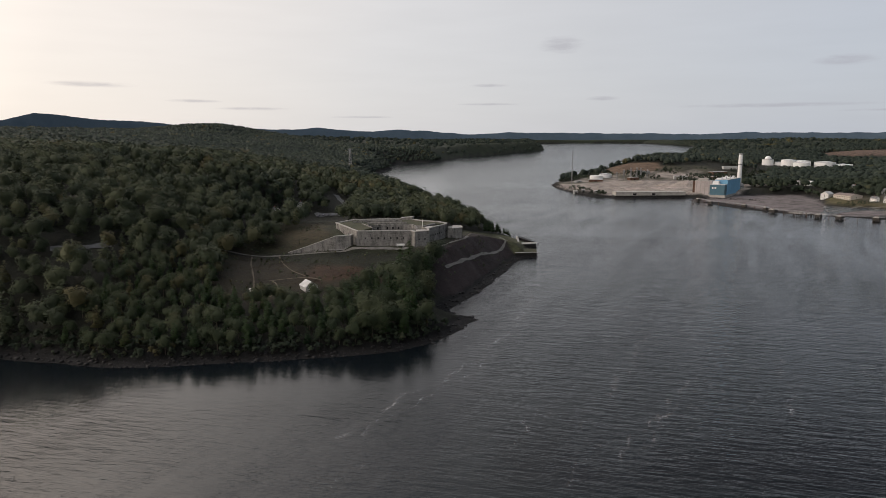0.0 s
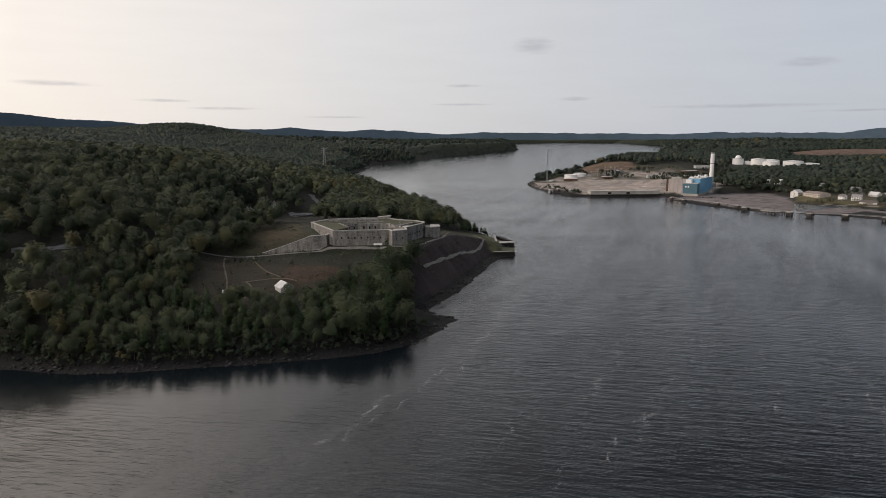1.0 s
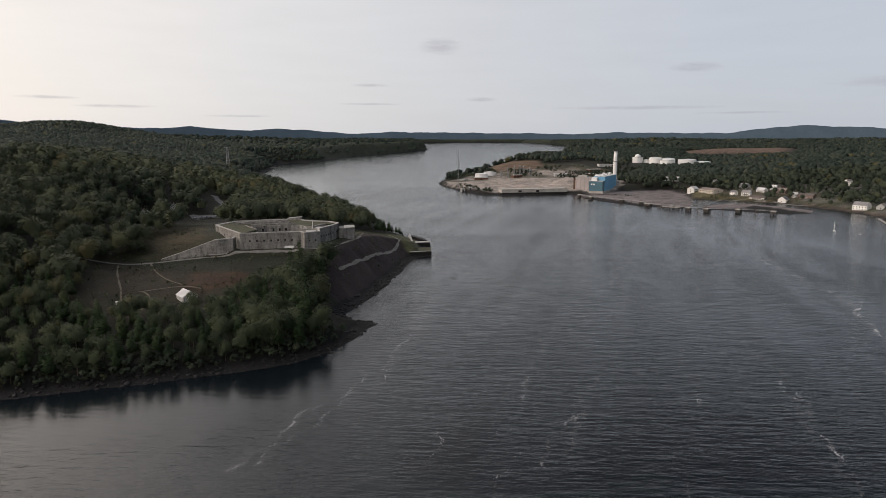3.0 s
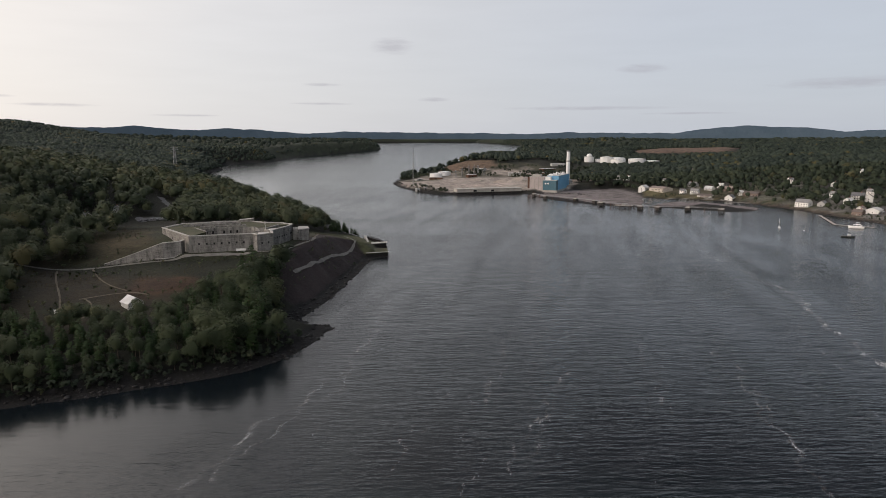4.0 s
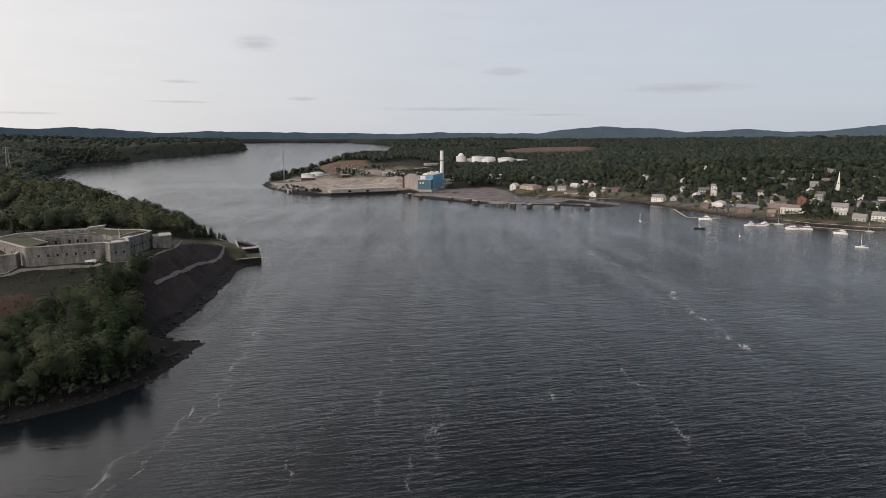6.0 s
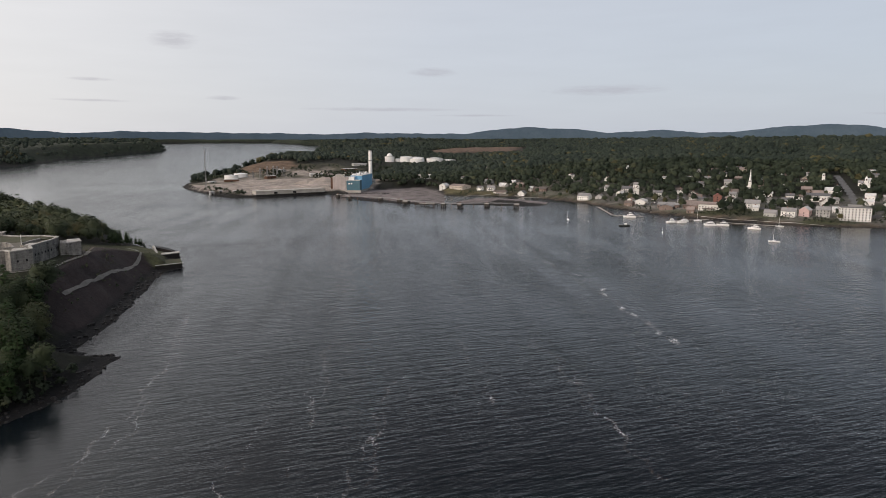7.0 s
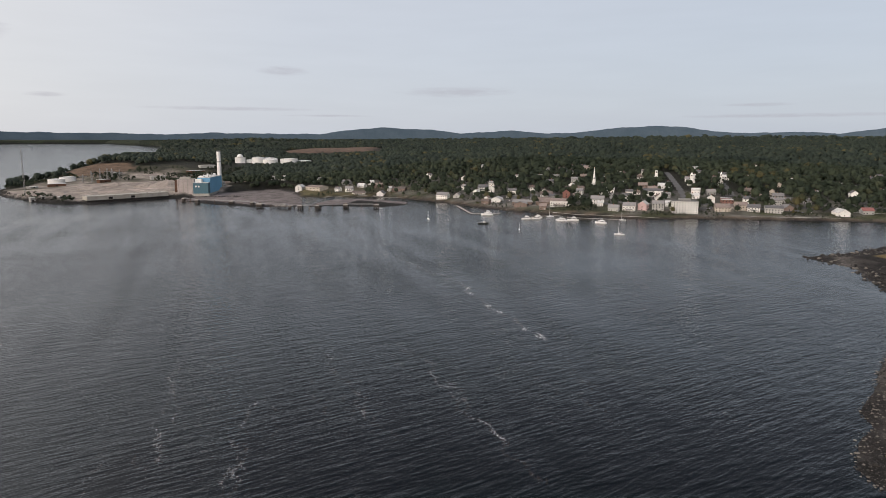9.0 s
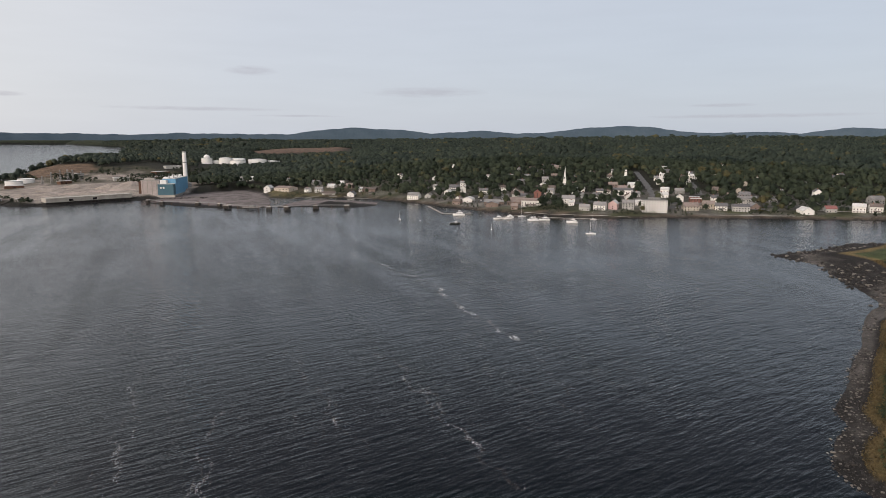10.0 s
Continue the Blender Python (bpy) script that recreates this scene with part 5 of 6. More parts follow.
        part("chimney", box(cx - 0.45, -0.4, hh + rise * 0.4, cx + 0.45, 0.4, hh + rise + 1.3), MAT["brick_wall"], house)
    if w > 11 and style in ("w", "wl") and rs.random() < 0.6:      # porch or ell
        bm = add_prism(bmesh.new(), [(-a * 0.6, -b - 2.6), (a * 0.6, -b - 2.6), (a * 0.6, -b - 0.02), (-a * 0.6, -b - 0.02)], 2.6, [2.8, 2.8, 3.5, 3.5])
        part("porch_roof", bm, MAT[roofm], house)
        for k in (-0.55, 0.0, 0.55):
            part("porch_post", box(a * k - 0.1, -b - 2.5, 0, a * k + 0.1, -b - 2.3, 2.6), MAT["clap_white"], house)


def build_church(x, y, yaw, w, d, h, tower, spire, label):
    c = thing("church", x, y, ground_at(x, y) - 0.5, yaw, label, "church", "town churches")
    a, b, rise = w / 2, d / 2, w * 0.42
    bm = bmesh.new()
    lo = [bm.verts.new(p) for p in ((-a, -b, 0), (a, -b, 0), (a, b, 0), (-a, b, 0))]
    hi = [bm.verts.new(p) for p in ((-a, -b, h), (a, -b, h), (a, b, h), (-a, b, h))]
    t = [bm.verts.new(p) for p in ((0, -b, h + rise), (0, b, h + rise))]
    for f in ((lo[0], lo[1], hi[1], t[0], hi[0]), (lo[2], lo[3], hi[3], t[1], hi[2]), (lo[1], lo[2], hi[2], hi[1]), (lo[3], lo[0], hi[0], hi[3]), (hi[1], hi[2], t[1], t[0]), (hi[3], hi[0], t[0], t[1]), lo[::-1]):
        bm.faces.new(f)
    part("nave", bm, MAT["white_paint"], c)
    for sg in (-1, 1):
        part("roof_slope", add_prism(bmesh.new(), [(0, -b - .4), (0, b + .4), (sg * (a + .5), b + .4), (sg * (a + .5), -b - .4)], [h + rise + .05, h + rise + .05, h - .3, h - .3], [h + rise + .3, h + rise + .3, h - .05, h - .05]), MAT["roof_grey"], c)
        for k in range(4):
            part("window", box(sg * a - .06, -b + d * (k + .5) / 4 - .6, 2, sg * a + .06, -b + d * (k + .5) / 4 + .6, 5), MAT["glass"], c)
    s = w * 0.23
    tw = part("tower", box(-s, -b - s, 0, s, -b + s, tower), MAT["white_paint"], c)
    part("belfry", box(-s * .8, -b - s * .8, tower, s * .8, -b + s * .8, tower + 3.2), MAT["white_paint"], tw)
    for sg in (-1, 1):
        part("louvre", box(-s * .4, -b + sg * s * .8 - .06, tower + .6, s * .4, -b + sg * s * .8 + .06, tower + 2.6), MAT["dark_opening"], tw)
    bm = bmesh.new()
    r = [(s * .9, tower + 3.2), (s * .75, tower + 3.6), (0.12, tower + 3.6 + spire)] if spire else [(s * .9, tower + 3.2), (s * .95, tower + 3.8), (s * .2, tower + 4.2)]
    sp = part("spire", add_lathe(bm, r, 8), MAT["white_paint"], tw)
    sp.location = (0, -b, 0)


def build_block():
    """The five-storey white waterfront block."""
    g = ground_at(770, 405)
    blk = thing("warehouse_block", 776, 410, g - 1, -54, "large white five-storey block with rows of windows on the waterfront", "building")
    part("body", box(-15, -9, 0, 15, 9, 16.0), MAT["white_paint"], blk)
    part("roof", box(-15.3, -9.3, 16.004, 15.3, 9.3, 16.5), MAT["roof_grey"], blk, "flat grey roof")
    part("roof_house", box(-6, 0, 16.5, 8, 7, 18.6), MAT["roof_grey"], blk)
    for fl in range(5):
        for c in range(9):
            x = -15 + 30 * (c + 0.5) / 9
            wn = part("window", box(x - 0.65, -9.06, 1.7 + fl * 2.95, x + 0.65, -8.95, 3.3 + fl * 2.95), MAT["glass"], blk)
        for c in range(5):
            y = -9 + 18 * (c + 0.5) / 5
            part("window", box(-15.06, y - 0.65, 1.7 + fl * 2.95, -14.95, y + 0.65, 3.3 + fl * 2.95), MAT["glass"], blk)


def build_mill():
    ux, uy = 0.63, 0.78
    yaw = math.degrees(math.atan2(uy, ux)) - 90       # local y runs along the long side
    g = 4.2
    m = thing("boiler_house", 483, 1099, g, yaw, "tall bright blue steel-clad boiler house with white roof plant", "factory building")
    part("main_block", box(-21, 14, 0, 0.0, 96, 25.5), MAT["blue_siding"], m, "bright blue ribbed cladding")
    part("front_block", box(-25, 0, 0, -0.6, 13.9, 17.5), MAT["navy_siding"], m, "grey-teal clad lower block")
    part("roof", box(-25.4, -0.4, 17.504, -0.2, 13.8, 18.3), MAT["roof_light"], m, "pale roof edge")
    part("main_roof", box(-21.3, 14.1, 25.504, 0.3, 96.3, 26.1), MAT["roof_light"], m)
    for i in range(26):
        part("rib", box(0.02, 15.5 + i * 3.1, 0.5, 0.28, 16.0 + i * 3.1, 25.3), MAT["blue_siding"], m)
    for x in (-21.5, -17.0):
        part("window", box(x, -0.12, 10.5, x + 2.6, -0.02, 13.2), MAT["white_paint"], m, "pale square window")
    for i, (x0, y0, x1, y1, h) in enumerate(((-19, 15, -11, 26, 28.5), (-22, 4, -12, 13, 24.0), (-16, 34, -9, 42, 29.0), (-15, 52, -11, 56, 30.5), (-14, 66, -8, 74, 28.0), (-12, 84, -8, 90, 29.5))):
        part("roof_plant", box(x0, y0, 18.3 if y0 < 14 else 26.1, x1, y1, h), MAT["tank_white"], m, "white roof-top plant housing")
    for i in range(9):
        part("vent_stack", tube((-18 + (i * 5) % 15, 20 + i * 8, 26.1), (-18 + (i * 5) % 15, 20 + i * 8, 29 + (i * 7) % 4), 0.5, 0.5, 8), MAT["steel"], m)
    part("plinth", box(-27, -2.2, -4, 1.5, 98, 0.0), MAT["concrete"], m)
    MAT["pink_concrete"] = surface("pink_concrete", (0.36, 0.31, 0.295), (0.52, 0.46, 0.44), 0.08)
    c = thing("pulp_building", 446, 1136, g, math.degrees(math.atan2(-15, 24)), "pale windowless concrete mill building", "factory building")
    part("body", box(0, 0, -3, 27, 24, 23), MAT["pink_concrete"], c)
    part("penthouse", box(4, 5, 23, 20, 18, 27), MAT["concrete"], c)
    part("parapet", box(-.3, -.3, 23.004, 27.3, 24.3, 23.8), MAT["coping"], c)
    part("pipe_tower", box(-4, 2, -3, -0.3, 8, 22), MAT["rust"], c)
    for i in range(4):
        part("pilaster", box(2 + i * 7, -0.4, -3, 3 + i * 7, -0.02, 23), MAT["coping"], c)
    s = thing("smokestack", 556, 1207, 5.0, 0, "tall slender white smokestack with dark bands", "chimney")
    part("shaft", add_lathe(bmesh.new(), [(4.3, -2), (3.9, 20), (3.5, 66)], 20), MAT["tank_white"], s)
    part("band", add_lathe(bmesh.new(), [(3.9, 47), (3.95, 47.2), (3.9, 49)], 20), MAT["steel"], s, "grey walkway band")
    part("rim", add_lathe(bmesh.new(), [(3.5, 66.0), (3.75, 66.2), (3.75, 68), (3.2, 68.2)], 20), MAT["steel"], s, "dark metal rim")
    # long low dock shed on dark piles
    w = thing("dock_shed", 297, 1100, 0, math.degrees(math.atan2(6, 126)), "long low pale concrete dock house on dark piles", "dock")
    part("body", box(0, 0, 4.0, 122, 20, 9.6), MAT["concrete"], w, "pale concrete wall")
    part("roof", box(-.5, -.5, 9.604, 122.5, 20.5, 10.2), MAT["concrete"], w)
    part("quay_face", box(-1, -0.8, -4, 126, 19, 3.9), MAT["wet_stone"], w, "tarry dark quay face")
    for i in range(24):
        part("post", tube((3 + i * 5.2, -1.3, -4), (3 + i * 5.2, -1.3, 4.2), 0.35, 0.35, 6), MAT["old_wood"], w)
    for i in (30, 63):
        part("opening", box(i, -0.1, 4.5, i + 6, 0.3, 7.8), MAT["dark_opening"], w)
    # rubble and soil heaps in the cleared yard
    rs = random.Random(4)
    for i, (x, y, r, h) in enumerate(((470, 1240, 34, 13), (440, 1255, 22, 8), (380, 1195, 22, 5), (330, 1210, 16, 4.5), (410, 1330, 22, 6), (500, 1290, 20, 9), (360, 1290, 26, 5), (290, 1200, 10, 4))):
        bm = bmesh.new()
        rings = 6
        loops = []
        for k in range(rings):
            q = k / (rings - 1)
            loops.append([bm.verts.new((r * (1.02 - q) * math.cos(a) * (1 + 0.16 * rs.uniform(-1, 1)), 0.7 * r * (1.02 - q) * math.sin(a) * (1 + 0.16 * rs.uniform(-1, 1)), h * q ** 0.8 + rs.uniform(-.3, .3) - 0.4)) for a in [6.2832 * j / 18 for j in range(18)]])
        for lo, hi in zip(loops, loops[1:]):
            for j in range(18):
                bm.faces.new((lo[j], lo[(j + 1) % 18], hi[(j + 1) % 18], hi[j]))
        bm.faces.new(loops[-1])
        ob = part("spoil_mound", bm, MAT["rubble"])
        ob.location = (x, y, ground_at(x, y))
        tagged(ob, "wide mound of pale broken spoil in the cleared mill yard", "mound", "spoil mounds")
    for x, y, w_, d_, h_ in ((245, 1185, 7, 5, 6), (258, 1178, 5, 4, 4), (276, 1150, 9, 5, 4), (340, 1430, 30, 14, 5), (420, 1420, 24, 10, 6), (520, 1410, 28, 14, 7), (560, 1330, 22, 12, 6), (600, 1420, 30, 14, 6), (640, 1500, 40, 14, 6), (480, 1540, 26, 12, 6), (560, 1240, 20, 12, 7), (590, 1215, 14, 10, 6), (700, 1570, 36, 16, 6), (300, 1430, 16, 9, 3)):
        b = thing("mill_outbuilding", x, y, ground_at(x, y) - .3, rs.uniform(-20, 40), "low pale flat-roofed mill outbuilding", "building", "mill outbuildings")
        part("body", box(-w_ / 2, -d_ / 2, 0, w_ / 2, d_ / 2, h_), MAT[rs.choice(["concrete", "clap_grey", "tank_white", "rust"])], b)
        part("roof", box(-w_ / 2 - .4, -d_ / 2 - .4, h_ + .004, w_ / 2 + .4, d_ / 2 + .4, h_ + .5), MAT["roof_light"], b)
        part("door", box(-1.5, -d_ / 2 - .06, 0, 1.5, -d_ / 2 + .05, 3), MAT["dark_opening"], b)


def build_tank(x, y, r, h, top, label, mat="tank_white"):
    t = thing("storage_tank", x, y, ground_at(x, y) - 0.5, 0, label, "tank", "storage tanks")
    part("shell", add_lathe(bmesh.new(), [(r, 0), (r, h)], 32), MAT[mat], t)
    part("rim", add_lathe(bmesh.new(), [(r + .02, h - .6), (r + .25, h - .5), (r + .25, h - .1), (r + .02, h)], 32), MAT["steel"], t)
    if top == "dome":
        part("roof", add_lathe(bmesh.new(), [(r * .6 * math.cos(a), h + .01 + r * .6 * math.sin(a)) for a in (0, .3, .6, .9, 1.2, 1.5)], 24), MAT[mat], t, "white dome")
    else:
        part("roof", add_lathe(bmesh.new(), [(r, h + .004), (r * .5, h + r * .05), (.3, h + r * .09)], 32), MAT[mat], t)
    part("stair", tube((r + .3, 0, 0), (-r * .2, r + .3, h), .35, .35, 4), MAT["steel"], t)


def add_lattice(bm, base, top, h, bays, bar):
    """Four legs with cross bracing, base and top half widths."""
    prev = None
    for i in range(bays + 1):
        k = i / bays
        w = base * (1 - k) + top * k
        ring = [Vector((sx * w, sy * w, h * k)) for sx, sy in ((-1, -1), (1, -1), (1, 1), (-1, 1))]
        if prev:
            for j in range(4):
                n = (j + 1) % 4
                add_tube(bm, prev[j], ring[j], bar, bar, 4)
                add_tube(bm, prev[j], ring[n], bar * .6, bar * .6, 3)
                add_tube(bm, prev[n], ring[j], bar * .6, bar * .6, 3)
                add_tube(bm, ring[j], ring[n], bar * .6, bar * .6, 3)
        prev = ring
    return bm


def build_towers():
    x, y = -175, 1220
    z = ground_at(x, y)
    t = thing("pylon", x, y, z, 20, "tall grey steel lattice power pylon above the trees", "pylon")
    top = 82.5 - z
    part("tower_body", add_lattice(bmesh.new(), 3.4, 1.0, top, 11, 0.22), MAT["steel"], t)
    for k in (0.80, 0.89, 0.97):
        part("cross_arm", add_tube(add_tube(bmesh.new(), (-6, 0, top * k), (6, 0, top * k), .2, .2, 4), (-6, 0, top * k), (0, 0, top * k + 2), .12, .12, 4), MAT["steel"], t)
    x, y = 252, 1258
    t = thing("radio_mast", x, y, ground_at(x, y), 0, "very thin tall grey lattice mast on the point", "mast")
    part("mast", add_lattice(bmesh.new(), 1.1, 0.5, 72, 14, 0.13), MAT["steel"], t)
    part("footing", box(-2, -2, -1, 2, 2, .6), MAT["concrete"], t)
    for x, y, h in ((512, 1955, 34), (526, 1948, 36), (500, 1960, 24)):
        t = thing("utility_pole", x, y, ground_at(x, y), 0, "tall dark pole on the wooded rise", "pole", "tall poles")
        part("pole", tube((0, 0, 0), (0, 0, h), .9, .6, 6), MAT["old_wood"], t)
        part("cross_arm", box(-2.5, -.3, h - 3, 2.5, .3, h - 2.3), MAT["old_wood"], t)
    for x, y, h in ((420, 1440, 26), (432, 1436, 26), (444, 1446, 24), (408, 1452, 22), (460, 1450, 20), (395, 1462, 16)):
        t = thing("switchyard_mast", x, y, ground_at(x, y), random.uniform(0, 40), "thin rusty steel lattice frame in the switchyard", "mast", "switchyard masts")
        part("frame", add_lattice(bmesh.new(), 1.6, .8, h, 6, .2), MAT["steel"], t)
        part("beam", add_tube(bmesh.new(), (-8, 0, h * .75), (8, 0, h * .75), .35, .35, 4), MAT["steel"], t)


def build_dolphin(x, y, r, yaw):
    """A mooring dolphin: a timber-clad concrete cap on piles."""
    d = thing("mooring_dolphin", x, y, 0, yaw, "concrete-capped mooring dolphin on dark timber piles in the river", "dolphin", "mooring dolphins")
    part("cap", box(-r, -r * .8, 4.6, r, r * .8, 5.8), MAT["coping"], d, "weathered concrete cap")
    part("fender", box(-r * 1.03, -r * .86, 2.4, r * 1.03, r * .86, 4.1), MAT["old_wood"], d)
    for i in (-1, -.33, .33, 1):
        for j in (-1, 0, 1):
            part("post", tube((i * r * .95, j * r * .8, -4), (i * r * .85, j * r * .7, 4.2), .42, .38, 6), MAT["old_wood"], d)
    for i in (-.6, .6):
        part("bollard", tube((i * r, 0, 6.2), (i * r, 0, 7.2), .35, .5, 8), MAT["rust"], d)


def build_pier():
    spots = [(411, 1030, 3), (414, 989, 4), (442, 937, 4.5), (455, 900, 3.6), (451, 871, 6), (478, 811, 5), (495, 794, 5), (531, 779, 5), (560, 749, 5.2)]
    for i, (x, y, r) in enumerate(spots):
        build_dolphin(x, y, r * 0.8, 30 + i * 7 % 20)
    for (ax, ay, _), (bx, by, _) in zip(spots, spots[1:]):
        L = math.hypot(bx - ax, by - ay)
        w = thing("catwalk", ax, ay, 5.2, math.degrees(math.atan2(by - ay, bx - ax)), "narrow grey steel catwalk between mooring dolphins", "catwalk", "catwalks")
        part("deck", box(4, -.7, 0, L - 4, .7, .35), MAT["steel"], w)
        for s in (-.7, .7):
            part("railing", box(4, s - .05, 1.25, L - 4, s + .05, 1.4), MAT["steel"], w)
        for k in range(1, max(2, int(L / 14))):
            q = L * k / max(2, int(L / 14))
            part("post", tube((q, 0, -9), (q, 0, 0), .35, .35, 6), MAT["rust"], w)
    x, y = 468, 838
    p = thing("ruined_wharf", x, y, 0, -48, "decayed timber wharf of many dark piles with a broken deck", "wharf")
    rs = random.Random(9)
    for i in range(9):
        for j in range(3):
            part("post", tube((-16 + i * 4 + rs.uniform(-.6, .6), -5 + j * 5, -4), (-16 + i * 4 + rs.uniform(-.8, .8), -5 + j * 5, 3.6 + rs.uniform(-1, 1.6)), .4, .35, 6), MAT["old_wood"], p)
    part("deck", box(-11, -6, 3.2, 12, 6, 3.8), MAT["deck_wood"], p, "grey broken plank deck")
    part("cabin", box(-2, -3, 3.8, 5, 3, 6.4), MAT["clap_grey"], p)


def hull(length, beam, depth, sheer=0.35):
    """A lofted boat hull along x, bow at +x, waterline at z 0."""
    bm = bmesh.new()
    stations = [(-0.5, 0.72, 0.0), (-0.3, 0.92, 0.0), (0.0, 1.0, 0.0), (0.22, 0.82, 0.12), (0.38, 0.48, 0.3), (0.5, 0.03, 0.55)]
    loops = []
    for t, w, s in stations:
        b, z = beam / 2 * w, depth * (1 + sheer * s * 2)
        prof = [(b, z), (b * 0.96, z * 0.45), (b * 0.72, -depth * 0.15), (0.02 * b, -depth * (0.45 - 0.4 * max(t, 0)))]
        ring = [bm.verts.new((t * length, y, h)) for y, h in prof] + [bm.verts.new((t * length, -y, h)) for y, h in prof[::-1]]
        loops.append(ring)
    for lo, hi in zip(loops, loops[1:]):
        for i in range(7):
            bm.faces.new((lo[i], lo[i + 1], hi[i + 1], hi[i]))
        bm.faces.new((lo[0], hi[0], hi[7], lo[7]))
    bm.faces.new(loops[0])
    bm.faces.new(loops[-1][::-1])
    return bm


def build_boat(x, y, yaw, length, kind):
    names = {"sail": ("sailboat", "white sailboat with a bare mast moored on the river"), "yacht": ("motor_yacht", "white motor yacht with cabin and flybridge at the dock"),
             "work": ("work_boat", "dark-hulled workboat with a white wheelhouse at anchor"), "dinghy": ("dinghy", "small white dinghy riding at a mooring")}
    name, label = names[kind]
    b = thing(name, x, y, 0, yaw, label, "boat", "moored boats")
    L = length
    beam, dep = L * (0.28 if kind == "sail" else 0.33), L * (0.09 if kind == "sail" else 0.12)
    part("hull", hull(L, beam, dep), MAT["dark_hull" if kind == "work" else "gelcoat"], b)
    if kind == "sail":
        part("cabin", add_prism(bmesh.new(), [(-L * .12, -beam * .25), (L * .2, -beam * .16), (L * .2, beam * .16), (-L * .12, beam * .25)], dep * .9, dep * 1.6), MAT["gelcoat"], b)
        mast = part("mast", tube((L * .08, 0, dep), (L * .08, 0, L * 1.25), .13, .09, 6), MAT["white_paint"], b)
        part("boom", tube((L * .07, 0, dep * 2.2), (-L * .32, 0, dep * 2.2), .16, .14, 6), MAT["white_paint"], b, "boom with furled sail")
        for q in (-.48, .48):
            part("stay", tube((L * q, 0, dep * 1.1), (L * .08, 0, L * 1.22), .03, .03, 3), MAT["steel"], b)
    elif kind == "dinghy":
        part("thwart", box(-L * .1, -beam * .4, dep * .7, L * .05, beam * .4, dep * 1.04), MAT["deck_wood"], b)
        part("outboard", box(-L * .56, -.2, dep * .3, -L * .49, .2, dep * 1.8), MAT["dark_hull"], b)
    else:
        h = L * .13
        f = -0.36 if kind == "yacht" else -0.02
        part("cabin", add_prism(bmesh.new(), [(L * f, -beam * .36), (L * .22, -beam * .27), (L * .22, beam * .27), (L * f, beam * .36)], dep, dep + h), MAT["gelcoat"], b)
        part("windshield", add_prism(bmesh.new(), [(L * f + .2, -beam * .375), (L * .225, -beam * .28), (L * .225, beam * .28), (L * f + .2, beam * .375)], dep + h * .45, dep + h * .8), MAT["glass"], b, "dark cabin windows")
        if kind == "yacht":
            part("flybridge", add_prism(bmesh.new(), [(-L * .24, -beam * .3), (L * .06, -beam * .24), (L * .06, beam * .24), (-L * .24, beam * .3)], dep + h + .004, dep + h * 1.5), MAT["gelcoat"], b)
            part("hardtop", box(-L * .2, -beam * .3, dep + h * 2.1, L * .05, beam * .3, dep + h * 2.2), MAT["gelcoat"], b)
            for q in (-.19, .04):
                for s in (-.28, .28):
                    part("top_post", tube((L * q, beam * s, dep + h * 1.4), (L * q, beam * s, dep + h * 2.1), .06, .06, 4), MAT["steel"], b)
        part("mast", tube((L * .0, 0, dep + h), (L * .0, 0, dep + h * (3.4 if kind == "yacht" else 2.6)), .09, .05, 5), MAT["steel"], b)


def build_dock(pts, width, label):
    for (ax, ay), (bx, by) in zip(pts, pts[1:]):
        L = math.hypot(bx - ax, by - ay)
        d = thing("floating_dock", ax, ay, 0, math.degrees(math.atan2(by - ay, bx - ax)), label, "dock", "docks")
        part("deck", box(0, -width / 2, .35, L, width / 2, .75), MAT["deck_wood"], d)
        for k in range(int(L / 12) + 1):
            part("float", box(k * 12, -width * .42, -.4, k * 12 + 4, width * .42, .346), MAT["dark_hull"], d)
            part("post", tube((k * 12, width * .6, -4), (k * 12, width * .6, 3.4), .2, .2, 6), MAT["old_wood"], d)


def build_car(x, y, yaw):
    c = thing("car", x, y, ground_at(x, y) + 0.5, yaw, "parked car on the paved lot", "car", "parked cars")
    bm = bmesh.new()
    prof = [(-2.1, .35), (-2.15, .9), (-1.6, 1.0), (-1.0, 1.45), (.5, 1.45), (1.1, 1.0), (2.0, .85), (2.15, .4)]
    L, R_ = [bm.verts.new((x_, -.85, z_)) for x_, z_ in prof], [bm.verts.new((x_, .85, z_)) for x_, z_ in prof]
    bm.faces.new(L)
    bm.faces.new(R_[::-1])
    for i in range(8):
        j = (i + 1) % 8
        bm.faces.new((L[i], R_[i], R_[j], L[j]))
    part("body", bm, MAT["car_paint"], c)
    for s in (-1, 1):
        part("side_window", box(-1.1, s * .85 - .02, 1.02, .7, s * .85 + .02, 1.36), MAT["glass"], c)
        for q in (-1.35, 1.35):
            part("wheel", tube((q, s * .75, .33), (q, s * .95, .33), .33, .33, 10), MAT["rubber"], c)


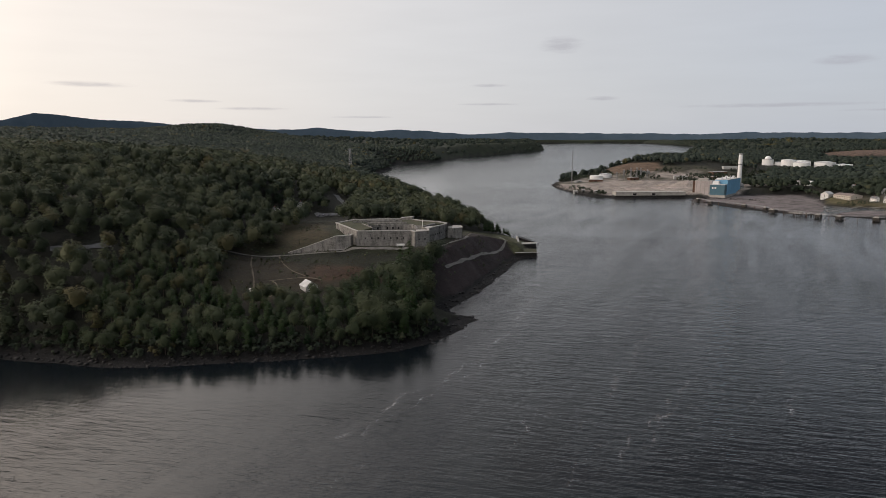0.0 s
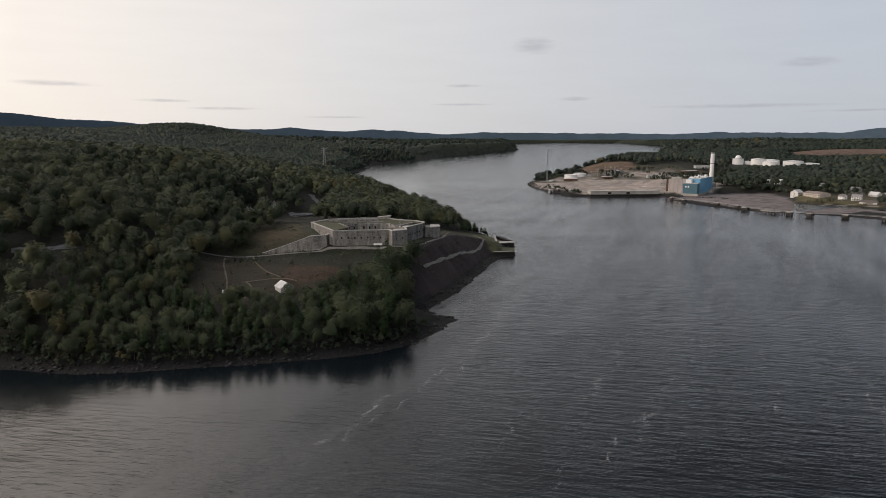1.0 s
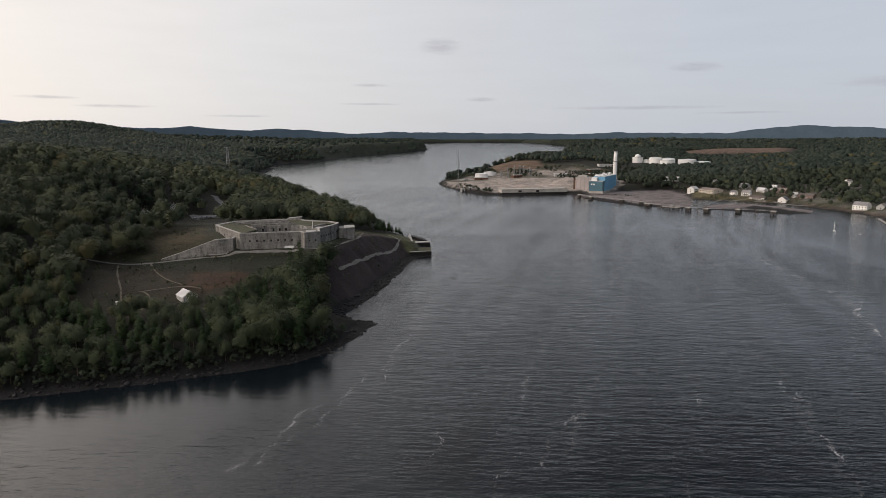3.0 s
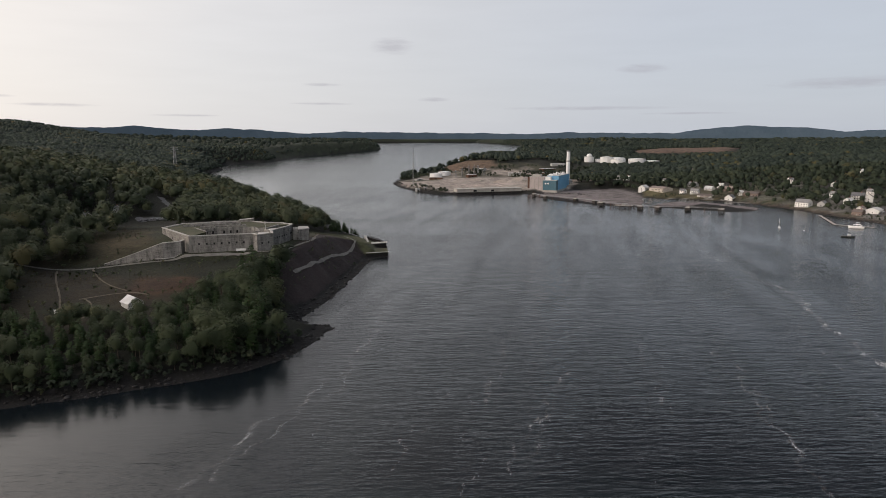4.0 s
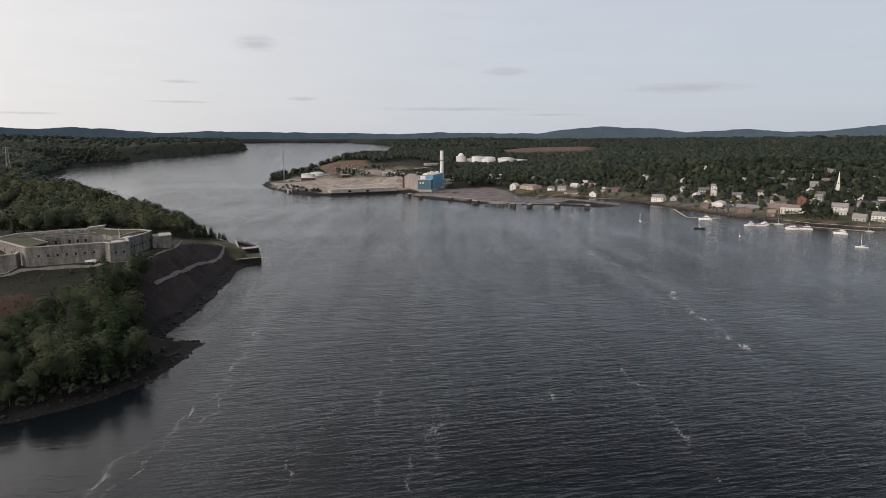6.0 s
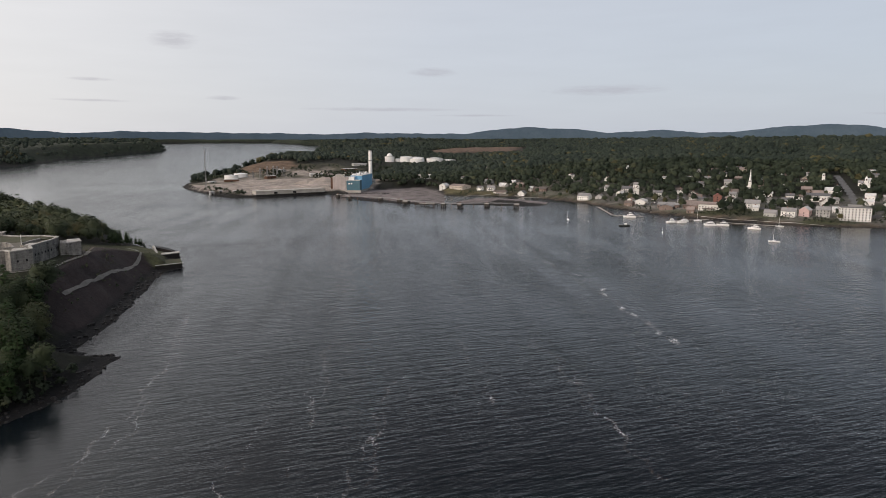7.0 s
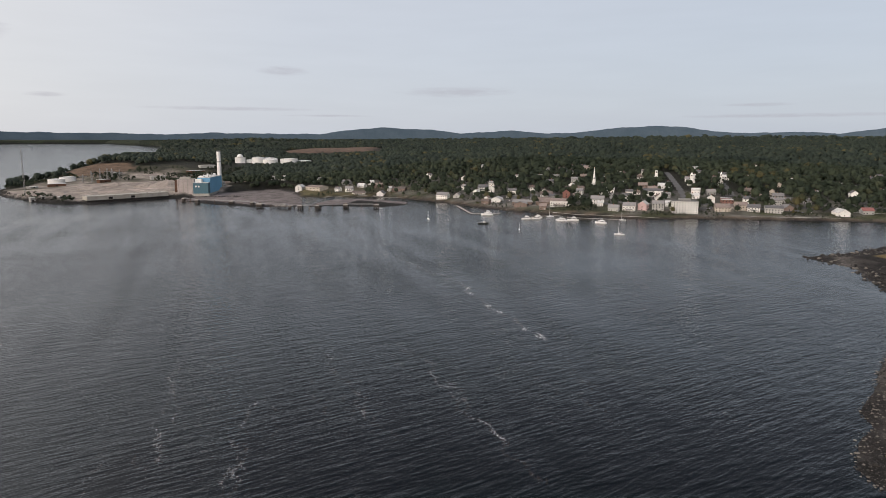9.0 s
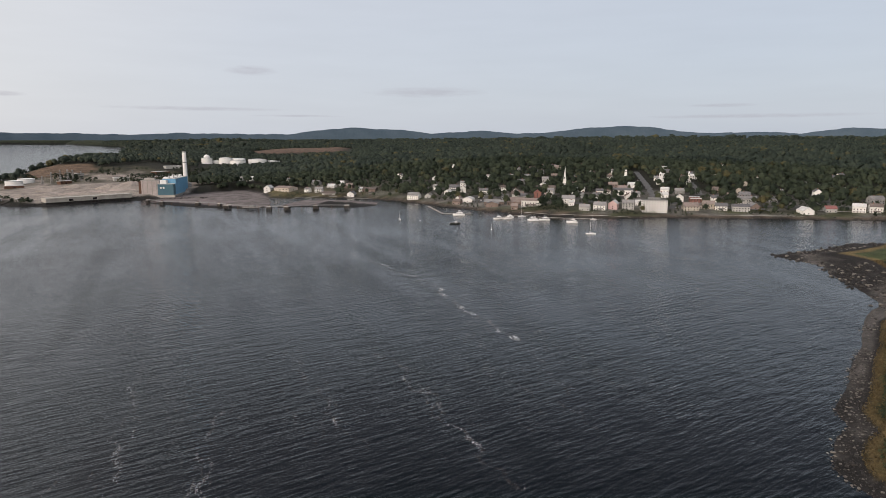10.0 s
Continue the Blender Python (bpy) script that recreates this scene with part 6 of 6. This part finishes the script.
build_shed()
build_trailer()
build_wharf()
build_mill()
build_towers()
build_pier()
for h in HOUSES:
    build_house(h)
for x, y, w, hh in ((-162, 618, 11, 5), (-146, 655, 10, 5), (-182, 600, 9, 4)):
    build_house((x, y, w, hh, "g"))
build_church(850, 585, -63, 9, 18, 7, 13, 15, "white wooden church with a tall slender spire")
build_church(936, 530, -63, 9, 17, 7, 14, 0, "white wooden church with a square open belfry")
build_church(935, 474, -63, 10, 18, 8, 13, 3, "white wooden church with a short pointed tower")
build_church(967, 444, -63, 7, 13, 6, 14, 3, "small white church with a short pointed tower")
build_block()
for x, y, r, h, top in ((358, 1502, 15, 9, "flat"), (386, 1530, 15, 9, "flat"), (858, 1706, 14, 16, "dome"), (884, 1702, 9, 9, "flat"), (896, 1676, 17, 17, "flat"), (912, 1640, 20, 14, "flat"), (928, 1672, 21, 15, "flat"), (968, 1636, 24, 14, "flat"), (1010, 1630, 22, 6, "flat")):
    build_tank(x, y, r, h, top, "white cylindrical oil storage tank" + (" with a domed top" if top == "dome" else " with a low cone roof"))
for row in ((526, 609, 60, 8, "sail"), (535, 584, 20, 3.5, "dinghy"), (540, 534, -40, 12, "work"), (606, 586, 130, 15, "yacht"), (608, 526, 150, 12, "yacht"), (618, 519, 145, 11, "yacht"), (628, 524, 150, 11, "yacht"),
            (624, 486, 140, 12, "yacht"), (636, 479, 130, 13, "yacht"), (638, 443, 110, 13, "yacht"), (682, 441, 120, 8, "sail"), (573, 382, 120, 10, "sail"), (532, 476, 40, 5, "sail"), (612, 392, 10, 2.2, "dinghy"), (648, 520, 140, 9, "sail"), (628, 492, 150, 10, "yacht")):
    build_boat(*row)
build_dock([(660, 690), (604, 612), (626, 582)], 3.0, "long grey floating timber dock off the town shore")
build_dock([(668, 520), (640, 530), (612, 532)], 3.0, "grey floating timber dock with moored boats")
build_dock([(655, 500), (668, 470), (684, 438)], 2.6, "narrow pale floating dock along the town shore")
for i in range(9):
    build_car(-124 + i * 4.2, 636 + i * 2.1 + (i % 3), 70 + i * 5)
for i, (x, y) in enumerate(((716, 640), (722, 628), (728, 616), (716, 606), (744, 540), (752, 536), (744, 505), (806, 392), (812, 386), (862, 300), (868, 294), (790, 372))):
    build_car(x, y, 30 + 40 * (i % 3))
for a, b, c, d, w in STREETS[:2]:
    ribbon("street", [(a, b), ((a + c) / 2, (b + d) / 2), (c, d)], w * 0.85, MAT["asphalt"], 0.6, "straight grey town street climbing the hill", "road")
ribbon("waterfront_street", [(730, 700), (748, 620), (768, 545), (792, 480), (815, 430), (850, 370), (900, 300), (960, 220)], 9, MAT["asphalt"], 0.6, "grey waterfront street behind the town houses", "road")
ribbon("mill_road", [(532, 885), (580, 925), (617, 941), (646, 924), (664, 893), (685, 838)], 6, MAT["gravel"], 0.5, "pale gravel road along the grassy spit", "road")
ribbon("shore_wall", [(905, 262), (920, 225), (930, 205), (938, 190)], 3, MAT["coping"], 1.2, "pale curved stone sea wall", "wall")
for pts, w in (([(708, 650), (722, 628), (738, 600)], 22), ([(742, 528), (750, 508), (757, 490)], 15), ([(796, 408), (808, 396), (826, 388)], 13), ([(846, 352), (858, 330), (872, 306)], 15), ([(730, 562), (736, 545)], 16)):
    ribbon("car_park", pts, w, MAT["asphalt"], 0.5, "worn grey waterfront car park", "car park")
for pts in ([(676, 536), (683, 506), (694, 478), (708, 440), (722, 414)], [(800, 338), (830, 296), (858, 258)]):
    ribbon("shore_kerb", pts, 1.6, MAT["concrete"], 1.0, "low weathered retaining wall along the town shore", "wall")


# ---- the nearest trees, each by itself ----
def build_near_trees():
    rs = np.random.RandomState(23)
    models = []
    for kind, cards, size, count in (("broadleaf", 1300, 0.040, 7), ("conifer", 900, 0.050, 5)):
        for k in range(count):
            v = (broadleaf if kind == "broadleaf" else conifer)(rs, cards, size)
            if kind == "broadleaf":
                v = np.concatenate([crown_core(rs, 8, 4, 0.36, 0.80, 0.15), v])
            me = bpy.data.meshes.new("crown")
            me.from_pydata([tuple(p) for p in v], [], card_faces(len(v) // 4).tolist())
            me.polygons.foreach_set("use_smooth", np.ones(len(me.polygons), bool))
            me.normals_split_custom_set_from_vertices(crown_normals(v))
            me.materials.append(MAT["leaf" if kind == "broadleaf" else "needle"])
            bm = tube((0, 0, -0.04), (0.004, 0.006, 0.55), 0.017, 0.008, 7)
            add_tube(bm, (0.004, 0.006, 0.5), (0, 0, 0.93), 0.009, 0.002, 5)
            for i in range(5):
                a, h = i * 1.3 + rs.rand(), 0.28 + 0.09 * i
                add_tube(bm, (0, 0, h), (0.14 * math.cos(a), 0.14 * math.sin(a), h + (0.13 if kind == "broadleaf" else 0.02)), 0.006, 0.002, 4)
            tr = bpy.data.meshes.new("trunk")
            bm.to_mesh(tr)
            bm.free()
            tr.materials.append(MAT["bark"])
            models.append((kind, me, tr))
    x, y = scatter(6.2, SHORE_WOOD, lambda x, y: woods(x, y), 6)
    near = np.argsort(np.hypot(x - EYE_X, y - EYE_Y))
    z = ground_height(x, y)
    for n_, i in enumerate(near[:310]):
        tall = 10.5 + 5.5 * np.clip((x[i] + 70) / 50, 0, 1)
        kind, crown, trunk = models[rs.randint(len(models))]
        h = tall * rs.uniform(0.75, 1.2) * (1.12 if kind == "conifer" else 1.0)
        t = new("tree")
        wide = h * rs.uniform(0.95, 1.3)
        t.matrix_world = Matrix.LocRotScale((x[i], y[i], z[i] - 0.2), Euler((rs.normal() * .03, rs.normal() * .03, rs.rand() * 6.28)), (wide, wide, h))
        tagged(t, "leafy green broadleaf tree on the river bank" if kind == "broadleaf" else "dark green pine on the river bank", "tree", "bank trees")
        for nm, me in (("crown", crown), ("trunk", trunk)):
            o = new(nm, me)
            o.parent = t
    pines = [q for q in models if q[0] == "conifer"]
    for x_, y_, h in ((41, 616, 12), (45, 621, 13.5), (46, 633, 13), (49, 624, 10.5), (53, 628, 12.5), (55, 641, 12), (57, 631, 9), (61, 634, 9.5), (64, 636, 8), (66, 640, 8.5), (68, 641, 6.5), (43, 645, 13), (50, 652, 13), (58, 660, 11), (46, 668, 13), (53, 676, 12), (73.5, 632, 4.5)):
        kind, crown, trunk = pines[rs.randint(len(pines))]
        t = new("pine")
        t.matrix_world = Matrix.LocRotScale((x_, y_, ground_at(x_, y_) - 0.2), Euler((0, 0, rs.rand() * 6.28)), (h * 1.15, h * 1.15, h))
        tagged(t, "dark ragged pine at the tip of the shore wood", "tree", "shore pines")
        for nm, me in (("crown", crown), ("trunk", trunk)):
            o = new(nm, me)
            o.parent = t
    rest = near[310:]
    if len(rest):
        stuff_trees("forest", x[rest], y[rest], tree_models("broadleaf", 240, 0.09, 5, (6, 3, 0.36, 0.80, 0.19)) + tree_models("conifer", 130, 0.11, 2), 13.5, "mixed woodland behind the river bank", MAT["bright_canopy"], 8)
    # undergrowth along the top of the bank
    ux, uy = scatter(3.0, (-260, 262, 30, 420), lambda x, y: (signed(WEST, x, y) > 5.5) & (signed(WEST, x, y) < 15) & (signed(MEADOW, x, y) < 0) & in_view(x, y), 9)
    stuff_trees("undergrowth", ux, uy, tree_models("broadleaf", 40, 0.26, 5), 5.0, "low green scrub along the top of the bank", MAT["canopy"], 10)
    ux, uy = scatter(5.0, (600, 180, 960, 1000), lambda x, y: (signed(EAST, x, y) > 10) & (signed(EAST, x, y) < 42) & (wobble(x, y, 25, 31) > 0.0) & ~near_house(x, y), 12)
    stuff_trees("undergrowth", ux, uy, tree_models("broadleaf", 30, 0.3, 4), 3.6, "green shrubs along the town shore", MAT["canopy"], 12)
    ux, uy = scatter(6.0, (235, 1080, 420, 1680), lambda x, y: (ground_height(x, y) > 2.4) & (signed(YARD, x, y) < 8) & (wobble(x, y, 30, 33) > -0.1), 13)
    stuff_trees("undergrowth", ux, uy, tree_models("broadleaf", 24, 0.32, 4), 6.5, "scrubby trees on the mill point", MAT["canopy"], 13)
    ux, uy = scatter(9.0, (440, 1260, 820, 1560), lambda x, y: (signed(MILL, x, y) > 0) & (wobble(x, y, 45, 35) > 0.12), 14)
    stuff_trees("undergrowth", ux, uy, tree_models("broadleaf", 30, 0.28, 4), 10, "clumps of small trees in the mill yard", MAT["canopy"], 14)


def near_house(x, y):
    m = np.zeros(len(x), bool)
    for hx, hy, hw in HOUSE_SPOTS:
        m |= np.hypot(x - hx, y - hy) < abs(hw) * 0.7 + 3
    return m


# ---- rocks ----
def rock_shapes(rs, count):
    out = []
    for _ in range(count):
        bm = bmesh.new()
        bmesh.ops.create_icosphere(bm, subdivisions=1, radius=0.5)
        for v in bm.verts:
            v.co *= rs.uniform(0.65, 1.2)
            v.co.z *= 0.62
        out.append(([v.co[:] for v in bm.verts], [[v.index for v in f.verts] for f in bm.faces]))
        bm.verts.index_update()
        out[-1] = (np.array([v.co[:] for v in bm.verts]), np.array([[v.index for v in f.verts] for f in bm.faces]))
        bm.free()
    return out


def build_rocks():
    rs = np.random.RandomState(31)
    shapes = rock_shapes(rs, 8)

    def strew(name, label, x, y, lo, hi, mat):
        z = ground_height(x, y)
        vs, fs, tint, base = [], [], [], 0
        for i in range(len(x)):
            v, f = shapes[rs.randint(len(shapes))]
            s = lo + (hi - lo) * rs.rand() ** 3
            a = rs.rand() * 6.28
            ca, sa = math.cos(a), math.sin(a)
            q = v * (s, s * rs.uniform(.6, 1), s * rs.uniform(.6, 1))
            vs.append(np.c_[q[:, 0] * ca - q[:, 1] * sa + x[i], q[:, 0] * sa + q[:, 1] * ca + y[i], q[:, 2] + z[i] + 0.08 * s])
            fs.append(f + base)
            base += len(v)
        tagged(mesh_object(name, np.concatenate(vs), np.concatenate(fs), mat), label, "rocks", kind="stuff")
    speckled = rock_material()
    x, y = scatter(0.95, (180, 60, 480, 160), lambda x, y: (signed(VERONA, x, y) > -1.5) & (signed(VERONA, x, y) < 8) & in_view(x, y, 2) & ((x < 335) | (wobble(x, y, 9, 44) > 0.35)), 41)
    strew("shore_rocks", "weed-dark and pale stones strewn on the tidal shore", x, y, 0.25, 1.5, speckled)
    x, y = scatter(2.6, (430, 105, 720, 230), lambda x, y: (signed(VERONA, x, y) > -5) & (signed(VERONA, x, y) < 30) & in_view(x, y, 2) & (wobble(x, y, 20, 43) > -0.3), 42)
    strew("shore_rocks", "dark ledges and boulders on a tidal point", x, y, 0.6, 4.2, speckled)
    x, y = scatter(2.4, (-300, 255, 100, 620), lambda x, y: (signed(WEST, x, y) > -1.0) & (signed(WEST, x, y) < 8) & in_view(x, y, 2), 43)
    strew("shore_rocks", "dark wet ledges and boulders under the wooded bank", x, y, 0.6, 3.4, MAT["wet_stone"])
    x, y = scatter(5.0, (220, 1040, 520, 1440), lambda x, y: (signed(EAST, x, y) > -1) & (signed(EAST, x, y) < 14), 44)
    strew("shore_rocks", "dark riprap round the mill point", x, y, 2.0, 5.0, MAT["wet_stone"])
    x, y = scatter(4.5, (640, 180, 960, 860), lambda x, y: (signed(EAST, x, y) > -1) & (signed(EAST, x, y) < 11), 45)
    strew("shore_rocks", "dark stones along the town shore", x, y, 1.0, 3.0, speckled)
    me = []
    for v, f in shapes:
        m = bpy.data.meshes.new("boulder")
        m.from_pydata(v.tolist(), [], f.tolist())
        m.materials.append(MAT["stone"])
        me.append(m)
    x, y = scatter(9.0, (195, 80, 420, 130), lambda x, y: (signed(VERONA, x, y) > -1) & (signed(VERONA, x, y) < 6) & in_view(x, y, 1), 46)
    for i in range(min(len(x), 40)):
        o = new("boulder", me[rs.randint(8)])
        s = rs.uniform(0.9, 2.3)
        o.matrix_world = Matrix.LocRotScale((x[i], y[i], ground_at(x[i], y[i]) + 0.1 * s), Euler((0, 0, rs.rand() * 6)), (s, s * rs.uniform(.7, 1), s * .8))
        tagged(o, "large pale grey boulder on the tidal shore", "boulder", "shore boulders")


def rock_material():
    m, n = material("tidal_rock")
    rnd = n("ShaderNodeNewGeometry").outputs["Random Per Island"]
    pos = n("ShaderNodeNewGeometry").outputs["Position"]
    fine = n("ShaderNodeTexNoise", {"Vector": pos, "Scale": 1.5, "Detail": 5.0}).outputs[0]
    f = n("ShaderNodeMath", {0: fine, 1: 0.35, 2: rnd}, operation="MULTIPLY_ADD").outputs[0]
    ramp = n("ShaderNodeValToRGB", {0: f})
    r = ramp.color_ramp
    r.elements[0].position, r.elements[0].color = 0.35, (0.013, 0.0115, 0.0105, 1)
    r.elements[1].position, r.elements[1].color = 1.15 / 1.2, (0.13, 0.12, 0.105, 1)
    e = r.elements.new(0.85)
    e.color = (0.028, 0.025, 0.022, 1)
    b = n("ShaderNodeBump", {"Height": fine, "Strength": 0.6, "Distance": 0.2}).outputs[0]
    s = n("ShaderNodeBsdfPrincipled", {"Base Color": ramp.outputs[0], "Roughness": 0.75, "Normal": b})
    n("ShaderNodeOutputMaterial", {"Surface": s.outputs[0]})
    return m


# ---- foam lines on the river ----
def foam_material():
    m, n = material("foam")
    pos = n("ShaderNodeNewGeometry").outputs["Position"]
    fine = n("ShaderNodeTexNoise", {"Vector": pos, "Scale": 2.2, "Detail": 6.0, "Roughness": 0.75}).outputs[0]
    thick = n("ShaderNodeAttribute", attribute_name="tint").outputs["Fac"]
    a = n("ShaderNodeMath", {0: n("ShaderNodeMapRange", {0: fine, 1: 0.34, 2: 0.62}).outputs[0], 1: thick}, operation="MULTIPLY").outputs[0]
    d = n("ShaderNodeBsdfDiffuse", {"Color": (0.78, 0.78, 0.78, 1)})
    t = n("ShaderNodeBsdfTransparent")
    n("ShaderNodeOutputMaterial", {"Surface": n("ShaderNodeMixShader", {0: a, 1: t.outputs[0], 2: d.outputs[0]}).outputs[0]})
    return m


def foam_trail(rs, pts, width, dense, mat):
    """A wandering line of many short flecks of foam."""
    p = np.array(pts, float)
    seg = np.r_[0, np.cumsum(np.hypot(*np.diff(p, axis=0).T))]
    n = int(seg[-1] * dense)
    u = np.sort(rs.rand(n)) * seg[-1]
    # flecks gather in clumps along the line
    u = u + 1.8 * np.sin(u * 0.19 + rs.rand() * 6) + 3.0 * np.sin(u * 0.071 + rs.rand() * 6)
    u = np.clip(u, 0, seg[-1] - 0.1)
    x, y = np.interp(u, seg, p[:, 0]), np.interp(u, seg, p[:, 1])
    wig = 1.4 * np.sin(u * 0.16 + rs.rand() * 6) + 0.9 * np.sin(u * 0.43 + rs.rand() * 6) + rs.normal(size=n) * width * 0.4
    k = np.clip(np.searchsorted(seg, u) - 1, 0, len(p) - 2)
    d = (p[k + 1] - p[k]) / np.hypot(*(p[k + 1] - p[k]).T)[:, None]
    a = np.arctan2(d[:, 1], d[:, 0]) + rs.normal(size=n) * 0.22
    x, y = x - d[:, 1] * wig, y + d[:, 0] * wig
    half, thin = 0.4 + 1.6 * rs.rand(n) ** 2, (0.06 + 0.13 * rs.rand(n) ** 2) * width
    ca, sa = np.cos(a), np.sin(a)
    v = np.stack([np.stack([x + ca * i * half - sa * j * thin, y + sa * i * half + ca * j * thin, 0 * x + 0.05], 1) for i, j in ((-1, -.3), (0, -1), (1, -.2), (1, .3), (0.1, 1), (-1, .2))], 1).reshape(-1, 3)
    ob = mesh_object("foam_line", v, np.arange(n * 6).reshape(n, 6), mat)
    at = ob.data.attributes.new("tint", "FLOAT", "POINT")
    lump = np.clip(0.62 + 0.3 * np.sin(u * 0.13 + rs.rand() * 6) + 0.25 * np.sin(u * 0.41), 0.2, 1)
    at.data.foreach_set("value", np.repeat(lump * (0.13 + 0.22 * min(width, 1.6)), 6).astype(np.float32))
    tagged(ob, "thin broken line of white foam on the river", "foam", kind="stuff")


def build_foam():
    mat = foam_material()
    rs = np.random.RandomState(77)
    bold = [[(352, 506), (337, 462), (326, 420), (313, 390), (308, 360), (302, 343), (289, 323), (273, 297), (264, 277), (252, 250), (238, 226)]]
    strong = [[(184, 266), (182, 252), (179, 241), (168, 227), (166, 213), (156, 198), (152, 186), (142, 172), (142, 162), (136, 152)],
              [(-36, 200), (-21, 227), (-13, 243), (2, 258), (17, 283), (35, 329), (48, 372)]]
    medium = [[(155, 284), (146, 262), (141, 249), (132, 227), (124, 211)], [(107, 259), (92, 237), (78, 213), (68, 200), (62, 191)], [(-28, 206), (-13, 230), (-2, 244), (16, 268), (28, 298), (40, 340)],
              [(192, 735), (190, 640), (186, 540), (182, 480)], [(54, 186), (64, 201), (78, 223)], [(172, 228), (160, 208), (149, 192)], [(105, 318), (89, 287), (75, 263), (67, 247)], [(48, 372), (62, 420), (79, 485), (92, 548), (104, 600)], [(37, 305), (46, 362), (58, 405)]]
    faint = [[(113, 402), (93, 358)], [(11, 241), (23, 242)], [(74, 257), (64, 237)], [(90, 236), (80, 219)], [(152, 489), (123, 449), (105, 411)], [(146, 922), (173, 829), (192, 735)], [(238, 226), (222, 204), (205, 180)], [(140, 640), (128, 560), (112, 500)]]
    for group, w, dense in ((bold, 2.2, 3.2), (strong, 1.0, 3.0), (medium, 0.95, 2.0), (faint, 0.8, 1.6)):
        for pts in group:
            foam_trail(rs, pts, w, dense, mat)
    for i in range(120):       # faint short streaks along the current
        x, y = rs.uniform(-60, 340), rs.uniform(150, 700)
        L = rs.uniform(12, 60)
        a = math.atan2(0.9, 0.46 + 0.1 * rs.uniform(-1, 1)) if y < 420 else math.atan2(0.95, -0.05 + 0.15 * rs.uniform(-1, 1))
        p = [(x + L * k * math.cos(a) + rs.uniform(-1.5, 1.5), y + L * k * math.sin(a) + rs.uniform(-1.5, 1.5)) for k in (0, .35, .7, 1)]
        q = np.array(p)
        if signed(WEST, q[:, 0], q[:, 1]).max() > -6 or signed(VERONA, q[:, 0], q[:, 1]).max() > -25:
            continue
        foam_trail(rs, p, rs.uniform(0.5, 0.9), rs.uniform(0.6, 1.3), mat)


def build_pond():
    a = np.linspace(0, 6.283, 40, endpoint=False)
    r = 1 + 0.15 * np.sin(3 * a) + 0.1 * np.sin(5 * a + 1)
    along, across = 2290 + 250 * r * np.cos(a), 52 * r * np.sin(a)
    x, y = 20 + along * 0.8526 + across * 0.5225, 60 + along * 0.5225 - across * 0.8526
    p = fold(np.c_[x, y, 0 * x + 76.2])[::-1]
    ob = mesh_object("pond", p, np.arange(40)[None], MAT["water"])
    tagged(ob, "small pale pond among far woods", "pond", kind="structure")


def build_tufts():
    """Low bushes, bracken and tussocks on the open slopes."""
    dry = foliage("bracken", (0.026, 0.022, 0.012), (0.072, 0.054, 0.028), "mesh")
    small = tree_models("broadleaf", 9, 0.5, 5)
    x, y = scatter(4.2, (-155, 335, 60, 520), lambda x, y: (signed(CLEARED, x, y) > 1) & (signed(FORT, x, y) < -12) & (wobble(x, y, 7, 61) + 0.6 * wobble(x, y, 22, 62) > 0.25), 51)
    stuff_trees("bushes", x, y, small, 2.0, "low dark green bushes on the meadow slopes", MAT["bright_canopy"], 51)
    x, y = scatter(1.8, (-155, 335, 70, 560), lambda x, y: (signed(CLEARED, x, y) > 1) & (signed(FORT, x, y) < -9) & (wobble(x, y, 6, 63) + 0.5 * wobble(x, y, 18, 64) > 0.3), 52)
    stuff_trees("tussocks", x, y, small, 0.7, "brown bracken and tussock grass on the open slopes", dry, 52)
    straw = foliage("straw", (0.075, 0.052, 0.022), (0.15, 0.115, 0.055), "mesh")
    edge = lambda x, y: signed(VERONA, x, y) - 26 * np.clip((x - 390) / 90, 0, 1)
    x, y = scatter(0.9, (195, 50, 560, 150), lambda x, y: (edge(x, y) > 7.2) & (edge(x, y) < 13) & in_view(x, y, 2), 53)
    stuff_trees("shore_grass", x, y, small, 0.8, "dry golden grass fringing the tidal shore", straw, 53)
    x, y = scatter(1.7, (195, 40, 560, 150), lambda x, y: (edge(x, y) > 11.5) & (edge(x, y) < 34) & in_view(x, y, 2), 54)
    stuff_trees("shore_scrub", x, y, tree_models("broadleaf", 26, 0.3, 5), 1.7, "low green scrub behind the tidal shore", MAT["bright_canopy"], 54)


build_near_trees()
build_tufts()
build_rocks()
build_foam()
build_pond()
